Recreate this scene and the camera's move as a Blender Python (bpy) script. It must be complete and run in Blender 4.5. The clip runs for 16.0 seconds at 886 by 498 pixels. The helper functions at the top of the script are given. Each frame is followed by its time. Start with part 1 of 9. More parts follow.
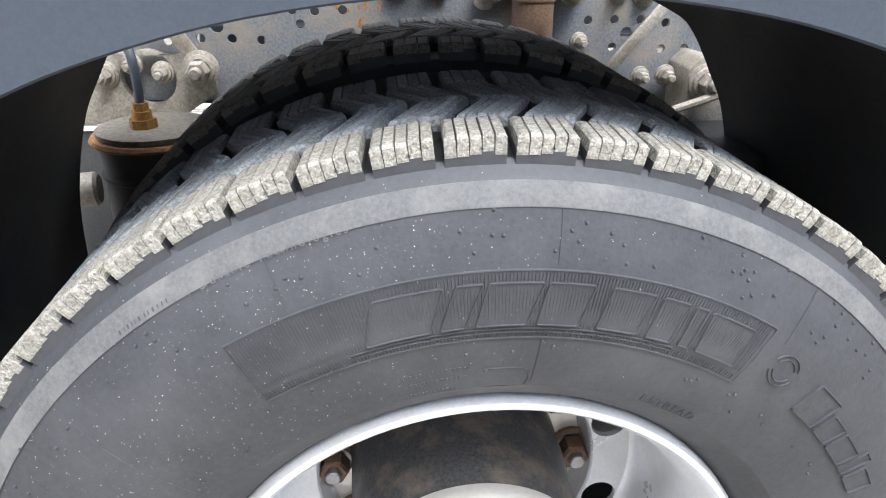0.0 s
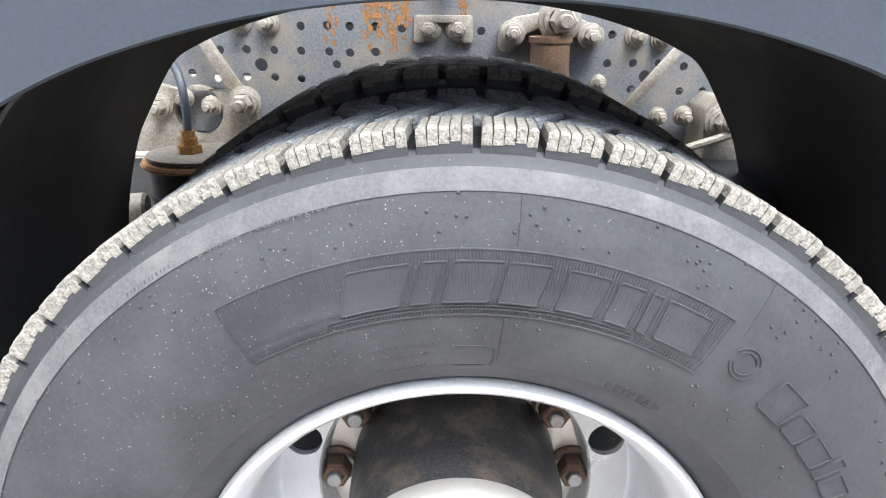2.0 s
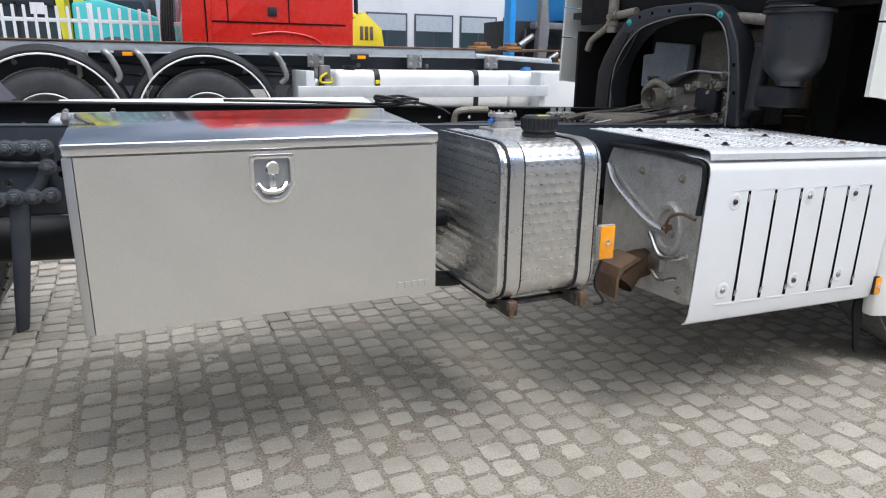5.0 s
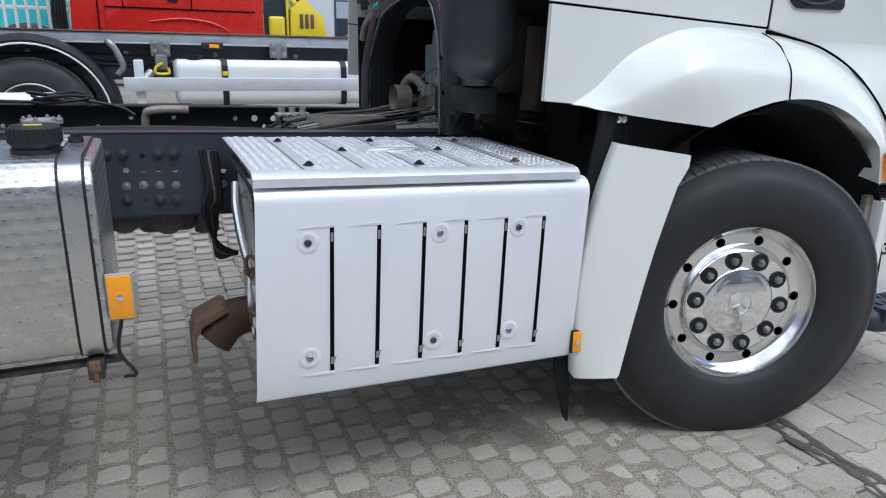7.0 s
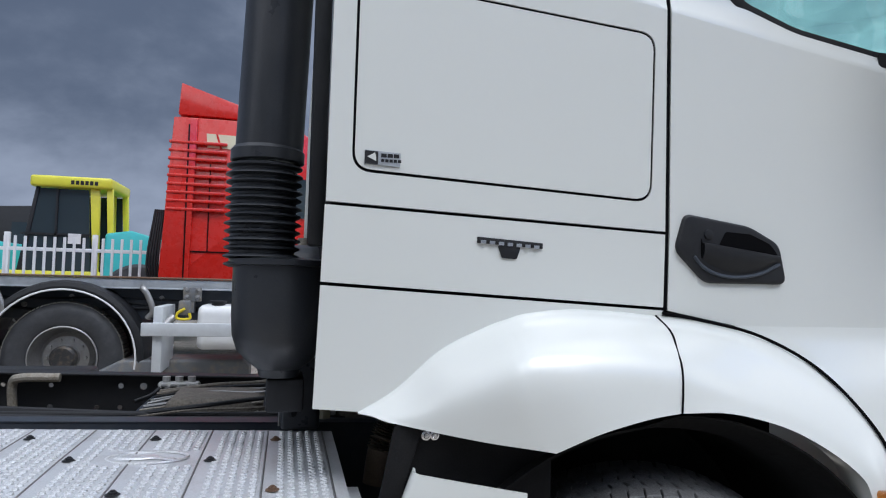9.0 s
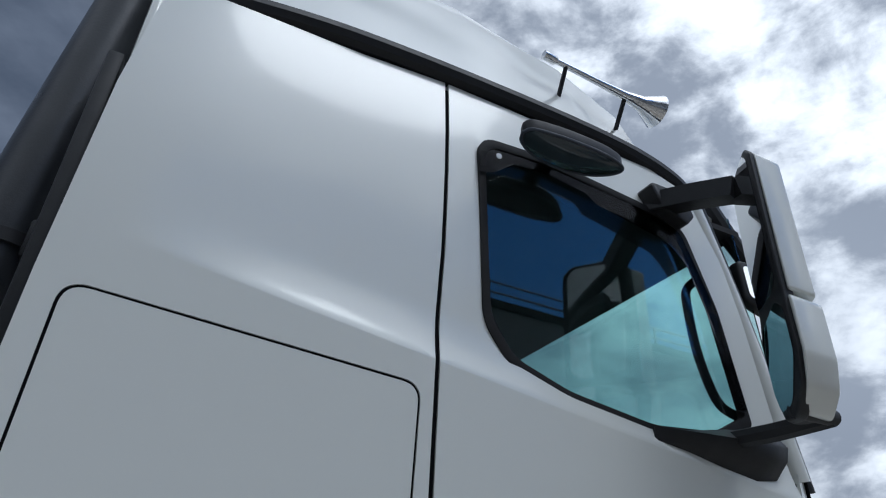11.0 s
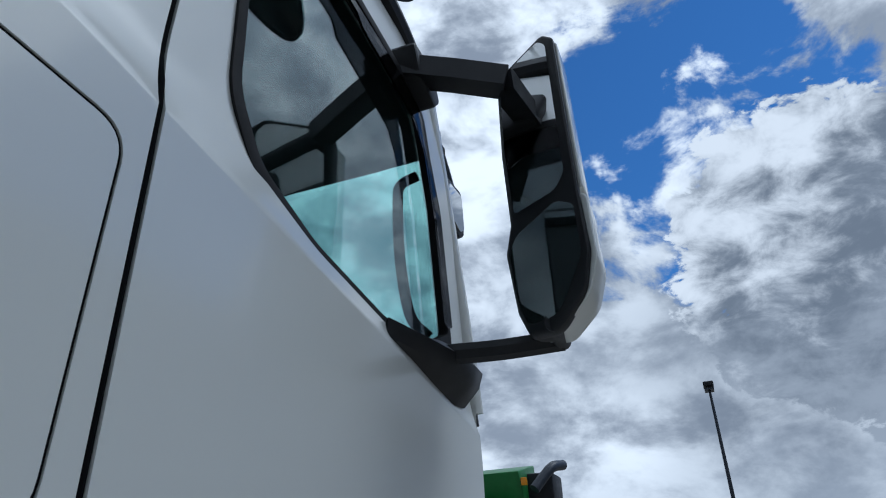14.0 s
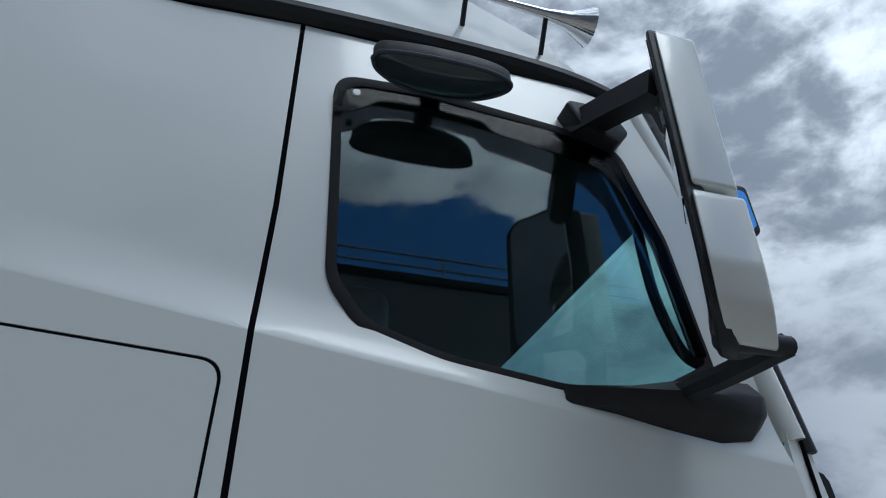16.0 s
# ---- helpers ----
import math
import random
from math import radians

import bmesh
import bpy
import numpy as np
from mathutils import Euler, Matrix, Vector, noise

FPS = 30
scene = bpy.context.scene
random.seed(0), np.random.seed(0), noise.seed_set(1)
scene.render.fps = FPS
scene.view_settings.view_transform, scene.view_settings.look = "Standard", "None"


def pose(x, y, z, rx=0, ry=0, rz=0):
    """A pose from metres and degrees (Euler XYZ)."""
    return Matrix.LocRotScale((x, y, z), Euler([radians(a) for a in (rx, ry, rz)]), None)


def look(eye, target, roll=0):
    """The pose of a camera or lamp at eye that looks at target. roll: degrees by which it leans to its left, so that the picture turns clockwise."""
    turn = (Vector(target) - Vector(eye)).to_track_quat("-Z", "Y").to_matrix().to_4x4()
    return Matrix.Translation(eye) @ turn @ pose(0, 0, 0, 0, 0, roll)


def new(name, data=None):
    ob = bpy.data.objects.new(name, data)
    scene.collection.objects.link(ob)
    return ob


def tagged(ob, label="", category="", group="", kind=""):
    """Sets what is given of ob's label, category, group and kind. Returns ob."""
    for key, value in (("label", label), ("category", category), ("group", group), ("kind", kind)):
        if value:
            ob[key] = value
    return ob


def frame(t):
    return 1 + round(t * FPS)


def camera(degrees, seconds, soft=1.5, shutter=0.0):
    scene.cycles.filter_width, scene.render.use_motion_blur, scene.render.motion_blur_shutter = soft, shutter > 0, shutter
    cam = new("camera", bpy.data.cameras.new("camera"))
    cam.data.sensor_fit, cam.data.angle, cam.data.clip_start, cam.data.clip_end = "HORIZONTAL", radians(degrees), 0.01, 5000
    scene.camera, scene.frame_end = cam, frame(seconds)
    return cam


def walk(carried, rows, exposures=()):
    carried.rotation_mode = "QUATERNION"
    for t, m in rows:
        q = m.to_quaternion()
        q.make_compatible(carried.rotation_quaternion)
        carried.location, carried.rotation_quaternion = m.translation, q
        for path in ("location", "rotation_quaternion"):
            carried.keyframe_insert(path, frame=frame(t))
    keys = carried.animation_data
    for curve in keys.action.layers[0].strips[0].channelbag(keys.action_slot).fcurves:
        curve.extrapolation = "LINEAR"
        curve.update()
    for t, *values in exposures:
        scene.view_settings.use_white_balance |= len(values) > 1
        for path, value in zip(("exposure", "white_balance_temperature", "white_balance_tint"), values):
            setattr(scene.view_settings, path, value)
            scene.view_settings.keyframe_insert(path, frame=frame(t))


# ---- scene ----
cam = camera(67.1, 16.0, soft=1.1)
PATH = [
    (0, (-0.101, -0.531, 1.232), (0.089, 1.254, 0.35), 0.7),
    (0.5, (-0.059, -0.498, 1.198), (0.102, 1.35, 0.45), 0.7),
    (1, (-0.04, -0.484, 1.189), (0.028, 1.375, 0.455), 0.7),
    (1.5, (-0.023, -0.501, 1.188), (0.004, 1.353, 0.44), 0.8),
    (2, (-0.03, -0.612, 1.189), (-0.008, 1.257, 0.479), 0.5),
    (2.5, (-0.046, -0.916, 1.235), (0.2, 0.954, 0.571), 0.9),
    (3, (0.009, -1.256, 1.286), (0.49, 0.579, 0.655), 1.0),
    (3.5, (0.165, -1.574, 1.328), (0.803, 0.234, 0.76), 1.0),
    (4, (0.44, -1.671, 1.345), (1.151, 0.115, 0.796), 0.9),
    (4.2, (0.592, -1.673, 1.365), (1.372, 0.087, 0.821), 0.7),
    (6.3, (2.191, -1.657, 1.386), (2.986, 0.098, 0.851), 0.8),
    (6.5, (2.369, -1.661, 1.394), (3.158, 0.096, 0.855), 1.1),
    (7, (2.727, -1.661, 1.4), (3.502, 0.095, 0.835), 1.2),
    (7.5, (3.091, -1.592, 1.402), (3.918, 0.112, 0.761), 1.3),
    (8, (3.44, -1.544, 1.436), (4.182, 0.184, 0.755), 1.5),
    (8.3, (3.614, -1.514, 1.474), (4.232, 0.327, 0.995), 1.7),
    (8.5, (3.704, -1.505, 1.511), (4.238, 0.393, 1.173), 1.5),
    (9, (3.785, -1.425, 1.559), (4.236, 0.52, 1.658), 1.5),
    (9.5, (3.808, -1.361, 1.652), (4.246, 0.5, 2.237), 1.7),
    (9.7, (3.795, -1.35, 1.718), (4.275, 0.447, 2.453), 2.3),
    (11.8, (4.303, -0.983, 1.695), (5.372, 0.335, 2.752), 1.4),
    (12, (4.327, -0.883, 1.696), (5.52, 0.332, 2.744), 1.2),
    (12.5, (4.331, -0.665, 1.718), (5.799, 0.252, 2.721), 0.4),
    (13, (4.311, -0.517, 1.723), (5.942, 0.113, 2.694), -0.7),
    (13.5, (4.275, -0.458, 1.726), (5.934, 0.138, 2.671), -1.2),
    (14, (4.247, -0.426, 1.723), (5.906, 0.196, 2.653), -2.1),
    (14.5, (4.247, -0.439, 1.737), (5.871, 0.269, 2.665), -2.1),
    (15, (4.378, -0.595, 1.728), (5.783, 0.391, 2.754), -2.1),
    (15.5, (4.573, -0.847, 1.727), (5.462, 0.587, 2.8), -1.2),
    (16, (4.772, -1.134, 1.735), (5.255, 0.498, 2.784), -0.2),
]
walk(cam, [(t, look(eye, target, roll)) for t, eye, target, roll in PATH],
     exposures=[(0, 2.45, 6350, 10), (1.8, 2.65, 6350, 10), (2.5, 2.38, 6400, 10), (3, 1.66, 6450, 10), (4, 1.17, 6500, 10), (6.5, 0.88, 6000, 9), (8, 0.54, 5800, 8), (8.6, 0.56, 6000, 10),
                (9.5, 0.5, 6050, 11), (12, -0.66, 5500, 6), (14, -0.52, 5450, 6), (15.3, -0.66, 5500, 6), (16, -0.50, 5550, 5)])

# ---- light: bright broken cloud, a storm bank beyond the yard ----
SUN_DIR = Vector((0.25, -0.56, 0.95)).normalized()


def build_world():
    world = bpy.data.worlds.new("yard_sky")
    scene.world = world
    world.use_nodes = True
    nt = world.node_tree
    nt.nodes.clear()
    N, L = nt.nodes.new, nt.links.new

    def math_node(op, a, b=None, clamp=False):
        n = N("ShaderNodeMath")
        n.operation, n.use_clamp = op, clamp
        for k, v in enumerate((a, b)):
            if v is None:
                continue
            if isinstance(v, (int, float)):
                n.inputs[k].default_value = v
            else:
                L(v, n.inputs[k])
        return n.outputs[0]

    def smooth(v, lo, hi):
        n = N("ShaderNodeMapRange")
        n.interpolation_type = "SMOOTHSTEP"
        n.inputs["From Min"].default_value, n.inputs["From Max"].default_value = lo, hi
        L(v, n.inputs["Value"])
        return n.outputs[0]

    def mix(f, a, b):
        n = N("ShaderNodeMix")
        n.data_type = "RGBA"
        if isinstance(f, float):
            n.inputs[0].default_value = f
        else:
            L(f, n.inputs[0])
        for k, v in ((6, a), (7, b)):
            if isinstance(v, tuple):
                n.inputs[k].default_value = v
            else:
                L(v, n.inputs[k])
        return n.outputs[2]

    sky = N("ShaderNodeTexSky")
    sky.sky_type, sky.sun_disc = "NISHITA", False
    sky.sun_elevation = math.asin(SUN_DIR.z)
    sky.sun_rotation = math.atan2(SUN_DIR.x, SUN_DIR.y)
    sky.air_density, sky.dust_density, sky.ozone_density = 1.0, 0.05, 2.0
    blue = N("ShaderNodeVectorMath")
    blue.operation = "MULTIPLY"
    L(sky.outputs[0], blue.inputs[0])
    blue.inputs[1].default_value = (0.056, 0.098, 0.138)
    deep = N("ShaderNodeVectorMath")
    deep.operation = "MINIMUM"
    L(blue.outputs[0], deep.inputs[0])
    deep.inputs[1].default_value = (0.14, 0.34, 0.85)
    tc = N("ShaderNodeTexCoord")
    sep = N("ShaderNodeSeparateXYZ")
    L(tc.outputs["Generated"], sep.inputs[0])
    x, y, z = sep.outputs
    com = N("ShaderNodeCombineXYZ")
    L(x, com.inputs[0])
    L(y, com.inputs[1])
    L(math_node("MULTIPLY", z, 1.7), com.inputs[2])

    def noise_at(offset, scale, detail, rough, dist):
        add = N("ShaderNodeVectorMath")
        add.operation = "ADD"
        L(com.outputs[0], add.inputs[0])
        add.inputs[1].default_value = offset
        n = N("ShaderNodeTexNoise")
        n.inputs["Scale"].default_value, n.inputs["Detail"].default_value = scale, detail
        n.inputs["Roughness"].default_value, n.inputs["Distortion"].default_value = rough, dist
        L(add.outputs[0], n.inputs["Vector"])
        return n.outputs[0]

    body = noise_at((3.1, 0.7, 0.2), 2.1, 9.0, 0.55, 0.15)
    lit = noise_at((3.14, 0.63, 0.31), 2.1, 6.0, 0.52, 0.15)
    wide = noise_at((7.0, 2.0, 1.0), 1.5, 3.0, 0.5, 0.0)
    # closed cloud but for three blue gaps: one beyond the truck's nose, two low behind the camera
    def towards(direction, lo, hi):
        d = N("ShaderNodeVectorMath")
        d.operation = "DOT_PRODUCT"
        L(tc.outputs["Generated"], d.inputs[0])
        d.inputs[1].default_value = Vector(direction).normalized()
        return smooth(d.outputs["Value"], lo, hi)

    gap = math_node("MAXIMUM", math_node("MULTIPLY", towards((0.835, -0.075, 0.535), 0.945, 0.995), 0.66), math_node("MULTIPLY", towards((0.22, -0.87, 0.43), 0.962, 0.995), 1.15))
    gap = math_node("MAXIMUM", gap, math_node("MULTIPLY", towards((0.56, -0.68, 0.46), 0.955, 0.995), 0.92))
    puffs = noise_at((1.7, 4.3, 0.6), 6.5, 12.0, 0.60, 0.25)
    puffs_lit = noise_at((1.72, 4.26, 0.66), 6.5, 9.0, 0.57, 0.25)
    mass = math_node("ADD", math_node("MULTIPLY", body, 0.50), math_node("MULTIPLY", puffs, 0.50))
    cover = smooth(math_node("SUBTRACT", mass, math_node("MULTIPLY", gap, 0.32)), 0.29, 0.355)
    relief = smooth(math_node("ADD", math_node("SUBTRACT", body, lit), math_node("MULTIPLY", math_node("SUBTRACT", puffs, puffs_lit), 0.7)), -0.15, 0.15)
    grey = mix(relief, (0.40, 0.43, 0.49, 1), (1.45, 1.45, 1.45, 1))
    grey = mix(math_node("MULTIPLY", smooth(wide, 0.44, 0.66), 0.50), grey, (0.50, 0.53, 0.58, 1))
    # one tall cumulus beyond the nose, white on its sunward rim and grey below
    rim_noise = noise_at((0.3, 2.2, 5.1), 13.0, 12.0, 0.62, 0.35)
    def dot_with(direction):
        d = N("ShaderNodeVectorMath")
        d.operation = "DOT_PRODUCT"
        L(tc.outputs["Generated"], d.inputs[0])
        d.inputs[1].default_value = Vector(direction).normalized()
        return d.outputs["Value"]

    heap = math_node("ADD", dot_with((0.897, -0.215, 0.385)), math_node("MULTIPLY", math_node("SUBTRACT", rim_noise, 0.5), 0.040))
    heap = math_node("ADD", heap, math_node("MULTIPLY", math_node("SUBTRACT", puffs, 0.5), 0.030))
    heap_cover = smooth(heap, 0.9765, 0.9800)
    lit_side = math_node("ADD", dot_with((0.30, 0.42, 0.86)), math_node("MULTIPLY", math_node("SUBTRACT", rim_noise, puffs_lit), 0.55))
    folds = mix(smooth(math_node("ADD", math_node("MULTIPLY", rim_noise, 0.5), math_node("MULTIPLY", puffs, 0.5)), 0.40, 0.62), (0.25, 0.28, 0.33, 1), (0.47, 0.50, 0.55, 1))
    heap_col = mix(smooth(lit_side, 0.47, 0.72), folds, (1.12, 1.12, 1.13, 1))
    # cloud near the sun is lit through
    silver = N("ShaderNodeVectorMath")
    silver.operation = "SCALE"
    L(grey, silver.inputs[0])
    L(math_node("ADD", math_node("MULTIPLY", towards(tuple(SUN_DIR), 0.82, 0.99), 1.3), 1.0), silver.inputs["Scale"])
    grey = silver.outputs[0]
    # a heavy grey base low beyond the nose
    grey = mix(math_node("MULTIPLY", towards((0.95, -0.25, 0.22), 0.93, 0.985), 0.60), grey, folds)
    grey = mix(heap_cover, grey, heap_col)
    # storm bank
    bank = math_node("ADD", math_node("MULTIPLY", y, 0.80), math_node("MULTIPLY", x, -0.50))
    bank = math_node("SUBTRACT", bank, math_node("MULTIPLY", z, 0.45))
    storm = smooth(bank, -0.25, 0.42)
    dark = mix(smooth(body, 0.36, 0.66), (0.075, 0.095, 0.135, 1), (0.22, 0.25, 0.31, 1))
    grey = mix(storm, grey, dark)
    cover = math_node("MAXIMUM", math_node("MAXIMUM", cover, heap_cover), storm)
    col = mix(cover, deep.outputs[0], grey)
    # haze by the horizon
    col = mix(math_node("MULTIPLY", smooth(z, 0.22, 0.0), math_node("SUBTRACT", 0.6, math_node("MULTIPLY", storm, 0.55))), col, (0.62, 0.66, 0.72, 1))
    bg = N("ShaderNodeBackground")
    bg.inputs["Strength"].default_value = 1.0
    L(col, bg.inputs[0])
    out = N("ShaderNodeOutputWorld")
    L(bg.outputs[0], out.inputs[0])


build_world()
sun_data = bpy.data.lights.new("sun", "SUN")
sun_data.energy, sun_data.angle, sun_data.color = 0.6, radians(20), (1.0, 0.96, 0.90)
sun = new("sun", sun_data)
sun.matrix_basis = look((0, 0, 30), Vector((0, 0, 30)) - SUN_DIR)

# ---- materials ----
def material(name, color, rough=0.5, metal=0.0, coat=0.0, grain=0.0, grain_size=0.004, stain=0.0, stain_size=0.25,
             stain_color=None, bump=0.0, bump_size=0.004, rough_var=0.08, jitter=0.0, spec=0.5, emit=None, world=False):
    """A surface with grain, broad stains and fine relief in metres."""
    m = bpy.data.materials.new(name)
    m.use_nodes = True
    nt = m.node_tree
    N, L = nt.nodes.new, nt.links.new
    b = nt.nodes["Principled BSDF"]
    b.inputs["Metallic"].default_value = metal
    b.inputs["Coat Weight"].default_value = coat
    b.inputs["Coat Roughness"].default_value = 0.08
    b.inputs["Specular IOR Level"].default_value = spec
    place = N("ShaderNodeNewGeometry").outputs["Position"] if world else N("ShaderNodeTexCoord").outputs["Object"]

    def noise_node(size, detail=4.0, rgh=0.6):
        n = N("ShaderNodeTexNoise")
        n.inputs["Scale"].default_value = 1.0 / size
        n.inputs["Detail"].default_value, n.inputs["Roughness"].default_value = detail, rgh
        L(place, n.inputs["Vector"])
        return n.outputs[0]

    def ramp(v, lo, hi, a=0.0, c=1.0):
        n = N("ShaderNodeMapRange")
        n.inputs["From Min"].default_value, n.inputs["From Max"].default_value = lo, hi
        n.inputs["To Min"].default_value, n.inputs["To Max"].default_value = a, c
        L(v, n.inputs["Value"])
        return n.outputs[0]

    def mix(f, a, c, kind="MIX"):
        n = N("ShaderNodeMix")
        n.data_type, n.blend_type = "RGBA", kind
        L(f, n.inputs[0]) if not isinstance(f, float) else setattr(n.inputs[0], "default_value", f)
        for k, v in ((6, a), (7, c)):
            L(v, n.inputs[k]) if not isinstance(v, tuple) else setattr(n.inputs[k], "default_value", v)
        return n.outputs[2]

    col = (*color, 1.0)
    if jitter:
        info = N("ShaderNodeObjectInfo")
        geo = N("ShaderNodeNewGeometry")
        s = N("ShaderNodeMath")
        s.operation = "ADD"
        L(info.outputs["Random"], s.inputs[0])
        L(geo.outputs["Random Per Island"], s.inputs[1])
        f = N("ShaderNodeMath")
        f.operation = "FRACT"
        L(s.outputs[0], f.inputs[0])
        lo = tuple(c * (1 - jitter) for c in color) + (1.0,)
        hi = tuple(min(1, c * (1 + jitter)) for c in color) + (1.0,)
        col = mix(f.outputs[0], lo, hi)
    if grain:
        g = noise_node(grain_size, 3.0, 0.7)
        dk, lt = tuple(1 - grain for _ in range(3)) + (1.0,), tuple(1 + grain for _ in range(3)) + (1.0,)
        col = mix(1.0, col, mix(ramp(g, 0.3, 0.7), dk, lt), "MULTIPLY")
    if stain:
        s = noise_node(stain_size, 6.0, 0.62)
        sc = (*(stain_color or tuple(c * 0.45 for c in color)), 1.0)
        n = N("ShaderNodeMath")
        n.operation = "MULTIPLY"
        L(ramp(s, 0.48, 0.70), n.inputs[0])
        n.inputs[1].default_value = stain
        col = mix(n.outputs[0], col, sc)
    if isinstance(col, tuple):
        b.inputs["Base Color"].default_value = col
    else:
        L(col, b.inputs["Base Color"])
    r = noise_node(0.11, 5.0, 0.6)
    L(ramp(r, 0.3, 0.7, max(0.02, rough - rough_var), min(1, rough + rough_var)), b.inputs["Roughness"])
    if bump:
        bp = N("ShaderNodeBump")
        bp.inputs["Strength"].default_value, bp.inputs["Distance"].default_value = 1.0, bump
        L(noise_node(bump_size, 3.0, 0.6), bp.inputs["Height"])
        L(bp.outputs[0], b.inputs["Normal"])
    if emit:
        b.inputs["Emission Color"].default_value, b.inputs["Emission Strength"].default_value = (*emit[0], 1), emit[1]
    return m


WHITE = material("white_cab_paint", (0.77, 0.79, 0.76), 0.24, coat=0.6, stain=0.03, stain_size=0.9, stain_color=(0.66, 0.67, 0.64), rough_var=0.012, bump=0.0004, bump_size=0.35)
WHITE_FAR = material("white_truck_paint", (0.78, 0.79, 0.80), 0.35, coat=0.3, stain=0.2, stain_size=0.4)
FRAME = material("frame_paint", (0.034, 0.042, 0.056), 0.42, grain=0.15, stain=0.35, stain_size=0.12, stain_color=(0.075, 0.075, 0.075), bump=0.0006, bump_size=0.03)
FRAME_DUSTY = material("dusty_frame_paint", (0.160, 0.168, 0.180), 0.48, metal=0.15, grain=0.35, grain_size=0.005, stain=0.9, stain_size=0.10, stain_color=(0.27, 0.23, 0.175), bump=0.0009, bump_size=0.006)
RUST = material("rust", (0.27, 0.135, 0.055), 0.8, grain=0.4, stain=0.7, stain_size=0.06, stain_color=(0.10, 0.07, 0.05), bump=0.001, bump_size=0.012)
DUSTY_STEEL = material("dusty_steel", (0.30, 0.275, 0.235), 0.58, metal=0.25, grain=0.35, grain_size=0.005, stain=0.7, stain_size=0.035, stain_color=(0.17, 0.135, 0.095), bump=0.0007, bump_size=0.005)
PLASTIC = material("dark_grey_plastic", (0.046, 0.057, 0.076), 0.48, grain=0.10, stain=0.25, stain_size=0.3, stain_color=(0.060, 0.070, 0.088), bump=0.0003, bump_size=0.002)
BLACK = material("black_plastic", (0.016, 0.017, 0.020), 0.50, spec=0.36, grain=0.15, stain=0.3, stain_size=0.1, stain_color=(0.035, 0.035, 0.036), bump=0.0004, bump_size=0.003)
LINER = material("wheel_arch_liner", (0.034, 0.035, 0.036), 0.7, grain=0.25, stain=0.5, stain_size=0.09, stain_color=(0.045, 0.042, 0.038), bump=0.001, bump_size=0.02)
RUBBER = material("tyre_rubber", (0.036, 0.038, 0.043), 0.60, grain=0.18, grain_size=0.006, stain=0.45, stain_size=0.16, stain_color=(0.085, 0.088, 0.095), bump=0.0004, bump_size=0.004)
TREAD = material("dusty_tread_rubber", (0.300, 0.284, 0.248), 0.9, grain=0.5, grain_size=0.0030, stain=0.45, stain_size=0.011, stain_color=(0.10, 0.095, 0.085), bump=0.0040, bump_size=0.0045, jitter=0.12)
TREAD_DARK = material("worn_tread_rubber", (0.165, 0.158, 0.140), 0.85, grain=0.45, grain_size=0.004, stain=0.6, stain_size=0.03, stain_color=(0.19, 0.175, 0.14), bump=0.002, bump_size=0.005)
RIM = material("silver_rim_paint", (0.66, 0.67, 0.69), 0.34, metal=0.35, grain=0.08, stain=0.35, stain_size=0.09, stain_color=(0.45, 0.43, 0.40), bump=0.0004, bump_size=0.01)
ALU = material("polished_aluminium", (0.80, 0.80, 0.80), 0.20, metal=1.0, stain=0.25, stain_size=0.08, stain_color=(0.60, 0.60, 0.60), rough_var=0.06)
STEEL = material("brushed_stainless_steel", (0.70, 0.69, 0.66), 0.40, metal=0.85, grain=0.05, stain=0.25, stain_size=0.4, stain_color=(0.54, 0.53, 0.50))
DULL_STEEL = material("dull_steel", (0.36, 0.36, 0.36), 0.45, metal=0.8, grain=0.15, stain=0.4, stain_size=0.05, stain_color=(0.22, 0.20, 0.18), bump=0.0004, bump_size=0.01)
HUB_DARK = material("oily_hub_steel", (0.055, 0.055, 0.058), 0.38, metal=0.5, grain=0.4, stain=0.7, stain_size=0.045, stain_color=(0.20, 0.16, 0.12), bump=0.0008, bump_size=0.006)
COVER = material("silver_cover_paint", (0.80, 0.82, 0.855), 0.36, metal=0.18, coat=0.2, grain=0.03, stain=0.16, stain_size=0.35, stain_color=(0.55, 0.55, 0.56), bump=0.0003, bump_size=0.2)
CHROME = material("chrome", (0.86, 0.86, 0.87), 0.07, metal=1.0)
ORANGE = material("orange_reflector", (0.95, 0.36, 0.01), 0.22, coat=0.6, grain=0.08, grain_size=0.003, bump=0.0008, bump_size=0.004)
RED = material("red_cab_paint", (0.66, 0.022, 0.014), 0.28, coat=0.6, stain=0.2, stain_size=0.5, stain_color=(0.5, 0.03, 0.02))
YELLOW = material("yellow_machine_paint", (0.78, 0.62, 0.02), 0.4, coat=0.2, stain=0.2, stain_size=0.3)
TEAL = material("turquoise_paint", (0.05, 0.50, 0.52), 0.38, coat=0.2, stain=0.2)
BLUE = material("blue_paint", (0.02, 0.14, 0.50), 0.4, coat=0.2, stain=0.3)
GREEN = material("green_paint", (0.03, 0.22, 0.05), 0.45, coat=0.1, stain=0.3)
GALV = material("galvanised_steel", (0.50, 0.53, 0.56), 0.45, metal=0.6, grain=0.12, stain=0.35, stain_size=0.1)
WALL = material("rendered_wall", (0.62, 0.63, 0.66), 0.8, grain=0.06, stain=0.2, stain_size=1.2)
DARK_GLASS = material("dark_window_glass", (0.03, 0.045, 0.055), 0.06, coat=0.3, rough_var=0.02)
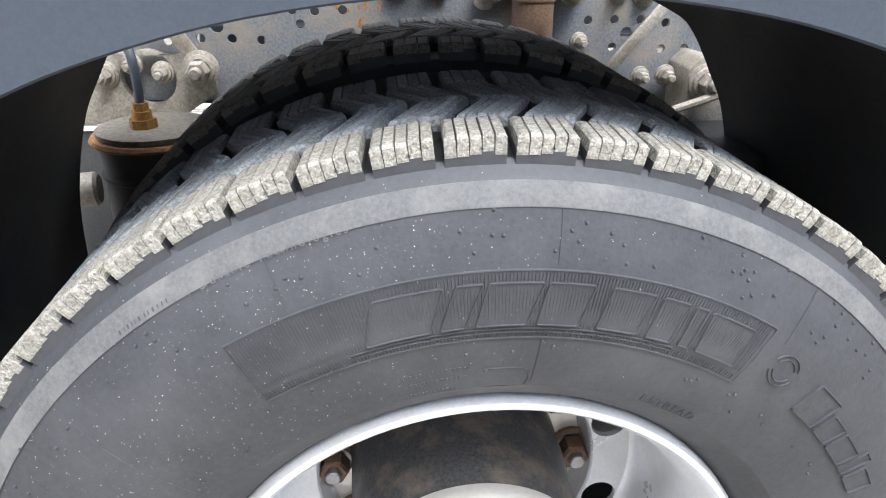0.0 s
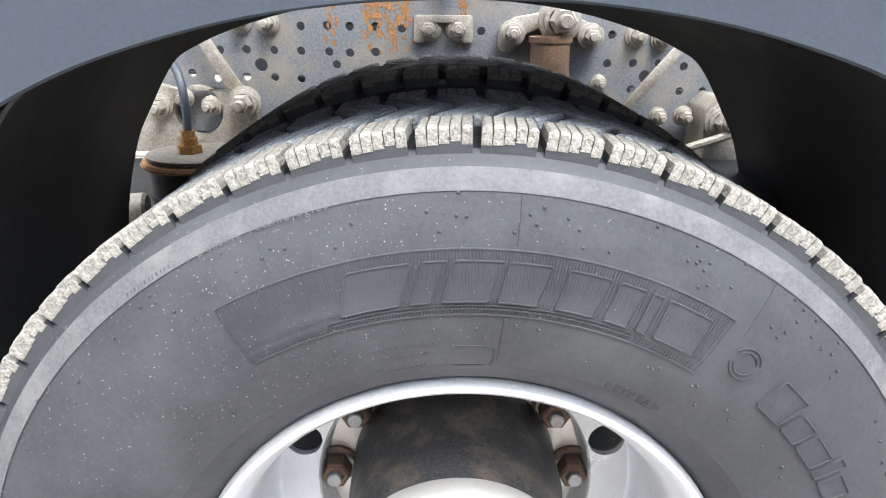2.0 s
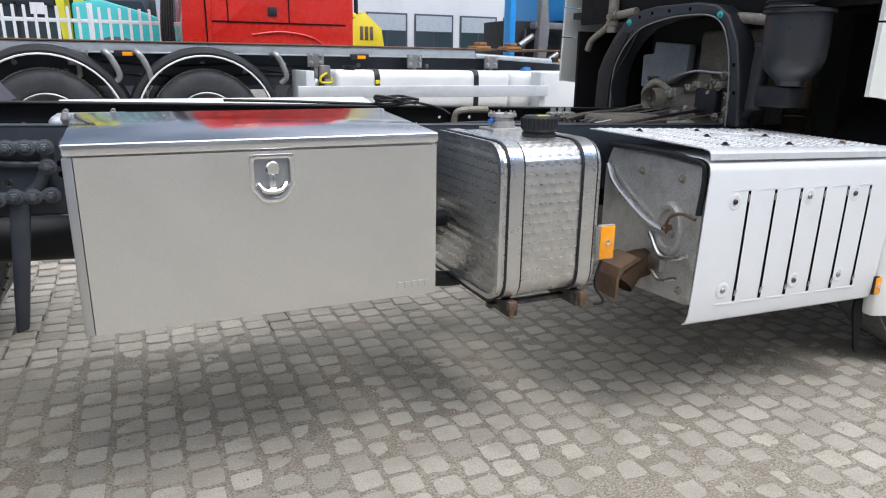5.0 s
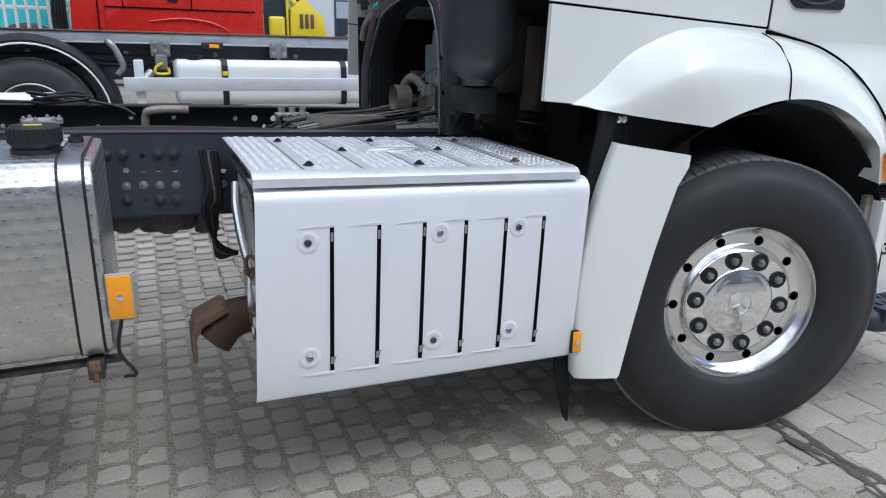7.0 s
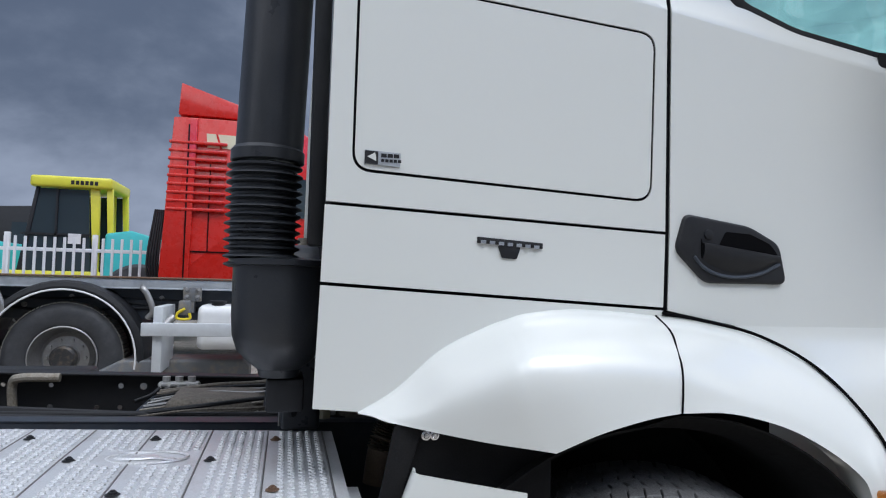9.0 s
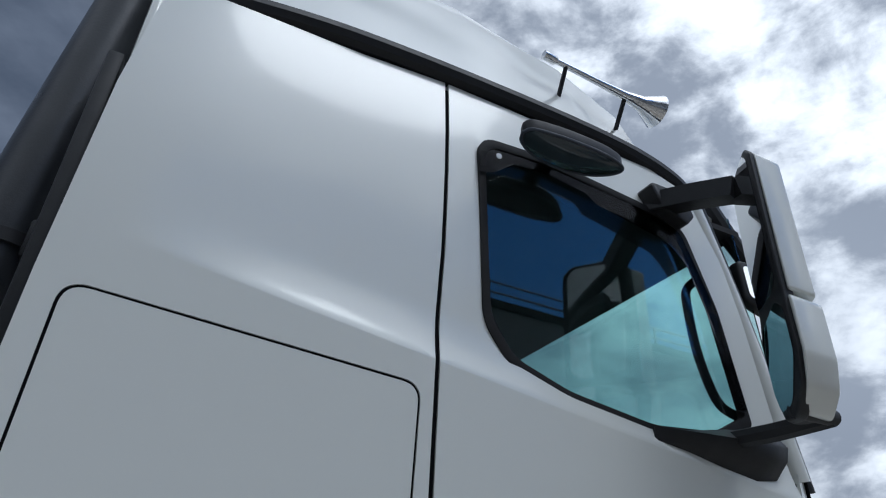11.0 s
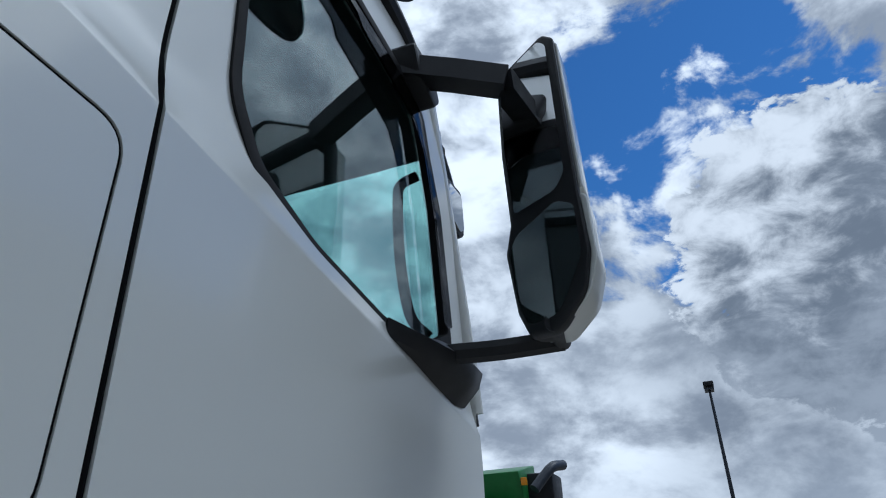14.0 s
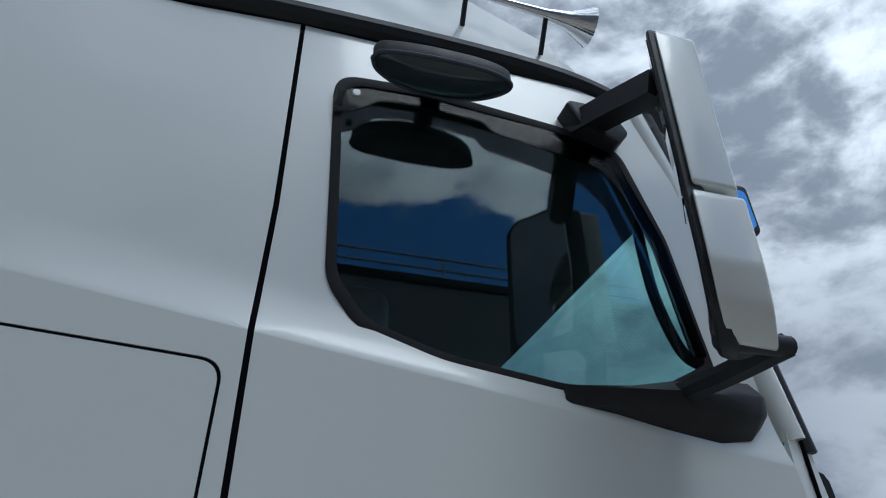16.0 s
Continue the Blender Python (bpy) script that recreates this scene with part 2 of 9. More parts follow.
BRONZE = material("heat_stained_steel", (0.17, 0.105, 0.068), 0.6, metal=0.35, grain=0.35, stain=0.6, stain_size=0.05, stain_color=(0.085, 0.062, 0.048), bump=0.0008, bump_size=0.01)
PAVER = material("concrete_paver", (0.375, 0.345, 0.298), 0.85, grain=0.26, grain_size=0.006, stain=0.6, stain_size=0.22, stain_color=(0.255, 0.222, 0.178), bump=0.0022, bump_size=0.008, jitter=0.18, world=True)
GRIT = material("yard_paving", (0.29, 0.27, 0.24), 0.92, grain=0.4, grain_size=0.006, stain=0.5, stain_size=0.5, stain_color=(0.21, 0.185, 0.15), bump=0.003, bump_size=0.01, world=True)


def add_joints(m, pitch, row, x0, y0):
    """Dark joints between far blocks, in line with the modelled ones."""
    nt = m.node_tree
    b = nt.nodes["Principled BSDF"]
    base = b.inputs["Base Color"].links[0].from_socket
    geo, off, brick, mixer = (nt.nodes.new(k) for k in ("ShaderNodeNewGeometry", "ShaderNodeVectorMath", "ShaderNodeTexBrick", "ShaderNodeMix"))
    off.operation = "SUBTRACT"
    off.inputs[1].default_value = (x0, y0, 0)
    nt.links.new(geo.outputs["Position"], off.inputs[0])
    nt.links.new(off.outputs[0], brick.inputs["Vector"])
    for key, v in (("Scale", 1.0), ("Mortar Size", 0.006), ("Mortar Smooth", 0.2), ("Brick Width", pitch), ("Row Height", row)):
        brick.inputs[key].default_value = v
    brick.inputs["Color1"].default_value, brick.inputs["Color2"].default_value, brick.inputs["Mortar"].default_value = (1.1, 1.1, 1.1, 1), (0.82, 0.82, 0.82, 1), (0.30, 0.29, 0.27, 1)
    mixer.data_type, mixer.blend_type = "RGBA", "MULTIPLY"
    mixer.inputs[0].default_value = 1.0
    nt.links.new(base, mixer.inputs[6])
    nt.links.new(brick.outputs["Color"], mixer.inputs[7])
    nt.links.new(mixer.outputs[2], b.inputs["Base Color"])


add_joints(GRIT, 0.2255, 0.1630, 5.207, -0.285)
SAND = material("pale_grit", (0.36, 0.34, 0.30), 0.9, grain=0.3, jitter=0.7)
DRIFT = material("sandy_dirt", (0.265, 0.236, 0.195), 0.95, grain=0.6, grain_size=0.009, stain=0.7, stain_size=0.13, stain_color=(0.175, 0.15, 0.115), bump=0.002, bump_size=0.006, world=True)
DAMP = material("damp_dirt", (0.075, 0.062, 0.052), 0.38, grain=0.3, grain_size=0.006, stain=0.5, stain_size=0.05, stain_color=(0.11, 0.095, 0.08), bump=0.001, bump_size=0.006, world=True)


def glass(name, tint, rough=0.0):
    m = bpy.data.materials.new(name)
    m.use_nodes = True
    b = m.node_tree.nodes["Principled BSDF"]
    b.inputs["Base Color"].default_value = (*tint, 1)
    b.inputs["Transmission Weight"].default_value, b.inputs["Roughness"].default_value, b.inputs["IOR"].default_value = 1.0, rough, 1.58
    return m


GLASS = glass("tinted_green_glass", (0.62, 0.86, 0.84))
SMOKED = glass("smoked_acrylic", (0.10, 0.10, 0.11), 0.02)
SMOKED.node_tree.nodes["Principled BSDF"].inputs["IOR"].default_value = 1.14
AMBER = glass("amber_lens", (0.95, 0.30, 0.02), 0.12)
MIRROR = material("mirror_glass", (0.88, 0.89, 0.90), 0.02, metal=1.0, rough_var=0.0)
BAND = material("scuffed_rubber", (0.098, 0.099, 0.101), 0.72, grain=0.22, stain=0.75, stain_size=0.05, stain_color=(0.175, 0.172, 0.165), bump=0.0006, bump_size=0.006)
TREAD_GREY = material("grey_tread_rubber", (0.245, 0.262, 0.275), 0.9, grain=0.5, grain_size=0.0030, stain=0.4, stain_size=0.010, stain_color=(0.10, 0.105, 0.11), bump=0.0035, bump_size=0.0045, jitter=0.25)
# darker copy of STEEL: the toolbox side's shade is partly in this colour
TB_SIDE = material("shaded_stainless_sheet", (0.52, 0.53, 0.545), 0.36, metal=0.9, grain=0.05, stain=0.3, stain_size=0.25, stain_color=(0.40, 0.40, 0.40))
ALU_SATIN = material("satin_aluminium", (0.66, 0.66, 0.66), 0.30, metal=1.0, grain=0.06, stain=0.3, stain_size=0.06, stain_color=(0.48, 0.47, 0.45))


def quilted(name):
    """Aluminium with rows of overlapping polished circles, half a circle out of step."""
    m = bpy.data.materials.new(name)
    m.use_nodes = True
    nt = m.node_tree
    N, L = nt.nodes.new, nt.links.new

    def calc(op, a, b):
        n = N("ShaderNodeMath")
        n.operation = op
        for k, v in enumerate((a, b)):
            if isinstance(v, (int, float)):
                n.inputs[k].default_value = v
            else:
                L(v, n.inputs[k])
        return n.outputs[0]
    b = nt.nodes["Principled BSDF"]
    b.inputs["Metallic"].default_value = 1.0
    tc = N("ShaderNodeTexCoord")
    p, nv = N("ShaderNodeSeparateXYZ"), N("ShaderNodeSeparateXYZ")
    L(tc.outputs["Object"], p.inputs[0])
    L(tc.outputs["Normal"], nv.inputs[0])
    end = calc("GREATER_THAN", calc("ABSOLUTE", nv.outputs[0], 0), 0.7)
    side = calc("SUBTRACT", 1.0, end)
    u = calc("ADD", calc("MULTIPLY", p.outputs[0], side), calc("MULTIPLY", p.outputs[1], end))
    v = calc("ADD", p.outputs[2], calc("MULTIPLY", p.outputs[1], side))
    v = calc("MULTIPLY", v, 31.0)
    u = calc("ADD", calc("MULTIPLY", u, 27.0), calc("MULTIPLY", calc("FLOOR", v, 0), 0.5))
    uv = N("ShaderNodeCombineXYZ")
    L(u, uv.inputs[0])
    L(v, uv.inputs[1])
    vo = N("ShaderNodeTexVoronoi")
    vo.voronoi_dimensions = "2D"
    vo.inputs["Scale"].default_value, vo.inputs["Randomness"].default_value = 1.0, 0.06
    L(uv.outputs[0], vo.inputs["Vector"])
    r = N("ShaderNodeMapRange")
    r.inputs["From Min"].default_value, r.inputs["From Max"].default_value = 0.0, 0.7
    r.inputs["To Min"].default_value, r.inputs["To Max"].default_value = 0.22, 0.46
    L(vo.outputs["Distance"], r.inputs["Value"])
    L(r.outputs[0], b.inputs["Roughness"])
    bp = N("ShaderNodeBump")
    bp.inputs["Strength"].default_value, bp.inputs["Distance"].default_value = 0.8, 0.0035
    L(vo.outputs["Distance"], bp.inputs["Height"])
    L(bp.outputs[0], b.inputs["Normal"])
    ns = N("ShaderNodeTexNoise")
    ns.inputs["Scale"].default_value = 9.0
    L(tc.outputs["Object"], ns.inputs["Vector"])
    mix = calc("ADD", calc("MULTIPLY", ns.outputs[0], 0.6), calc("MULTIPLY", vo.outputs["Color"], 0.4))
    c = N("ShaderNodeMix")
    c.data_type = "RGBA"
    c.inputs[6].default_value, c.inputs[7].default_value = (0.48, 0.48, 0.48, 1), (0.78, 0.77, 0.75, 1)
    L(mix, c.inputs[0])
    L(c.outputs[2], b.inputs["Base Color"])
    return m


QUILT = quilted("engine_turned_aluminium")
CAP = material("matt_silver_cap", (0.60, 0.585, 0.56), 0.36, metal=0.7, grain=0.05, stain=0.3, stain_size=0.06, stain_color=(0.48, 0.46, 0.43), bump=0.0003, bump_size=0.006)
VOID = material("black_gap_rubber", (0.005, 0.005, 0.006), 0.9, grain=0.2, spec=0.05)
# light grey lining toned near black: the cab's dimness is in this colour
LINING_DIM = material("dimmed_cab_lining", (0.028, 0.028, 0.031), 0.9, grain=0.15, stain=0.2, stain_size=0.2)
PLATE = material("tread_plate_aluminium", (0.68, 0.695, 0.72), 0.45, metal=0.45, grain=0.10, stain=0.35, stain_size=0.07, stain_color=(0.46, 0.45, 0.44), bump=0.0004, bump_size=0.01)
PLATE_STUD = material("worn_stud_aluminium", (0.84, 0.85, 0.86), 0.35, metal=0.5, grain=0.2, stain=0.3, stain_size=0.05)
PIPE = material("black_moulded_duct", (0.026, 0.029, 0.035), 0.34, grain=0.12, stain=0.35, stain_size=0.15, stain_color=(0.045, 0.046, 0.05), bump=0.0005, bump_size=0.01)
GALVWHITE = material("pale_coated_metal", (0.62, 0.65, 0.68), 0.45, metal=0.2, grain=0.08, stain=0.3, stain_size=0.2)
CREAM = material("cream_film", (0.75, 0.70, 0.50), 0.5, grain=0.05)
LIMEY = material("yellow_green_paint", (0.74, 0.70, 0.05), 0.4, coat=0.2, stain=0.2, stain_size=0.3)
BLUE2 = material("bright_blue_paint", (0.02, 0.28, 0.72), 0.38, coat=0.2, stain=0.2)
CLAD = material("grey_metal_cladding", (0.13, 0.14, 0.16), 0.5, metal=0.2, grain=0.05, stain=0.2, stain_size=2.0)
TYRE_BLACK = material("clean_tyre_rubber", (0.020, 0.021, 0.023), 0.62, grain=0.15, grain_size=0.006, stain=0.35, stain_size=0.2, stain_color=(0.034, 0.034, 0.036), bump=0.0003, bump_size=0.004)
HEAT_MAT = material("woven_heat_mat", (0.40, 0.44, 0.49), 0.6, metal=0.2, grain=0.45, grain_size=0.007, stain=0.3, stain_size=0.1, bump=0.003, bump_size=0.008)
GRIMY = material("grimy_engine_casting", (0.135, 0.120, 0.100), 0.75, grain=0.4, grain_size=0.01, stain=0.6, stain_size=0.08, stain_color=(0.22, 0.19, 0.15), bump=0.002, bump_size=0.015)
CLADDING = material("grey_sheet_cladding", (0.32, 0.33, 0.345), 0.55, metal=0.1, grain=0.06, stain=0.4, stain_size=1.6, stain_color=(0.15, 0.155, 0.16))
RUST_BRIGHT = material("orange_rust", (0.30, 0.135, 0.040), 0.85, grain=0.5, grain_size=0.005, stain=0.6, stain_size=0.03, stain_color=(0.17, 0.085, 0.035), bump=0.001, bump_size=0.006)
DULL_FRAME = material("scuffed_frame_paint", (0.105, 0.115, 0.13), 0.45, metal=0.3, grain=0.2, stain=0.5, stain_size=0.02, stain_color=(0.05, 0.055, 0.065))
SEAL = material("black_window_rubber", (0.010, 0.010, 0.011), 0.65, spec=0.25, grain=0.2, stain=0.2, stain_size=0.1, stain_color=(0.02, 0.02, 0.02))
BRASS = material("tarnished_brass", (0.36, 0.20, 0.075), 0.45, metal=0.8, grain=0.3, stain=0.5, stain_size=0.02, stain_color=(0.16, 0.09, 0.045), bump=0.0005, bump_size=0.006)
STEEL_BRIGHT = material("polished_stainless_steel", (0.82, 0.83, 0.84), 0.14, metal=1.0, stain=0.2, stain_size=0.25, stain_color=(0.62, 0.62, 0.62), rough_var=0.05)
CAST_ALU = material("pale_cast_aluminium", (0.50, 0.50, 0.49), 0.45, metal=0.55, grain=0.2, grain_size=0.008, stain=0.55, stain_size=0.09, stain_color=(0.24, 0.22, 0.20), bump=0.0006, bump_size=0.012)
ARCH_BLACK = material("black_arch_plastic", (0.0105, 0.0105, 0.0115), 0.75, spec=0.2, grain=0.25, stain=0.3, stain_size=0.12, stain_color=(0.02, 0.019, 0.018), bump=0.0008, bump_size=0.015)
BROWN_PIPE = material("heat_browned_steel", (0.115, 0.085, 0.062), 0.5, metal=0.5, grain=0.3, stain=0.6, stain_size=0.05, stain_color=(0.06, 0.048, 0.04), bump=0.001, bump_size=0.01)
DUST_GREY = material("dust_covered_casting", (0.38, 0.37, 0.35), 0.85, grain=0.3, grain_size=0.006, stain=0.6, stain_size=0.06, stain_color=(0.20, 0.185, 0.165), bump=0.0015, bump_size=0.012)
ROAD_TREAD = material("grey_road_tread", (0.150, 0.152, 0.155), 0.8, grain=0.4, grain_size=0.005, stain=0.5, stain_size=0.05, stain_color=(0.075, 0.075, 0.075), bump=0.001, bump_size=0.005)

# ---- mesh helpers ----
def part(name, bm, mat, parent=None, label="", smooth=35):
    """Links a bmesh as one mesh object, under a thing or a part when one is given."""
    me = bpy.data.meshes.new(name)
    bmesh.ops.recalc_face_normals(bm, faces=bm.faces)
    bm.to_mesh(me)
    bm.free()
    for one in (mat if isinstance(mat, (list, tuple)) else [mat]):
        me.materials.append(one)
    if smooth:
        me.shade_smooth()
        me.set_sharp_from_angle(angle=radians(smooth))
    ob = new(name, me)
    attach(ob, parent)
    if label:
        tagged(ob, label)
    return ob


def attach(ob, parent):
    if parent is not None:
        ob.parent = parent
        if parent.type == "EMPTY":
            ob.matrix_parent_inverse = parent.matrix_basis.inverted()


def thing(name, at, label, category, group="", kind=""):
    ob = new(name)
    ob.empty_display_size = 0.1
    ob.matrix_basis = Matrix.Translation(at)
    return tagged(ob, label, category, group, kind)


def join(*bms):
    out = bmesh.new()
    for b in bms:
        me = bpy.data.meshes.new("tmp")
        b.to_mesh(me)
        b.free()
        out.from_mesh(me)
        bpy.data.meshes.remove(me)
    return out


def moved(bm, m):
    bm.transform(m)
    return bm


def rounded(bm, size, segments=2, angle=30):
    if size > 0:
        edges = [e for e in bm.edges if len(e.link_faces) == 2 and e.calc_face_angle(0) > radians(angle)]
        bmesh.ops.bevel(bm, geom=edges, offset=size, segments=segments, profile=0.5, affect="EDGES", clamp_overlap=True)
    return bm


def box(x0, x1, y0, y1, z0, z1, bevel=0.0, segments=2):
    bm = bmesh.new()
    bmesh.ops.create_cube(bm, size=1.0)
    bm.transform(Matrix.Translation(((x0 + x1) / 2, (y0 + y1) / 2, (z0 + z1) / 2)) @ Matrix.Diagonal((x1 - x0, y1 - y0, z1 - z0, 1)))
    return rounded(bm, bevel, segments)


def prism(outline, y0, y1, bevel=0.0, segments=2, holes=()):
    """A plate with an outline in x and z, from y0 to y1; holes go through it."""
    bm = bmesh.new()
    edges = []
    for ring in (outline, *holes):
        vs = [bm.verts.new((p[0], y0, p[1])) for p in ring]
        edges += [bm.edges.new((vs[k], vs[(k + 1) % len(vs)])) for k in range(len(vs))]
    if holes:
        faces = bmesh.ops.triangle_fill(bm, edges=edges, use_beauty=True)["geom"]
        faces = [f for f in faces if isinstance(f, bmesh.types.BMFace)]
    else:
        faces = [bm.faces.new(bm.verts[:])]
    up = bmesh.ops.extrude_face_region(bm, geom=faces)["geom"]
    bmesh.ops.translate(bm, verts=[v for v in up if isinstance(v, bmesh.types.BMVert)], vec=(0, y1 - y0, 0))
    bmesh.ops.recalc_face_normals(bm, faces=bm.faces)
    return rounded(bm, bevel, segments)


def along(axis):
    """The turn that lays a y-wise prism or lathe along x, y or z."""
    return {"y": Matrix(), "x": Matrix.Rotation(radians(-90), 4, "Z"), "z": Matrix.Rotation(radians(90), 4, "X")}[axis]


def lathe(profile, steps=48, closed=False):
    """Turns (radius, y) about the y axis."""
    bm = bmesh.new()
    rings = []
    for r, y in profile:
        if r < 1e-6:
            rings.append([bm.verts.new((0, y, 0))])
        else:
            rings.append([bm.verts.new((r * math.cos(2 * math.pi * k / steps), y, r * math.sin(2 * math.pi * k / steps))) for k in range(steps)])
    pairs = list(zip(rings, rings[1:])) + ([(rings[-1], rings[0])] if closed else [])
    for a, b in pairs:
        for k in range(steps):
            n = (k + 1) % steps
            if len(a) == 1 and len(b) == 1:
                continue
            if len(a) == 1:
                bm.faces.new((a[0], b[k], b[n]))
            elif len(b) == 1:
                bm.faces.new((a[k], b[0], a[n]))
            else:
                bm.faces.new((a[k], b[k], b[n], a[n]))
    return bm


def rod(a, b, r, steps=14, r2=None):
    a, b = Vector(a), Vector(b)
    d = b - a
    bm = lathe([(0, 0), (r, 0), (r if r2 is None else r2, d.length), (0, d.length)], steps)
    return moved(bm, Matrix.Translation(a) @ Vector((0, 1, 0)).rotation_difference(d.normalized()).to_matrix().to_4x4())


def curve_points(points, per=8):
    """Catmull-Rom through the points."""
    p = [Vector(q) for q in points]
    p = [2 * p[0] - p[1]] + p + [2 * p[-1] - p[-2]]
    out = []
    for k in range(1, len(p) - 2):
        for s in range(per):
            t = s / per
            a, b, c, d = p[k - 1:k + 3]
            out.append(0.5 * (2 * b + (c - a) * t + (2 * a - 5 * b + 4 * c - d) * t * t + (3 * b - a - 3 * c + d) * t ** 3))
    return out + [p[-2]]


def pipe(points, r, steps=12, per=8, smooth=True):
    """A tube along a bent line; r is a radius or a function of 0..1."""
    pts = curve_points(points, per) if smooth else [Vector(q) for q in points]
    bm = bmesh.new()
    rings, side = [], None
    for k, p in enumerate(pts):
        d = (pts[min(k + 1, len(pts) - 1)] - pts[max(k - 1, 0)]).normalized()
        side = d.orthogonal().normalized() if side is None else (side - d * side.dot(d)).normalized()
        up = d.cross(side)
        rr = r(k / (len(pts) - 1)) if callable(r) else r
        rings.append([bm.verts.new(p + rr * (math.cos(2 * math.pi * s / steps) * side + math.sin(2 * math.pi * s / steps) * up)) for s in range(steps)])
    for a, b in zip(rings, rings[1:]):
        for s in range(steps):
            bm.faces.new((a[s], a[(s + 1) % steps], b[(s + 1) % steps], b[s]))
    bm.faces.new(rings[0][::-1]), bm.faces.new(rings[-1])
    return bm


def sheet(rows, thick=0.0):
    """A skin over rows of points, given a thickness inwards when asked."""
    bm = bmesh.new()
    grid = [[bm.verts.new(p) for p in row] for row in rows]
    for a, b in zip(grid, grid[1:]):
        for k in range(len(a) - 1):
            bm.faces.new((a[k], a[k + 1], b[k + 1], b[k]))
    bmesh.ops.recalc_face_normals(bm, faces=bm.faces)
    if thick:
        bmesh.ops.solidify(bm, geom=bm.faces[:], thickness=thick)
    return bm


def rounded_outline(points, radii, steps=5):
    """A closed outline in x and z with its corners rounded."""
    out, n = [], len(points)
    for k in range(n):
        p, a, b = Vector(points[k]), Vector(points[k - 1]), Vector(points[(k + 1) % n])
        r = radii[k] if isinstance(radii, (list, tuple)) else radii
        if r <= 0:
            out.append(tuple(p))
            continue
        u, v = (a - p), (b - p)
        ang = max(0.15, u.angle(v))
        d = min(r / math.tan(ang / 2), 0.48 * u.length, 0.48 * v.length)
        s, e = p + u.normalized() * d, p + v.normalized() * d
        for q in range(steps + 1):
            t = q / steps
            out.append(tuple((1 - t) ** 2 * s + 2 * t * (1 - t) * p + t * t * e))
    return out


def circle(cx, cz, r, steps=20):
    return [(cx + r * math.cos(2 * math.pi * k / steps), cz + r * math.sin(2 * math.pi * k / steps)) for k in range(steps)]


def bolt(at, r=0.016, out=0.02, axis="y"):
    """A flange nut on its stud, whose head points to -y (or up, for axis z)."""
    bm = join(lathe([(0, 0.0), (r * 1.6, 0.0), (r * 1.58, -out * 0.16), (r * 1.3, -out * 0.20), (r * 1.26, -out * 0.34), (r * 0.95, -out * 0.38)], 16),
              lathe([(r * 0.95, -out * 0.30), (r * 0.95, -out * 0.86), (r * 0.80, -out * 0.95), (r * 0.55, -out * 0.95)], 6),
              lathe([(r * 0.52, -out * 0.9), (r * 0.52, -out * 1.22), (r * 0.42, -out * 1.3), (0, -out * 1.3)], 12))
    if axis == "z":
        bm.transform(Matrix.Rotation(radians(-90), 4, "X"))
    elif axis == "x":
        bm.transform(Matrix.Rotation(radians(90), 4, "Z"))
    return moved(bm, Matrix.Translation(at))

# ---- ground: level under the truck, a slight rise towards the next row ----
RISE = 0.24


def ground_z(y):
    t = min(1.0, max(0.0, (y - 2.8) / 1.8))
    return RISE * t * t * (3 - 2 * t)


ys = [-900, -60, -10, 0, 2.4] + [2.8 + 0.15 * k for k in range(13)] + [5, 8, 12, 20, 60, 900]
ground = tagged(part("ground", sheet([[(x, y, ground_z(y) - 0.010) for x in (-900, -40, -6, 0, 4, 8, 40, 900)] for y in ys]), GRIT, None), "wide yard of grey concrete pavers with gritty joints", "ground", kind="structure")

# ---- the truck ----
truck = thing("truck", (2.3, 1.25, 0), "white lorry chassis cab with a bare frame behind, parked on pavers", "truck")


def settle(bm, drop=0.0):
    """Flattens a tyre where it bears on the ground."""
    for v in bm.verts:
        if v.co.z < drop:
            v.co.z = drop + 0.1 * (v.co.z - drop)
    return bm


def tyre_bm(width, r=0.563, rib=True):
    """A truck tyre about the y axis; its outer sidewall lies at y = 0."""
    w = width
    half = [(0.290, 0.075), (0.304, 0.058), (0.309, 0.046), (0.322, 0.030), (0.340, 0.018), (0.343, 0.013), (0.37, 0.006), (0.42, 0.0), (0.46, 0.004), (0.492, 0.014),
            (0.506, 0.0200), (0.513, 0.0220), (0.528, 0.030), (0.534, 0.038), (r - 0.021, 0.047)]
    if not rib:
        half = [(0.292, 0.05), (0.302, 0.028), (0.315, 0.018), (0.34, 0.010), (0.40, 0.0), (0.45, 0.006), (0.485, 0.020), (0.500, 0.034), (r - 0.012, 0.042)]
    prof = half + [(r - 0.021 if rib else r - 0.012, w / 2)] + [(a, w - b) for a, b in reversed(half)]
    return lathe(prof, 160)


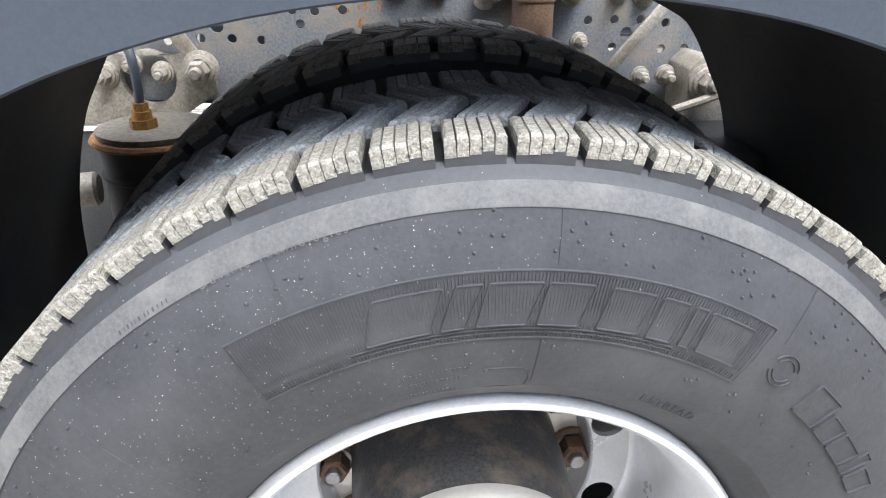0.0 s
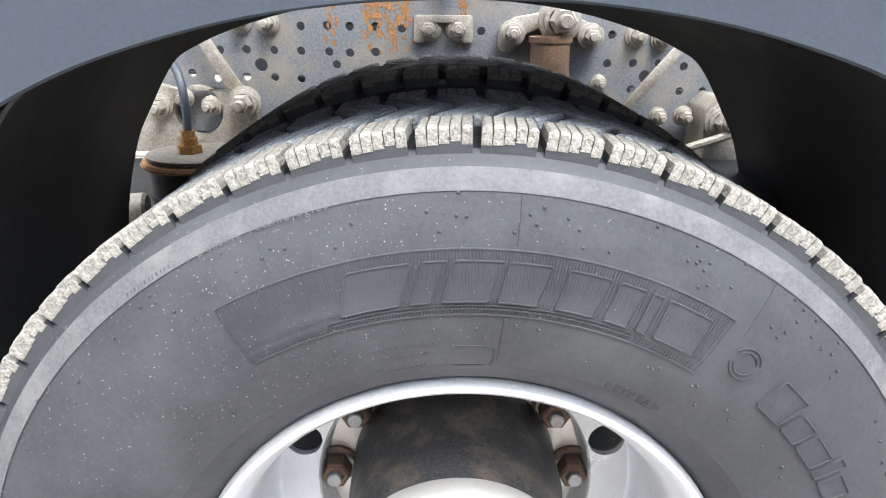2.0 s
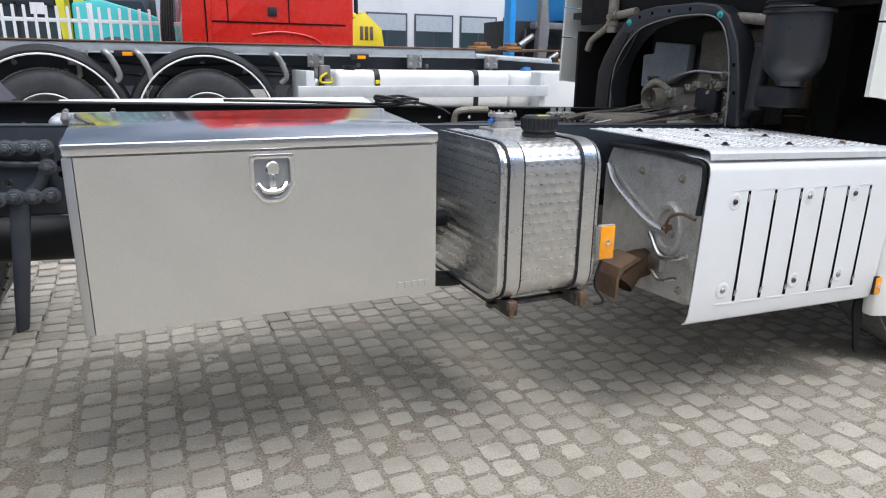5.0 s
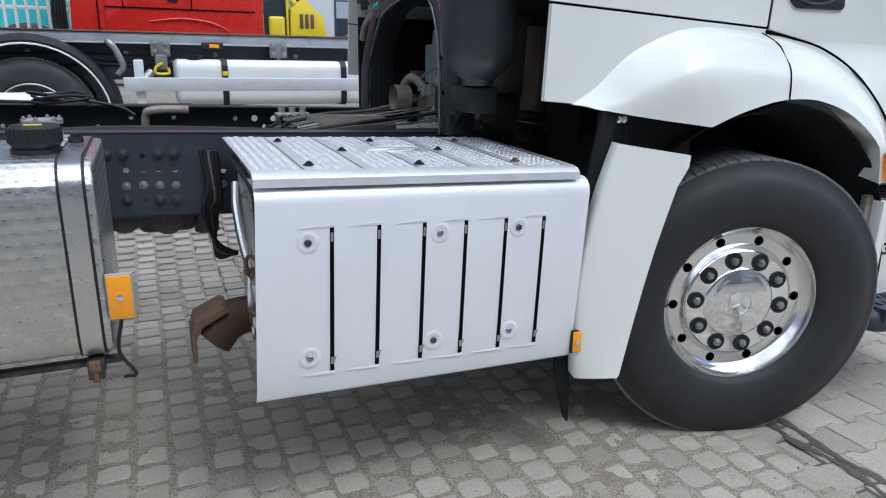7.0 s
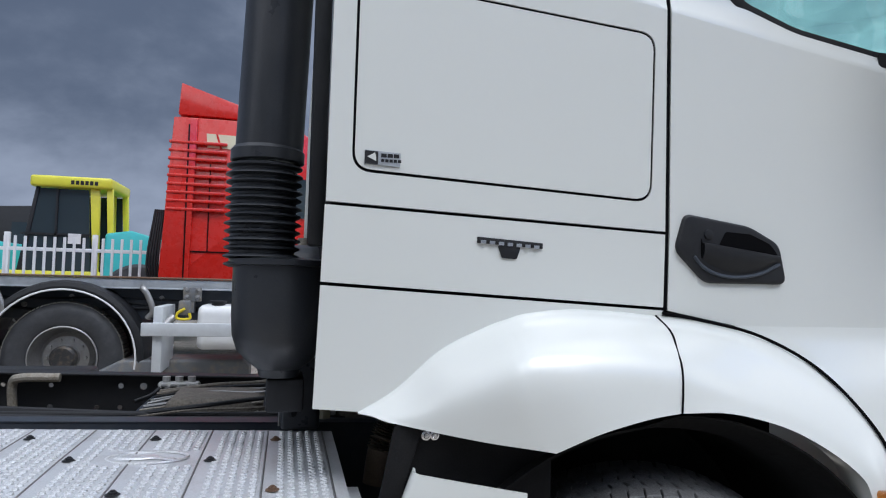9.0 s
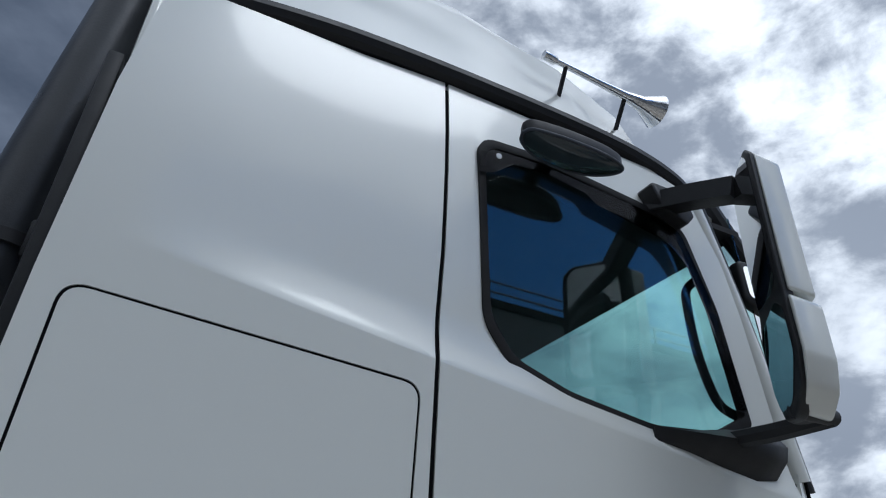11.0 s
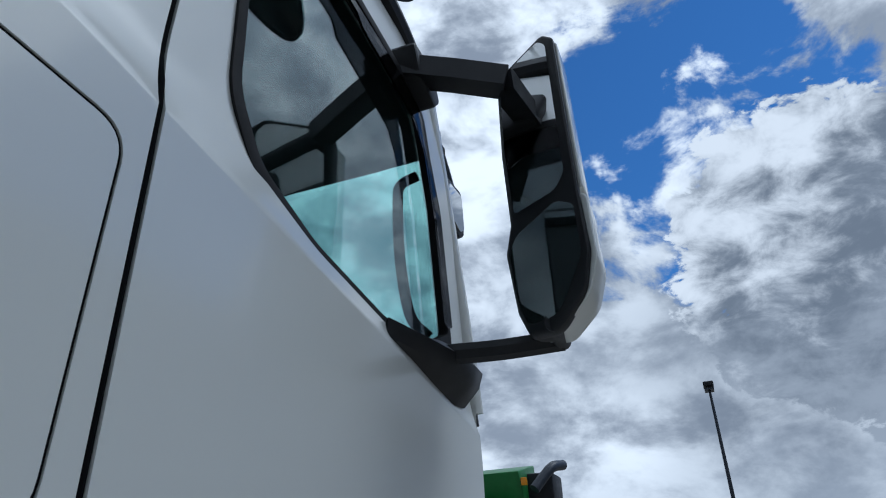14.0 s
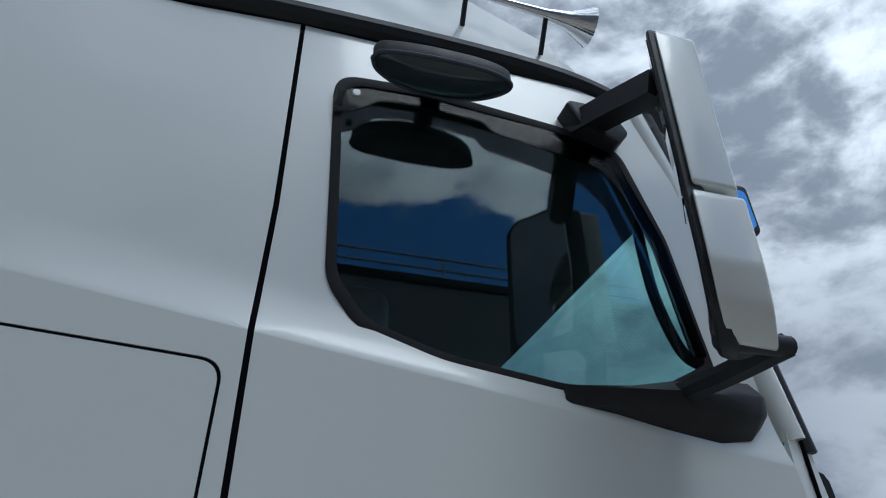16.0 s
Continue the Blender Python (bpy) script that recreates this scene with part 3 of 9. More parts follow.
def sliver_block(a0, a1, y0, y1, r0, r1, skew=0.0, cuts=3, gap=0.0005, rng=None, deep=0.0075):
    """A tread block between two angles: a plain rubber foot and a dusty top cut by sipes."""
    out = bmesh.new()
    da = (a1 - a0) / cuts
    shelf = r1 - deep
    foot = [out.verts.new((rr * math.sin(bb + skew * (yy - y0)), yy, rr * math.cos(bb + skew * (yy - y0)))) for rr in (r0, shelf) for yy in (y0, y1) for bb in (a0, a1)]
    for quad in ((0, 1, 5, 4), (1, 3, 7, 5), (3, 2, 6, 7), (2, 0, 4, 6), (4, 5, 7, 6)):
        out.faces.new([foot[i] for i in quad]).material_index = 1
    for k in range(cuts):
        b0, b1 = a0 + da * k + gap / r1, a0 + da * (k + 1) - gap / r1
        top = r1 + (rng.uniform(-0.0007, 0.0004) if rng else 0)
        ragged = rng.uniform(-0.0006, 0.0006) if rng else 0
        vs = []
        for rr, inset in ((shelf - 0.003 + 4 * ragged, -0.0004), (shelf + 0.002 + 2 * ragged, -0.0004), (top - 0.0025, 0.0), (top, 0.0028)):
            for yy, ee in ((y0, 0), (y1, 1)):
                ya = yy + (inset + ragged if ee == 0 else -inset)
                sk = skew * (yy - y0)
                for bb, s in ((b0, 1), (b1, -1)):
                    edge = (k == 0 and s == 1) or (k == cuts - 1 and s == -1)
                    an = bb + sk + s * inset * (0.8 if edge else 0.15) / r1
                    vs.append(out.verts.new((rr * math.sin(an), ya, rr * math.cos(an))))
        for n, base in enumerate((0, 4, 8)):
            q = vs[base:base + 8]
            for i, j in ((0, 1), (1, 3), (3, 2), (2, 0)):
                out.faces.new((q[i], q[j], q[j + 4], q[i + 4])).material_index = 0
        out.faces.new((vs[12], vs[13], vs[15], vs[14]))
    return out


def place_wheel(x, y, turn=0.0, steer=0.0, z=0.521):
    return Matrix.Translation((x, y, z)) @ Matrix.Rotation(radians(steer), 4, "Z") @ Matrix.Rotation(radians(turn), 4, "Y")


def wheel_nuts(r, y, n, size, out, phase=0.0):
    for k in range(n):
        a = 2 * math.pi * k / n + phase
        yield (r * math.cos(a), y, r * math.sin(a))


BLOCKS = 60
R_TREAD = 0.563


def chunky_tread(rows, rng, dusty_rows=()):
    bms = []
    step = 2 * math.pi / BLOCKS
    for y0, y1, off, skew, cuts in rows:
        for k in range(BLOCKS):
            a = step * (k + off)
            bms.append(sliver_block(a, a + step * 0.80, y0, y1, R_TREAD - 0.024, R_TREAD, skew, cuts, rng=rng))
    return join(*bms)


def rear_wheel(m, name, outer=True, parent=truck, detail=True):
    rng = random.Random(4)
    w = 0.335
    outer_prof = [(0.302, 0.075), (0.307, 0.055), (0.3075, 0.042), (0.3045, 0.035), (0.299, 0.033), (0.294, 0.038), (0.290, 0.052), (0.283, 0.062), (0.274, 0.085),
                  (0.268, 0.13), (0.2665, 0.215), (0.264, 0.247), (0.2595, 0.259), (0.254, 0.263)]
    inner_prof = [(0.2005, 0.263), (0.199, 0.259), (0.1965, 0.262), (0.1955, 0.290), (0.194, 0.303), (0.192, 0.307)]
    ring_prof = [(0.192, 0.307), (0.189, 0.3045), (0.118, 0.3045), (0.10, 0.312), (0.10, 0.345)]
    holes = [circle(0.2285 * math.cos(radians(18 + 36 * k)), 0.2285 * math.sin(radians(18 + 36 * k)), 0.0262, 20) for k in range(10)] if outer else []
    disc = prism(circle(0, 0, 0.2545, 96), 0.263, 0.273, holes=[circle(0, 0, 0.1995, 80)] + holes)
    rim = part(name, moved(join(lathe(outer_prof, 96), lathe(inner_prof, 80), disc), m), RIM, parent, "silver-painted deep-dish steel rim" if outer else "")
    part("bolt_ring", moved(lathe(ring_prof, 64), m), CAP, rim, "pale bolt ring")
    part("tyre", settle(moved(tyre_bm(w), m)), RUBBER, rim, "black retreaded tyre with dusty sidewall")
    part("scuff_band", moved(lathe([(0.5105, 0.0202), (0.512, 0.0208), (0.516, 0.0228), (0.524, 0.0270), (0.5295, 0.0305)], 160), m), BAND, rim, "pale scuffed rubber ring below the tread")
    rows = [(0.103, 0.163, 0.45, 0.9, 5), (0.169, 0.230, 1.00, -0.9, 5), (0.236, 0.292, 0.5, 0.0, 4)]
    if outer:
        me = bpy.data.meshes.new("tread_block")
        step = 2 * math.pi / BLOCKS
        b = sliver_block(-step * 0.435, step * 0.435, 0.0425, 0.098, R_TREAD - 0.026, R_TREAD, 0.10, 5, rng=rng, deep=0.0125)
        bmesh.ops.recalc_face_normals(b, faces=b.faces)
        b.to_mesh(me)
        b.free()
        me.materials.append(TREAD)
        me.materials.append(RUBBER)
        for k in range(BLOCKS):
            ob = new("tread_block", me)
            ob.parent = rim
            ob.matrix_basis = m @ Matrix.Rotation(step * (k + 0.6), 4, "Y")
    else:
        rows = [(0.045, 0.098, 0.2, 0.1, 3)] + rows
    part("tread", settle(moved(chunky_tread(rows, rng), m)), [TREAD_GREY if outer else TREAD_DARK, RUBBER], rim, "zigzag tread of sipe-cut rubber blocks", smooth=0)
    return rim



M_REAR = place_wheel(0, -0.075)
rw = rear_wheel(M_REAR, "rear_wheel")
# hub, nuts
hub = part("hub", moved(lathe([(0.152, 0.318), (0.150, 0.215), (0.146, 0.208), (0.144, 0.135), (0.140, 0.120), (0.136, 0.095), (0.13, 0.09)], 64), M_REAR), HUB_DARK, rw, "dark oily steel hub drum")
part("hub_cap", moved(lathe([(0.134, 0.098), (0.144, 0.094), (0.146, 0.080), (0.142, 0.070), (0.104, 0.064), (0.100, 0.065), (0.094, 0.0655), (0.090, 0.063), (0.080, 0.061),
                             (0.076, 0.064), (0.0, 0.0625)], 72), M_REAR), CAP, rw, "matt silver hub cap with a raised ring")


def three_spoke(r, y, thick=0.003):
    bm = lathe([(r, y), (r, y - thick), (r * 0.93, y - thick), (r * 0.93, y)], 48)
    bms = [bm]
    for k in range(3):
        a = radians(90 + 120 * k)
        tip = Vector((r * 0.95 * math.cos(a), 0, r * 0.95 * math.sin(a)))
        s = Vector((-math.sin(a), 0, math.cos(a))) * r * 0.10
        b = bmesh.new()
        mid = b.verts.new((0, y - thick * 1.6, 0))
        v = [b.verts.new(Vector((0, y, 0)) + s), b.verts.new(Vector((0, y, 0)) - s), b.verts.new(tip + Vector((0, y, 0)))]
        for i, j in ((0, 1), (1, 2), (2, 0)):
            b.faces.new((v[i], v[j], mid))
        bms.append(b)
    return join(*bms)


part("emblem", moved(three_spoke(0.056, 0.0635), M_REAR), RIM, rw, "pressed three-spoke ring emblem")
for p in wheel_nuts(0.1770, 0.307, 10, 0.02, 0.03, 0.0):
    n = join(lathe([(0, 0), (0.031, 0), (0.031, -0.008), (0.026, -0.012)], 20), lathe([(0.0225, -0.011), (0.0225, -0.034), (0.019, -0.038), (0.013, -0.038)], 6))
    nut = part("wheel_nut", moved(n, M_REAR @ Matrix.Translation(p)), BRONZE, rw, "brown-stained wheel nut with washer")
    part("stud_end", moved(lathe([(0.0115, -0.030), (0.0115, -0.046), (0.0095, -0.048), (0, -0.048)], 14), M_REAR @ Matrix.Translation(p)), DULL_STEEL, nut, "pale stud end")
rear_wheel(place_wheel(0, 0.283, 3.0, z=0.533), "inner_rear_wheel", outer=False)
FLIP = Matrix.Translation((0, 2.5, 0)) @ Matrix.Rotation(math.pi, 4, "Z")
for yy in (-0.075, 0.290):
    rear_wheel(FLIP @ place_wheel(0, yy, 5.0), "far_rear_wheel", outer=False)


def front_wheel(m, name):
    outer_prof = [(0.296, 0.045), (0.303, 0.026), (0.3075, 0.014), (0.302, 0.0085), (0.293, 0.011), (0.288, 0.026), (0.279, 0.036), (0.270, 0.047), (0.263, 0.055), (0.258, 0.058)]
    inner_prof = [(0.222, 0.058), (0.215, 0.054), (0.208, 0.046), (0.203, 0.042), (0.10, 0.042), (0.0, 0.042)]
    holes = [circle(0.2395 * math.cos(2 * math.pi * (k + 0.3) / 10), 0.2395 * math.sin(2 * math.pi * (k + 0.3) / 10), 0.0180, 18) for k in range(10)]
    disc = prism(circle(0, 0, 0.2585, 96), 0.058, 0.070, holes=[circle(0, 0, 0.2215, 80)] + holes)
    rim = part(name, moved(join(lathe(outer_prof, 112), lathe(inner_prof, 80), disc), m), ALU, truck, "polished aluminium rim")
    # flat black ring: the shade behind the rim holes, put in as colour
    part("rim_shadow", moved(lathe([(0.20, 0.12), (0.28, 0.12)], 48), m), BLACK, rim, "black ring for the shade behind the rim")
    part("tyre", settle(moved(tyre_bm(0.40, 0.545, rib=False), m @ Matrix.Translation((0, -0.034, 0)))), TYRE_BLACK, rim, "black tyre with ribbed tread")
    rows, bms, rng = [(0.040, 0.085), (0.097, 0.147), (0.157, 0.203), (0.213, 0.263), (0.275, 0.320)], [], random.Random(9)
    for j, (y0, y1) in enumerate(rows):
        n = 84
        for k in range(n):
            a = 2 * math.pi * (k + 0.5 * (j % 2)) / n
            bms.append(sliver_block(a, a + 2 * math.pi / n * 0.93, y0 - 0.030, y1 + 0.01, 0.526, 0.542, 0.25 * (-1) ** j, 1, rng=rng))
    part("tread", settle(moved(join(*bms), m)), [ROAD_TREAD, TYRE_BLACK], rim, "fine ribbed road tread with sipes", smooth=0)
    plate = lathe([(0.203, 0.044), (0.203, 0.036), (0.199, 0.033), (0.136, 0.031), (0.131, 0.026), (0.124, 0.024), (0.118, 0.024), (0.104, 0.019), (0.098, 0.017), (0.0, 0.014)], 96)
    part("nut_cover", moved(plate, m), CHROME, rim, "chrome wheel-nut cover plate")
    part("emblem", moved(three_spoke(0.046, 0.0150), m), CHROME, rim, "raised three-spoke ring emblem")
    for k in range(10):
        a = 2 * math.pi * (k + 0.1) / 10
        mm = m @ Matrix.Rotation(-a, 4, "Y") @ Matrix.Translation((0.1675, 0.0305, 0))
        part("nut_recess", moved(lathe([(0, -0.001), (0.0285, -0.001), (0.0300, -0.0035), (0.0322, -0.0030), (0.0330, 0.002)], 24), mm), [BLACK], rim, "dark round recess in the cover")
        n = lathe([(0.015, -0.001), (0.015, -0.012), (0.012, -0.016), (0.008, -0.016), (0.007, -0.022), (0, -0.022)], 6)
        part("wheel_nut", moved(n, mm), DULL_STEEL, rim, "steel wheel nut")
    return rim


STEER = -17.0
front_wheel(place_wheel(4.672, 0.005, 8, STEER, 0.527), "front_wheel")
front_wheel(FLIP @ place_wheel(-4.672, 0.005, 8, -STEER, 0.527), "far_front_wheel")


# ---- frame ----
def rail_top(x):
    return 1.188 - 0.024 * x


def hole_grid(x0, x1, zs, pitch, r, rng, skip=0.15):
    out, x = [], x0
    while x < x1:
        for k, dz in enumerate(zs):
            if rng.random() > skip:
                out.append(circle(x + (pitch / 2 if k % 2 else 0), rail_top(x) - dz, r * rng.choice((1, 1, 1.15, 1.5)), 12))
        x += pitch
    return out


rng = random.Random(11)


def rail_piece(x0, x1, y0, y1, holes, mat, name, label, up=0.0):
    ring = [(x0, rail_top(x0)), (x1, rail_top(x1)), (x1, rail_top(x1) - 0.29), (x0, rail_top(x0) - 0.29)]
    web = prism(ring, y0, y1, holes=holes)
    inner = y1 + 0.07 if y1 > y0 else y1 - 0.07
    fl = []
    for dz in (0.0, 0.281):
        f = prism([(x0, rail_top(x0) - dz), (x1, rail_top(x1) - dz), (x1, rail_top(x1) - dz - 0.009), (x0, rail_top(x0) - dz - 0.009)], y0, inner, 0.003)
        fl.append(f)
    return part(name, moved(join(web, *fl), Matrix.Translation((0, 0, up))), mat, truck, label, smooth=0)


HOLES = [(-0.303, 1.129), (-0.250, 1.130), (-0.205, 1.129), (-0.153, 1.129), (-0.10, 1.126), (-0.469, 1.082), (-0.415, 1.083), (-0.360, 1.082), (-0.305, 1.081), (-0.248, 1.080), (-0.206, 1.078),
         (-0.154, 1.080), (-0.234, 1.055), (-0.419, 1.030), (-0.362, 1.029), (-0.308, 1.026), (-0.530, 1.036), (-0.480, 1.026), (0.060, 1.122), (0.325, 1.117), (0.320, 1.061), (0.373, 1.062),
         (0.374, 1.010), (0.426, 1.062), (0.478, 1.056), (0.476, 1.006), (0.524, 1.007)]
axle_holes = [circle(x, z, 0.0088, 12) for x, z in HOLES] + [circle(-0.388, 1.053, 0.0135, 14), circle(0.400, 1.036, 0.0125, 14)]
rear_rail = rail_piece(-1.75, 0.58, 0.80, 0.809, axle_holes, FRAME_DUSTY, "frame_rail", "dusty drilled steel frame rail over the axle")
mid_rail = rail_piece(0.5801, 1.0, 0.80, 0.809, hole_grid(0.61, 0.97, (0.06, 0.12, 0.18, 0.24), 0.085, 0.009, rng, 0.5), FRAME, "frame_rail", "dark grey painted steel frame rail")
long_rail = rail_piece(1.0001, 4.3, 0.80, 0.809, hole_grid(2.04, 2.22, (0.07, 0.12, 0.165, 0.21, 0.25), 0.07, 0.010, rng, 0.25) + [circle(x, z, 0.0095, 12) for x, z in ((2.698, 1.044), (2.645, 0.998), (2.697, 0.996), (2.746, 0.995), (2.798, 0.992), (2.692, 0.895), (2.957, 0.983))], FRAME, "frame_rail", "dark grey painted steel frame rail")
rail_piece(-1.75, 4.3, 1.70, 1.691, hole_grid(0.5, 4.0, (0.06, 0.10, 0.15), 0.09, 0.010, rng, 0.55), BLACK, "far_frame_rail", "black painted far frame rail", 0.026)
for x, z in ((2.594, 1.054), (2.643, 1.052), (2.748, 1.050), (2.800, 1.048), (2.640, 0.899), (2.743, 0.892), (2.794, 0.888), (2.952, 0.887), (2.14, 0.90), (2.10, 1.08)):
    part("frame_bolt", bolt((x, 0.80, z), 0.0135, 0.018), FRAME, truck)
for x, z in ((2.641, 0.945), (2.694, 0.946), (2.745, 0.943), (2.797, 0.940), (2.953, 0.935)):
    part("rivet", bolt((x, 0.80, z), 0.009, 0.007), DULL_STEEL, truck, "bright frame rivet")
for x in (-1.2, 0.95, 2.1, 3.3):
    part("cross_member", box(x - 0.06, x + 0.06, 0.81, 1.69, rail_top(x) - 0.24, rail_top(x) - 0.06, 0.02), FRAME, truck)
# rail top strip with a brown rust line and the near cable loom
loom_rng = random.Random(3)
for k in range(5):
    y = 0.92 + 0.05 * k
    pts = [(-1.6 + 0.7 * j, y + loom_rng.uniform(-0.03, 0.03), rail_top(-1.6 + 0.7 * j) - 0.05 + loom_rng.uniform(-0.01, 0.03)) for j in range(9)]
    part("cable", pipe(pts, 0.009 + 0.004 * (k % 2), 8), BLACK, truck, "black cable loom along the frame")
pts = []
for k in range(0, 46):
    a, r = 0.5 * k, 0.105 + 0.012 * math.sin(1.9 * k)
    pts.append((2.40 + r * math.cos(a), 1.66 + 0.85 * r * math.sin(a), rail_top(2.4) + 0.032 + 0.0008 * k + 0.006 * math.sin(1.3 * k)))
part("hose_coil", pipe(pts + [(2.60, 1.62, 1.15), (2.68, 1.60, 1.11)], 0.0065, 8, 4), BLACK, truck, "coiled black cable lying on the far rail")
part("air_line", pipe([(1.55, 1.72, 1.188), (1.80, 1.70, 1.182), (2.05, 1.70, 1.172), (2.30, 1.68, 1.162)], 0.007, 8), BLACK, truck, "black air line along the far rail")
# cross valve block and white air tank between the rails
part("air_tank", moved(moved(lathe([(0, 0), (0.09, 0.01), (0.115, 0.05), (0.115, 1.55), (0.09, 1.59), (0, 1.60)], 32), along("x")), Matrix.Translation((0.79, 2.05, 1.066))), WHITE_FAR, truck, "white-painted air reservoir beyond the far rail")
part("valve_cover", box(0.90, 1.16, 0.88, 1.05, 1.11, 1.190, 0.03, 4), GALV, truck, "pale rounded cover between the rails")
for x in (0.96, 1.10):
    part("clamp", join(box(x - 0.010, x + 0.010, 0.812, 0.828, 1.14, 1.205, 0.004), rod((x, 0.82, 1.205), (x, 0.88, 1.205), 0.008), bolt((x, 0.812, 1.185), 0.009, 0.014)), DULL_STEEL, truck)

# dark gear hanging under the frame between the tank and the cover
part("cross_tube", rod((2.62, 0.85, 0.83), (2.62, 1.65, 0.83), 0.06, 20), GRIMY, truck, "grimy cross tube")
part("valve_housing", join(box(2.66, 2.86, 0.92, 1.10, 0.74, 0.88, 0.03, 3), rod((2.76, 0.92, 0.80), (2.76, 0.86, 0.80), 0.05, 18), rod((2.90, 1.0, 0.72), (2.90, 1.0, 0.90), 0.045, 16)), GRIMY, truck, "grimy brake valve housing")
for k in range(5):
    part("cable", pipe([(2.885 + 0.012 * k, 0.79 - 0.01 * k, 1.06), (2.90 + 0.010 * k, 0.77, 0.94 - 0.02 * k), (2.875 + 0.014 * k, 0.76 + 0.02 * k, 0.84), (2.92, 0.80 + 0.03 * k, 0.72 - 0.02 * k), (2.99, 0.85, 0.66)], 0.007 + 0.002 * (k % 2), 8), (BLACK, BLACK, GRIMY)[k % 3], truck, "dark cable behind the tank")

# torque rod bracket: a cast frame of curved ribs, bolted along its top and foot
def rib(points, r):
    bm = pipe(points, r, 10, 6)
    for v in bm.verts:
        v.co.y = 0.782 + (v.co.y - 0.782) * 0.8
    return bm


bracket = part("rod_bracket", join(rib([(0.585, 0.782, 1.085), (0.64, 0.782, 1.050), (0.691, 0.782, 1.038), (0.735, 0.782, 1.058), (0.775, 0.782, 1.096), (0.83, 0.782, 1.105), (0.905, 0.782, 1.102)], 0.019),
                                   rib([(0.900, 0.782, 1.102), (0.890, 0.782, 1.04), (0.868, 0.782, 0.985), (0.835, 0.782, 0.955)], 0.020), rib([(0.691, 0.782, 1.038), (0.728, 0.782, 0.985), (0.748, 0.782, 0.950), (0.80, 0.782, 0.946), (0.905, 0.782, 0.948)], 0.019),
                                   rib([(0.735, 0.782, 1.058), (0.80, 0.782, 1.05), (0.885, 0.782, 1.045)], 0.011)), FRAME, truck, "cast bracket of curved ribs bolted to the frame")
part("boss", bolt((0.691, 0.765, 1.038), 0.022, 0.035), FRAME, bracket, "round pivot boss")
for x, z in ((0.582, 1.112), (0.635, 1.111), (0.690, 1.109), (0.793, 1.103), (0.845, 1.102), (0.897, 1.101), (0.955, 1.102), (0.745, 0.943), (0.795, 0.949), (0.846, 0.947), (0.897, 0.949), (0.955, 0.947), (0.897, 1.040)):
    part("bracket_bolt", bolt((x, 0.768 if 0.70 < x < 0.92 else 0.80, z), 0.0165, 0.026), DULL_FRAME, bracket, "dull grey flange nut")
for x, z in ((0.93, 1.045), (0.965, 1.045), (0.93, 1.01), (0.965, 1.01), (0.60, 1.03), (0.64, 0.99), (0.60, 0.96), (0.965, 0.975)):
    part("rail_hole", moved(lathe([(0.0100, 0.0), (0.0100, -0.0012), (0, -0.0012)], 14), Matrix.Translation((x, 0.80, z))), VOID, truck)
part("stay", prism([(0.775, 0.935), (0.835, 0.935), (0.775, 0.50), (0.735, 0.49)], 0.772, 0.80, 0.008), FRAME, truck, "dark steel stay")
part("silencer_pipe", rod((0.55, 1.2, 0.72), (2.35, 1.15, 0.66), 0.085, 24), BLACK, truck, "black pipe under the frame")
part("bent_hose", pipe([(2.30, 0.62, 0.80), (2.12, 0.60, 0.79), (2.06, 0.58, 0.68), (2.14, 0.57, 0.58), (2.34, 0.56, 0.57)], 0.030, 14), BLACK, truck, "thick black bent hose")

# ---- behind the rear wheel: spring seat, damper, braces ----
for x, z, r in ((-0.422, 1.136, 0.0145), (-0.367, 1.134, 0.0145), (-0.046, 1.125, 0.016), (0.013, 1.126, 0.016), (0.373, 1.115, 0.0145), (0.425, 1.109, 0.0145), (-0.487, 0.975, 0.013), (-0.59, 0.972, 0.016),
                (-0.539, 0.990, 0.012), (0.477, 0.961, 0.013), (0.425, 0.960, 0.012), (0.304, 1.022, 0.011), (-0.66, 1.10, 0.014), (0.55, 1.10, 0.014)):
    part("flange_bolt", bolt((x, 0.80 if z > 1.0 else 0.768, z), r, 0.034), DUSTY_STEEL, truck, "dusty flange bolt")
part("double_clip", prism(rounded_outline([(-0.075, 1.10), (-0.075, 1.152), (0.042, 1.152), (0.042, 1.10), (0.020, 1.10), (0.020, 1.138), (-0.053, 1.138), (-0.053, 1.10)], 0.006, 3), 0.785, 0.80, 0.003), DUSTY_STEEL, truck, "dusty pressed clip")
part("brace", join(moved(prism([(-0.532, 1.160), (-0.512, 1.168), (-0.398, 0.985), (-0.425, 0.972)], 0.752, 0.764, 0.003), Matrix()), bolt((-0.414, 0.752, 0.984), 0.021, 0.045)), DUSTY_STEEL, truck, "dusty flat steel brace")
part("brace", prism([(0.437, 1.112), (0.452, 1.100), (0.355, 0.980), (0.335, 0.988)], 0.712, 0.726, 0.003), DUSTY_STEEL, truck, "dusty flat steel brace")
damper_ring = rounded_outline([(0.092, 1.085), (0.094, 1.130), (0.125, 1.150), (0.17, 1.158), (0.185, 1.185), (0.225, 1.185), (0.245, 1.150), (0.298, 1.130), (0.298, 1.098), (0.262, 1.098), (0.24, 1.128), (0.17, 1.130), (0.135, 1.115), (0.118, 1.085)], 0.010, 3)
part("damper_bracket", prism(damper_ring, 0.755, 0.80, 0.006), DUSTY_STEEL, truck, "dusty cast damper bracket")
for x, z in ((0.118, 1.121), (0.271, 1.116)):
    part("flange_bolt", bolt((x, 0.755, z), 0.016, 0.030), DUSTY_STEEL, truck, "dusty flange bolt")
part("damper_bolt", bolt((0.205, 0.735, 1.146), 0.026, 0.065), DUSTY_STEEL, truck, "large dusty pivot bolt")
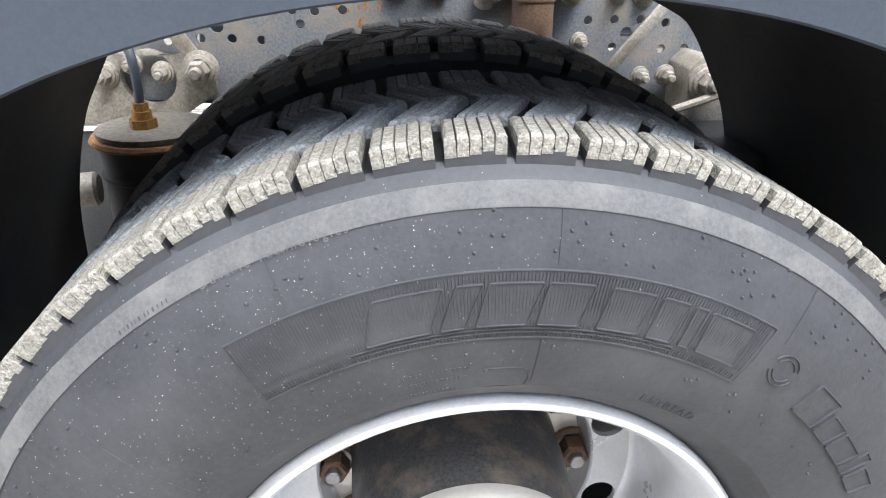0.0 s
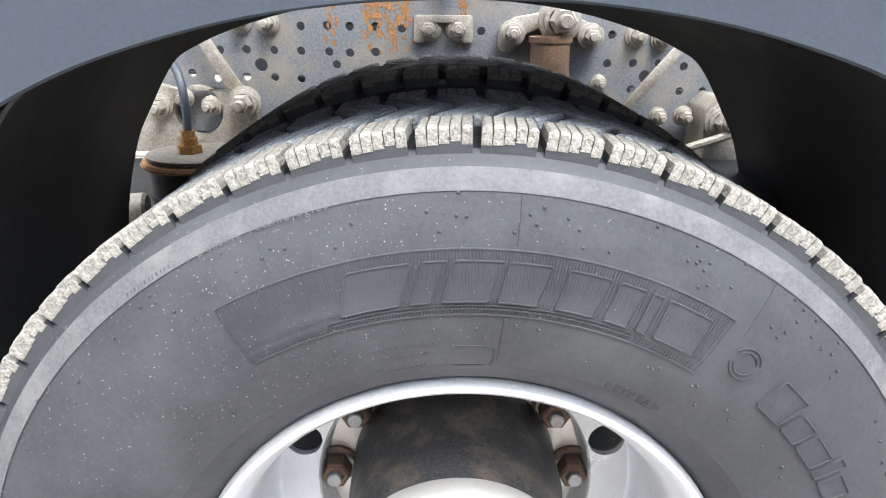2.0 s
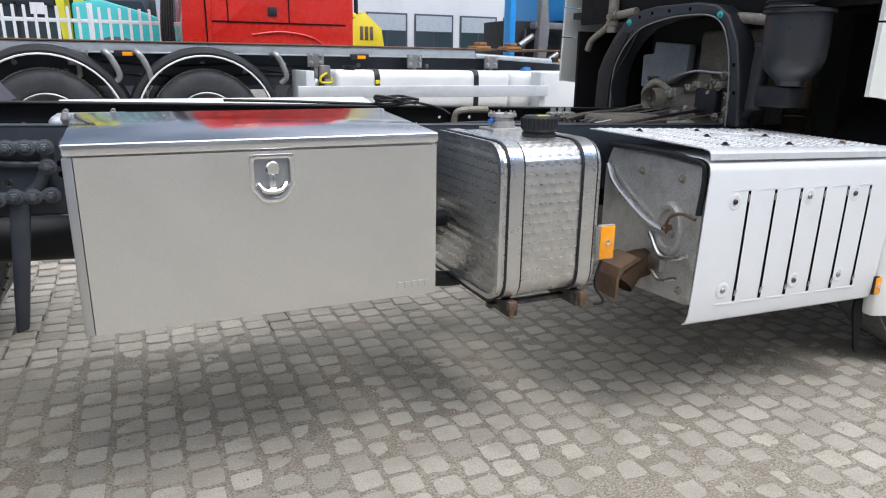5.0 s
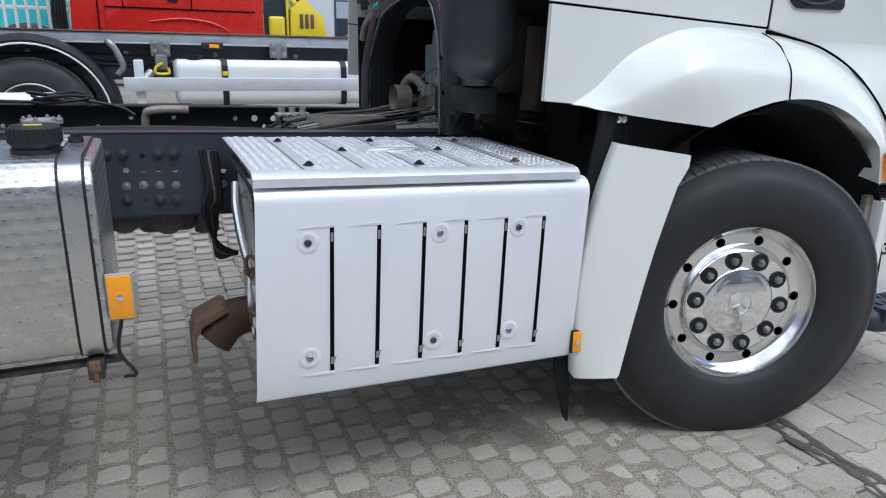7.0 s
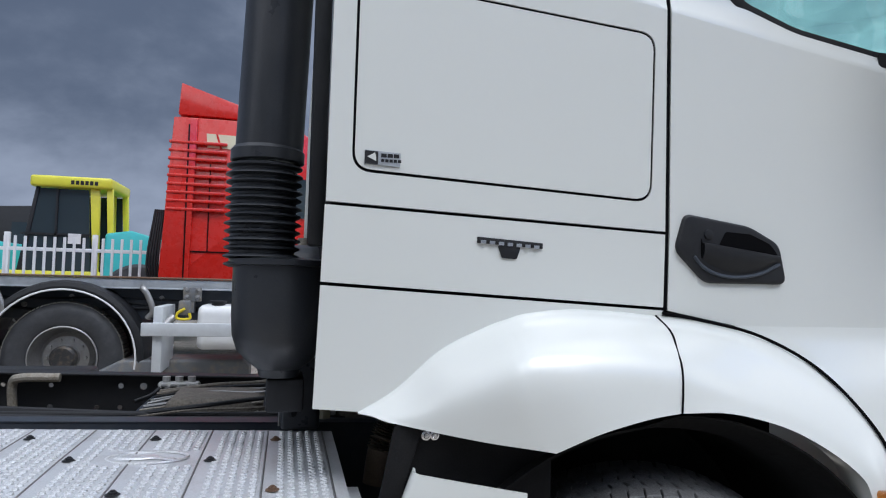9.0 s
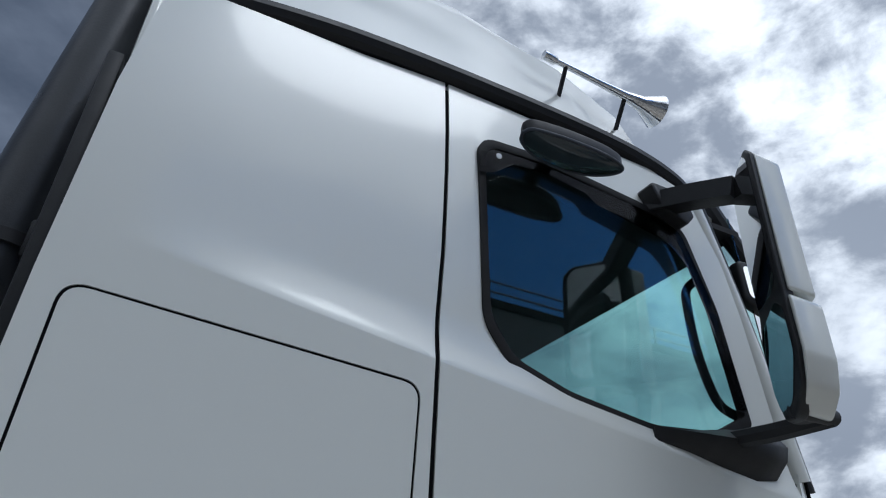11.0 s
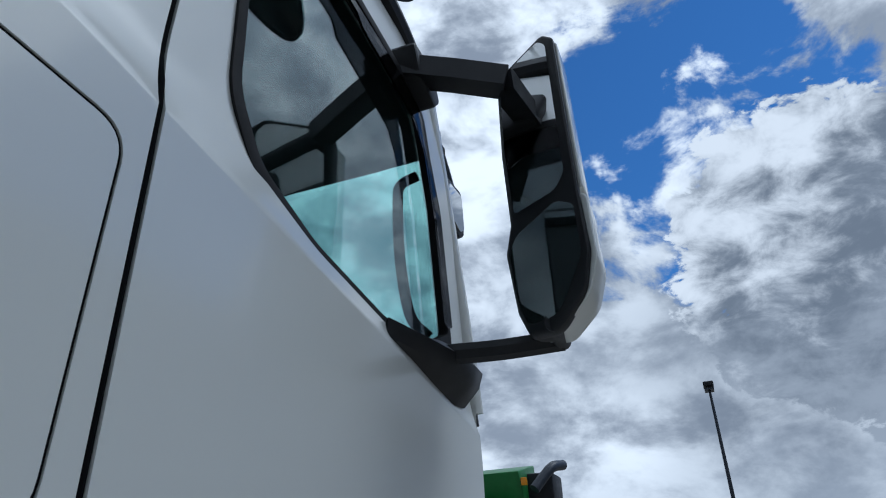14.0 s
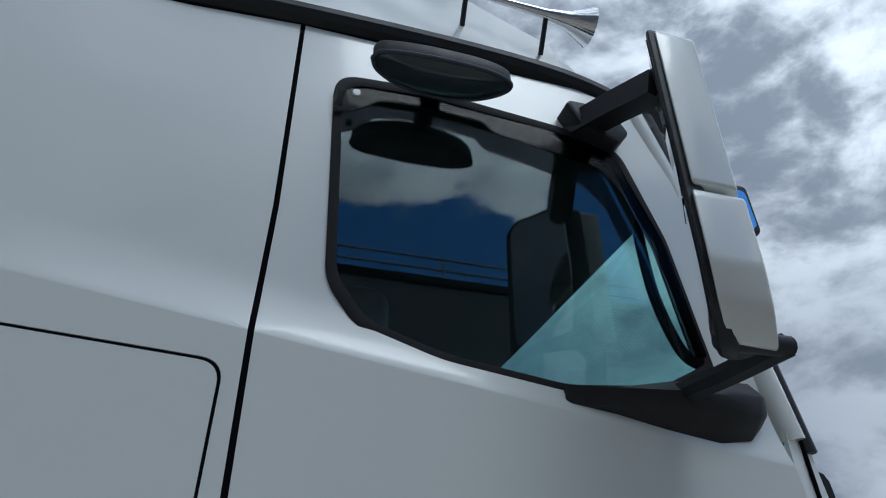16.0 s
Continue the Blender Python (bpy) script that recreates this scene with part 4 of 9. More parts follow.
damper = part("damper", join(rod((0.184, 0.69, 1.06), (0.184, 0.62, 0.70), 0.030, 20), rod((0.184, 0.70, 1.116), (0.184, 0.69, 1.040), 0.037, 20), rod((0.184, 0.70, 1.118), (0.184, 0.70, 1.108), 0.041, 20)), BRONZE, truck, "rusty shock absorber")
plate_ring = rounded_outline([(-0.68, 0.88), (-0.665, 0.985), (-0.60, 1.020), (-0.545, 1.005), (-0.44, 1.005), (-0.395, 0.975), (-0.395, 0.935), (-0.45, 0.90), (-0.55, 0.88)], 0.015, 3)
part("spring_bracket", prism(plate_ring, 0.768, 0.788, 0.005, holes=[circle(-0.515, 0.965, 0.050, 24)]), DUSTY_STEEL, truck, "dusty cast spring bracket with a round hole")
bellows = lathe([(0, 0), (0.092, 0), (0.096, 0.012), (0.094, 0.05), (0.100, 0.053), (0.100, 0.058), (0.094, 0.062), (0.098, 0.12), (0.096, 0.20), (0.088, 0.24), (0.09, 0.30)], 36)
part("air_spring", moved(bellows, Matrix.Translation((-0.490, 0.675, 0.878)) @ Matrix.Rotation(radians(-90), 4, "X")), LINER, truck, "black rubber air spring bellows")
part("spring_plate", moved(lathe([(0, -0.006), (0.106, -0.006), (0.110, 0), (0.106, 0.005), (0, 0.005)], 36), Matrix.Translation((-0.490, 0.675, 0.884)) @ Matrix.Rotation(radians(-90), 4, "X")), RUST, truck, "rusty air spring top plate")
# added plate, no truck part: blocks the bright gap behind the air spring
part("bogie_shield", box(-0.80, -0.42, 0.785, 0.795, 0.40, 0.86, 0.004), LINER, truck, "added black backdrop plate behind the air spring")
part("spring_lid", moved(lathe([(0, -0.004), (0.098, -0.004), (0.098, 0.004), (0, 0.005)], 36), Matrix.Translation((-0.490, 0.675, 0.896)) @ Matrix.Rotation(radians(90), 4, "X")), GRIMY, truck, "pale air spring lid")
part("air_fitting", join(rod((-0.505, 0.665, 0.898), (-0.505, 0.665, 0.916), 0.024, 6), rod((-0.505, 0.665, 0.916), (-0.505, 0.665, 0.930), 0.017, 12), rod((-0.505, 0.665, 0.928), (-0.505, 0.665, 0.944), 0.014, 6)), BRASS, truck, "brass air fitting")
part("air_hose", pipe([(-0.505, 0.665, 0.940), (-0.503, 0.665, 0.975), (-0.506, 0.67, 1.015), (-0.520, 0.69, 1.050), (-0.55, 0.73, 1.07)], 0.0080, 12), FRAME, truck, "blue-black air hose")
part("bump_stop", moved(lathe([(0, 0), (0.026, 0), (0.031, 0.006), (0.030, 0.07), (0.022, 0.08), (0.022, 0.13)], 24), Matrix.Translation((-0.600, 0.66, 0.790)) @ Matrix.Rotation(radians(100), 4, "Z")), DUSTY_STEEL, truck, "dusty pale bump stop")
part("spring_bracket", join(prism(rounded_outline([(0.495, 0.985), (0.52, 1.01), (0.56, 1.0), (0.60, 0.95), (0.60, 0.88), (0.50, 0.88)], 0.015, 3), 0.70, 0.80, 0.006), bolt((0.530, 0.70, 0.962), 0.022, 0.04), rod((0.50, 0.71, 0.955), (0.56, 0.71, 0.975), 0.012, 8)), DUSTY_STEEL, truck, "dusty cast spring bracket")
part("link_rod", rod((0.45, 0.66, 0.915), (0.60, 0.66, 0.965), 0.008, 8), DUSTY_STEEL, truck, "thin link rod")
part("air_spring", moved(lathe([(0, 0), (0.11, 0), (0.125, 0.06), (0.125, 0.14), (0.10, 0.22)], 36), Matrix.Translation((0.55, 0.60, 0.885)) @ Matrix.Rotation(radians(-90), 4, "X")), BLACK, truck, "black rubber air spring bellows")
scale_rng, flakes = random.Random(8), []
for k in range(230):
    streak = scale_rng.choice((-0.165, -0.150, -0.135, -0.118, -0.100, -0.09, 0.02, -0.24))
    x0, z0, w = streak + scale_rng.gauss(0, 0.007), 1.185 - abs(scale_rng.gauss(0, 0.05)), scale_rng.uniform(0.0012, 0.0045)
    h = w * scale_rng.uniform(0.8, 3.0)
    ring = [(x0 + w * scale_rng.uniform(0.4, 1.2) * math.cos(a * 0.785), z0 + h * scale_rng.uniform(0.4, 1.2) * math.sin(a * 0.785)) for a in range(8)]
    flakes.append(prism(ring, 0.7994 - 0.000004 * k, 0.8000))
tagged(part("rust_scale", join(*flakes), RUST_BRIGHT, truck, "orange rust scale on the frame", smooth=0), kind="stuff")
part("axle", join(rod((0, 0.33, 0.523), (0, 2.17, 0.523), 0.085, 24), moved(lathe([(0, -0.22), (0.16, -0.18), (0.22, 0), (0.16, 0.18), (0, 0.22)], 28), Matrix.Translation((0, 1.25, 0.523)))), FRAME_DUSTY, truck, "dusty drive axle")

# ---- rear mudguard ----
UP = [((0.005, 1.186), (0.005, 1.284), (0.005, 1.352)), ((0.105, 1.182), (0.110, 1.277), (0.115, 1.346)), ((0.215, 1.166), (0.240, 1.259), (0.260, 1.322)),
      ((0.320, 1.137), (0.370, 1.226), (0.400, 1.278)), ((0.390, 1.108), (0.478, 1.170), (0.515, 1.205)), ((0.436, 1.081), (0.568, 1.082), (0.606, 1.090))]
DOWN = [((0.437, 1.077), (0.572, 1.076), (0.612, 1.082)), ((0.487, 1.00), (0.608, 0.985), (0.665, 0.99)), ((0.525, 0.925), (0.628, 0.90), (0.70, 0.90)),
        ((0.562, 0.785), (0.646, 0.77), (0.72, 0.76)), ((0.573, 0.62), (0.648, 0.60), (0.72, 0.60)), ((0.576, 0.468), (0.630, 0.446), (0.69, 0.44))]


def guard(stations, mirror, name, lift=0.0):
    rows = []
    cols = [curve_points([(p[k][0], 0, p[k][1]) for p in stations], 5) for k in range(3)]
    for i, o, t in zip(*cols):
        f = (lambda v: (0.010 - v.x, v.z)) if mirror else (lambda v: (v.x, v.z))
        (ix, iz), (ox, oz), (tx, tz) = f(i), f(o), f(t)
        rows.append([(ix, 0.0, iz + 0.012), (ix, -0.036 - lift, iz), (ix, -0.041 - lift, iz + 0.002), (ox, -0.043 - lift, oz - 0.004), (ox * 0.98 + tx * 0.02, -0.040 - lift, oz * 0.98 + tz * 0.02),
                     (tx, 0.030, tz), (tx, 0.045, tz + 0.003), (tx, 0.50, tz + 0.004)])
    return part(name, sheet(rows, 0.005), PLASTIC, truck, "dark grey plastic rear mudguard section", smooth=28)


for mir in (False, True):
    guard(UP, mir, "rear_mudguard")
    guard(DOWN, mir, "rear_mudguard", 0.004)
    rows = []
    cols = [curve_points([(p[0][0], 0, p[0][1]) for p in UP[:-1] + DOWN], 5)]
    for i in cols[0]:
        x = 0.010 - i.x if mir else i.x
        out = -0.065 if mir else 0.0
        rows.append([(x, 0.012, i.z + 0.012), (x * 1.01 + out * 0.4, 0.06, i.z + 0.03), (x * 1.02 + out * 0.8, 0.30, i.z + 0.04), (x * 1.01 + out, 0.56, i.z + 0.03), (x + out, 0.60, i.z + 0.0)])
    part("arch_liner", sheet(rows, 0.004), LINER, truck, "black ribbed arch liner")
for k in range(7):
    z = 1.0 - 0.075 * k
    part("liner_rib", box(0.565 + 0.004 * k, 0.585 + 0.004 * k, 0.05, 0.62, z - 0.004, z + 0.004, 0.002), LINER, truck)
for x in (0.0,):
    part("guard_stay", rod((x, 0.10, rail_top(x) + 0.10), (x, 0.85, rail_top(x) + 0.06), 0.02, 12), FRAME, truck)


def reflector(x, y, z, w, h, turn, holder=True):
    m = Matrix.Translation((x, y, z)) @ Matrix.Rotation(radians(turn), 4, "Z")
    base = part("side_reflector", moved(box(-w / 2 - 0.004, w / 2 + 0.004, 0.0, 0.012, -h / 2 - 0.004, h / 2 + 0.004, 0.004), m), GALV if holder else BLACK, truck, "rectangular side reflector in its holder")
    part("lens", moved(box(-w / 2, w / 2, -0.007, 0.0, -h / 2, h / 2, 0.004), m), ORANGE, base, "bright orange reflector lens")
    part("screw", moved(lathe([(0.009, -0.006), (0.009, -0.011), (0.005, -0.012), (0, -0.012)], 14), m), CHROME, base)
    return base


wing = rounded_outline([(0.60, 1.085), (0.666, 1.066), (0.711, 1.014), (0.750, 0.945), (0.758, 0.880), (0.756, 0.791), (0.748, 0.700), (0.70, 0.560), (0.64, 0.56), (0.62, 0.90)], 0.09, 6)
part("rear_mudguard", prism(wing, 0.030, 0.062, 0.010, 3), PLASTIC, truck, "rounded side wing of the dark grey mudguard")
reflector(0.728, -0.018, 0.812, 0.060, 0.120, -6)

# ---- toolbox ----
def across(bm, x):
    bm.transform(Matrix(((0, 1, 0, x), (1, 0, 0, 0), (0, 0, 1, 0), (0, 0, 0, 1))))
    return bm


TBX0, TBX1, TBY, TBZ0, TBZ1 = 0.992, 2.004, 0.222, 0.657, 1.168
side_ring = [(TBY + 0.012, TBZ0 + 0.004), (TBY + 0.012, TBZ1 - 0.006), (0.74, TBZ1 + 0.028), (0.74, 0.98), (0.34, TBZ0 + 0.004)]
body = prism(side_ring, 0, TBX1 - TBX0, 0.004)
body.transform(Matrix(((0, 1, 0, TBX0), (1, 0, 0, 0), (0, 0, 1, 0), (0, 0, 0, 1))))
toolbox = part("toolbox", body, TB_SIDE, truck, "stainless steel side toolbox bolted to the frame")
part("lid", across(prism([(TBY - 0.006, TBZ1 - 0.006), (TBY - 0.006, TBZ1), (0.79, TBZ1 + 0.037), (0.79, TBZ1 + 0.031)], 0, TBX1 - TBX0 + 0.004, 0.002), TBX0 - 0.002), STEEL_BRIGHT, toolbox, "reflective stainless steel top")
part("lid_lip", box(TBX0 - 0.001, TBX1 + 0.002, TBY - 0.008, TBY + 0.004, TBZ1 - 0.030, TBZ1 + 0.001, 0.0055, 5), STEEL_BRIGHT, toolbox, "bright folded top lip")
part("edge_strip", box(TBX0 - 0.002, TBX0 + 0.022, TBY - 0.002, TBY + 0.014, TBZ0, TBZ1 - 0.034, 0.003), TB_SIDE, toolbox, "folded corner strip")
LX, LZ = 1.502, 1.062
latch_ring = rounded_outline([(LX - 0.062, LZ + 0.062), (LX + 0.062, LZ + 0.062), (LX + 0.062, LZ - 0.03), (LX + 0.03, LZ - 0.075), (LX - 0.03, LZ - 0.075), (LX - 0.062, LZ - 0.03)], [0.012, 0.012, 0.05, 0.04, 0.04, 0.05], 6)
inner_ring = [((px - LX) * 0.80 + LX, (pz - LZ) * 0.80 + LZ) for px, pz in latch_ring]
door = part("door", prism([(TBX0 + 0.024, TBZ0 + 0.002), (TBX0 + 0.024, TBZ1 - 0.034), (TBX1 - 0.002, TBZ1 - 0.036), (TBX1 - 0.002, TBZ0 - 0.004)], TBY - 0.003, TBY + 0.009, 0, holes=[inner_ring]), STEEL, toolbox, "plain brushed stainless drop door", smooth=0)
part("latch_surround", prism(latch_ring, TBY - 0.008, TBY - 0.002, 0.002, holes=[inner_ring]), CHROME, toolbox, "polished latch surround")
part("latch_dish", prism(inner_ring, TBY + 0.022, TBY + 0.026), STEEL, toolbox, "recessed steel latch dish")
part("latch_handle", join(moved(lathe([(0.020, 0.024), (0.020, -0.006), (0.016, -0.010), (0, -0.010)], 24), Matrix.Translation((LX + 0.002, TBY, LZ + 0.022))),
                          pipe([(LX - 0.038, TBY + 0.004, LZ - 0.022), (LX - 0.02, TBY - 0.008, LZ - 0.040), (LX + 0.02, TBY - 0.008, LZ - 0.040), (LX + 0.038, TBY + 0.004, LZ - 0.022)], 0.008, 10),
                          box(LX - 0.010, LX + 0.010, TBY - 0.006, TBY + 0.010, LZ - 0.045, LZ + 0.01, 0.004)), CHROME, toolbox, "chrome T handle")
for k in range(5):
    part("letter_bar", box(1.872 + 0.023 * k, 1.872 + 0.023 * k + 0.016, TBY - 0.006, TBY - 0.003, 0.682, 0.702), STEEL, toolbox, smooth=0)
for xx in (TBX0 - 0.006, TBX1 + 0.006):
    part("side_edging", pipe([(xx, 0.745, 1.20), (xx, 0.745, 0.98), (xx, 0.345, 0.665), (xx, 0.30, 0.645)], 0.007, 8, smooth=False), GALV, toolbox, "pale folded steel edging")
    part("carrier_plate", box(xx - 0.004, xx + 0.004, 0.74, 0.80, 0.84, 1.205, 0.002), GALV, toolbox, "pale steel carrier plate")

# ---- fuel tank ----
TX0, TX1 = 2.205, 2.592


def tank_ring(grow=0.0):
    return rounded_outline([(0.165 - grow, 0.602 - grow), (0.165 - grow, 1.128 + grow), (0.70, 1.128 + grow), (0.70, 0.602 - grow)], [0.09, 0.10, 0.06, 0.06], 8)


tank = part("fuel_tank", across(prism(tank_ring(), 0, TX1 - TX0, 0.012, 3), TX0), QUILT, truck, "aluminium fuel tank with engine-turned finish", smooth=45)
for x, w in ((2.232, 0.050), (2.515, 0.050)):
    strap = prism(tank_ring(0.006), 0, w, 0.002, holes=[tank_ring(-0.001)])
    part("strap", across(strap, x), ALU_SATIN, tank, "satin aluminium tank strap")
    for dx in (-0.007, w):
        rb = prism(tank_ring(0.004), 0, 0.007, holes=[tank_ring(-0.001)])
        part("strap_rubber", across(rb, x + dx), BLACK, tank, "black rubber strap edging")
part("end_rim", across(prism(tank_ring(0.003), 0, 0.012, 0.003, holes=[tank_ring(-0.012)]), TX0 - 0.006), ALU_SATIN, tank, "rolled end rim")
part("filler_cap", join(moved(lathe([(0.060, 0), (0.060, 0.012), (0.048, 0.014), (0.048, 0.03)], 32), Matrix.Translation((2.455, 0.36, 1.128)) @ Matrix.Rotation(radians(90), 4, "X") @ Matrix.Diagonal((1, 1, 1, 1))),
                        moved(lathe([(0, -0.075), (0.052, -0.075), (0.060, -0.068), (0.062, -0.03), (0.055, -0.02), (0.052, 0.0)], 40), Matrix.Translation((2.455, 0.36, 1.125)) @ Matrix.Rotation(radians(-90), 4, "X") @ Matrix.Rotation(math.pi, 4, "X") @ Matrix.Rotation(math.pi, 4, "X"))), BLACK, tank, "black ribbed filler cap")
for k in range(24):
    a = 2 * math.pi * k / 24
    part("cap_rib", box(2.455 + 0.061 * math.cos(a) - 0.003, 2.455 + 0.061 * math.cos(a) + 0.003, 0.36 + 0.061 * math.sin(a) - 0.003, 0.36 + 0.061 * math.sin(a) + 0.003, 1.155, 1.192, 0.001), BLACK, tank)
part("cap_label", box(2.435, 2.478, 0.33, 0.348, 1.199, 1.203, 0.002), YELLOW, tank, "yellow label on the cap")
sender = part("sender", join(box(2.375, 2.515, 0.55, 0.67, 1.126, 1.138, 0.004), moved(lathe([(0.050, 0), (0.050, 0.022), (0.044, 0.026), (0.044, 0.040), (0.054, 0.042), (0.054, 0.054), (0, 0.056)], 24), Matrix.Translation((2.445, 0.61, 1.136)) @ Matrix.Rotation(radians(90), 4, "X"))), CAST_ALU, tank, "grey cast tank sender")
for k in range(6):
    a = 2 * math.pi * k / 6 + 0.3
    part("sender_bolt", bolt((2.445 + 0.046 * math.cos(a), 0.61 + 0.046 * math.sin(a), 1.190), 0.006, 0.008, "z"), DULL_STEEL, sender)
part("blue_fitting", rod((2.395, 0.60, 1.165), (2.378, 0.585, 1.163), 0.009, 12), BLUE, sender, "blue pipe fitting")
part("vent_plug", join(rod((2.535, 0.50, 1.126), (2.535, 0.50, 1.150), 0.020, 14), rod((2.535, 0.50, 1.148), (2.535, 0.50, 1.160), 0.013, 12)), BLACK, tank, "small black vent plug")
bracket = join(box(2.215, 2.60, 0.24, 0.27, 0.556, 0.574, 0.004), box(2.245, 2.285, 0.165, 0.80, 0.548, 0.598, 0.004), box(2.520, 2.560, 0.165, 0.80, 0.548, 0.598, 0.004))
part("tank_bracket", bracket, HUB_DARK, tank, "rusty steel tank carrier")
for x in (2.257, 2.54):
    part("strap_bolt", join(rod((x, 0.160, 0.545), (x, 0.160, 0.59), 0.008, 8), box(x - 0.014, x + 0.014, 0.150, 0.170, 0.575, 0.605, 0.004)), BRONZE, tank, "rusty strap bolt")
reflector(2.620, 0.150, 0.778, 0.058, 0.118, -4)
part("reflector_cable", pipe([(2.615, 0.165, 0.71), (2.60, 0.17, 0.62), (2.635, 0.16, 0.555), (2.605, 0.18, 0.54)], 0.005, 8), BLACK, truck, "black reflector cable")

# ---- cover box between the axles ----
CX0, CX1, CY = 2.930, 3.962, 0.040


def cov(x, z):
    """The cover leans a little down towards the nose."""
    return z - 0.030 * (x - CX0)


def cover_rows():
    rows = []
    prof = [(0.30, 1.066), (0.10, 1.066), (0.078, 1.064), (0.060, 1.056), (0.047, 1.042), (CY, 1.018), (CY, 0.80), (CY + 0.001, 0.60), (CY + 0.004, 0.50), (CY + 0.014, 0.462), (CY + 0.030, 0.450)]
    for y, z in prof:
        row = []
        for k in range(15):
            t = k / 14
            x = CX0 + 0.026 * max(0, (z - 0.45) / 0.6) + t * (CX1 - CX0 - 0.01)
            row.append((x, y, cov(x, z)))
        rows.append(row)
    return rows


cover = part("side_cover", sheet(cover_rows(), 0.004), COVER, truck, "silver-painted slotted side cover over the exhaust box")
for k, x in enumerate((3.146, 3.279, 3.414, 3.545, 3.677, 3.809)):
    lean = 0.010
    z0, z1 = cov(x, 0.533), cov(x, 0.952)
    slot = part("slot", prism([(x - lean, z0), (x, z1), (x + 0.0115, z1), (x + 0.0115 - lean, z0)], CY - 0.0012, CY + 0.002), VOID, cover, "narrow black slot", smooth=0)
    for za, zb in ((z1 - 0.040, z1 - 0.014), (z0 + 0.020, z0 + 0.042)):
        part("slot_clip", prism([(x + 0.002 - 0.010 * (z1 - za) / 0.42, za), (x + 0.002 - 0.010 * (z1 - zb) / 0.42, zb), (x + 0.009, zb), (x + 0.009 - 0.010 * (z1 - za) / 0.42, za)], CY - 0.0016, CY), DULL_STEEL, slot, "small steel clip in the slot", smooth=0)
    for za, s in ((z1, 1), (z0, -1)):
        xx = x - (lean if s < 0 else 0)
        part("slot_fold", sheet([[(xx - 0.085, CY - 0.0004, za + s * 0.003), (xx - 0.04, CY - 0.0016, za + s * 0.007), (xx + 0.012, CY - 0.0022, za + s * 0.008)], [(xx - 0.085, CY - 0.0002, za + s * 0.001), (xx - 0.04, CY - 0.0005, za + s * 0.0005), (xx + 0.012, CY - 0.0010, za)]], 0.001), COVER, cover, "pressed fold at the slot's end")
for k, (x, z) in enumerate(((3.086, 0.908), (3.468, 0.902), (3.727, 0.897), (3.080, 0.575), (3.452, 0.570), (3.710, 0.563))):
    m = Matrix.Translation((x, CY, z))
    part("dimple", moved(lathe([(0.033, 0.0004), (0.028, -0.0012), (0.0245, -0.0026), (0.021, -0.0026), (0.015, -0.0004), (0.010, 0.0004), (0, 0.0004)], 36), m), COVER, cover, "shallow pressed dimple")
    part("cover_screw", moved(join(lathe([(0.0100, 0.002), (0.0100, -0.004), (0.0075, -0.007), (0.004, -0.007), (0.003, -0.004), (0, -0.004)], 14)), m), DULL_STEEL if k % 2 else HUB_DARK, cover, "socket screw")
# stepped tread plate on top
step_top = sheet([[(2.955 + k * 0.0985, y, cov(2.955 + k * 0.0985, z)) for k in range(11)] for y, z in ((0.745, 1.108), (0.40, 1.106), (0.090, 1.100), (0.062, 1.095), (0.050, 1.084), (0.047, 1.062))], 0.004)
step = part("step_plate", step_top, PLATE, truck, "aluminium tread plate with punched studs")
stud = bmesh.new()
for g in range(6):
    for r in range(5):
        for c in range(23):
            x = 3.005 + g * 0.163 + r * 0.0255 - 0.033
            y = 0.105 + (c + 0.5 * (r % 2)) * 0.0275
            if x > 3.92 or (3.33 < x < 3.58 and 0.36 < y < 0.50):
                continue
            b = lathe([(0.0095, 0.0), (0.008, 0.0036), (0.0055, 0.0040), (0.0045, 0.0005), (0, 0.0005)], 8)
            me = bpy.data.meshes.new("tmp")
            moved(b, Matrix.Translation((x, y, cov(x, 1.1002 + 0.0065 * min(1, (y - 0.09) / 0.31) + 0.002 * max(0, (y - 0.4) / 0.345)))) @ Matrix.Rotation(radians(90), 4, "X")).to_mesh(me)
            b.free()
            stud.from_mesh(me)
            bpy.data.meshes.remove(me)
part("stud", stud, PLATE_STUD, step, "rows of punched anti-slip studs")
tagged(bpy.data.objects["stud"], kind="stuff")
for g in range(7):
    x = 2.985 + g * 0.163 - 0.055
    if 2.96 < x < 3.93:
        part("groove", sheet([[(x - 0.003, y, cov(x, z)), (x, y, cov(x, z) + 0.002), (x + 0.003, y, cov(x, z))] for y, z in ((0.09, 1.1003), (0.40, 1.1063), (0.74, 1.1083))]), DULL_STEEL, step)
for x, y in ((3.12, 0.15), (3.44, 0.14), (3.77, 0.16), (3.12, 0.62), (3.44, 0.62), (3.77, 0.62), (3.28, 0.40), (3.61, 0.40)):
    part("plate_screw", bolt((x, y, cov(x, 1.1015 + 0.0075 * min(1, y / 0.5))), 0.010, 0.008, "z"), BRONZE if x > 3.7 else BLACK, step, "dark plate screw")
oval = moved(lathe([(0.085, -0.001), (0.083, 0.003), (0.078, 0.003), (0.076, -0.001)], 40), Matrix.Translation((3.455, 0.43, cov(3.455, 1.1075))) @ Matrix.Diagonal((1.2, 0.72, 1, 1)) @ Matrix.Rotation(radians(90), 4, "X"))
bar1 = moved(box(-0.075, 0.075, -0.006, 0.006, 0, 0.004), Matrix.Translation((3.455, 0.43, cov(3.455, 1.1075))) @ Matrix.Rotation(radians(-24), 4, "Z"))
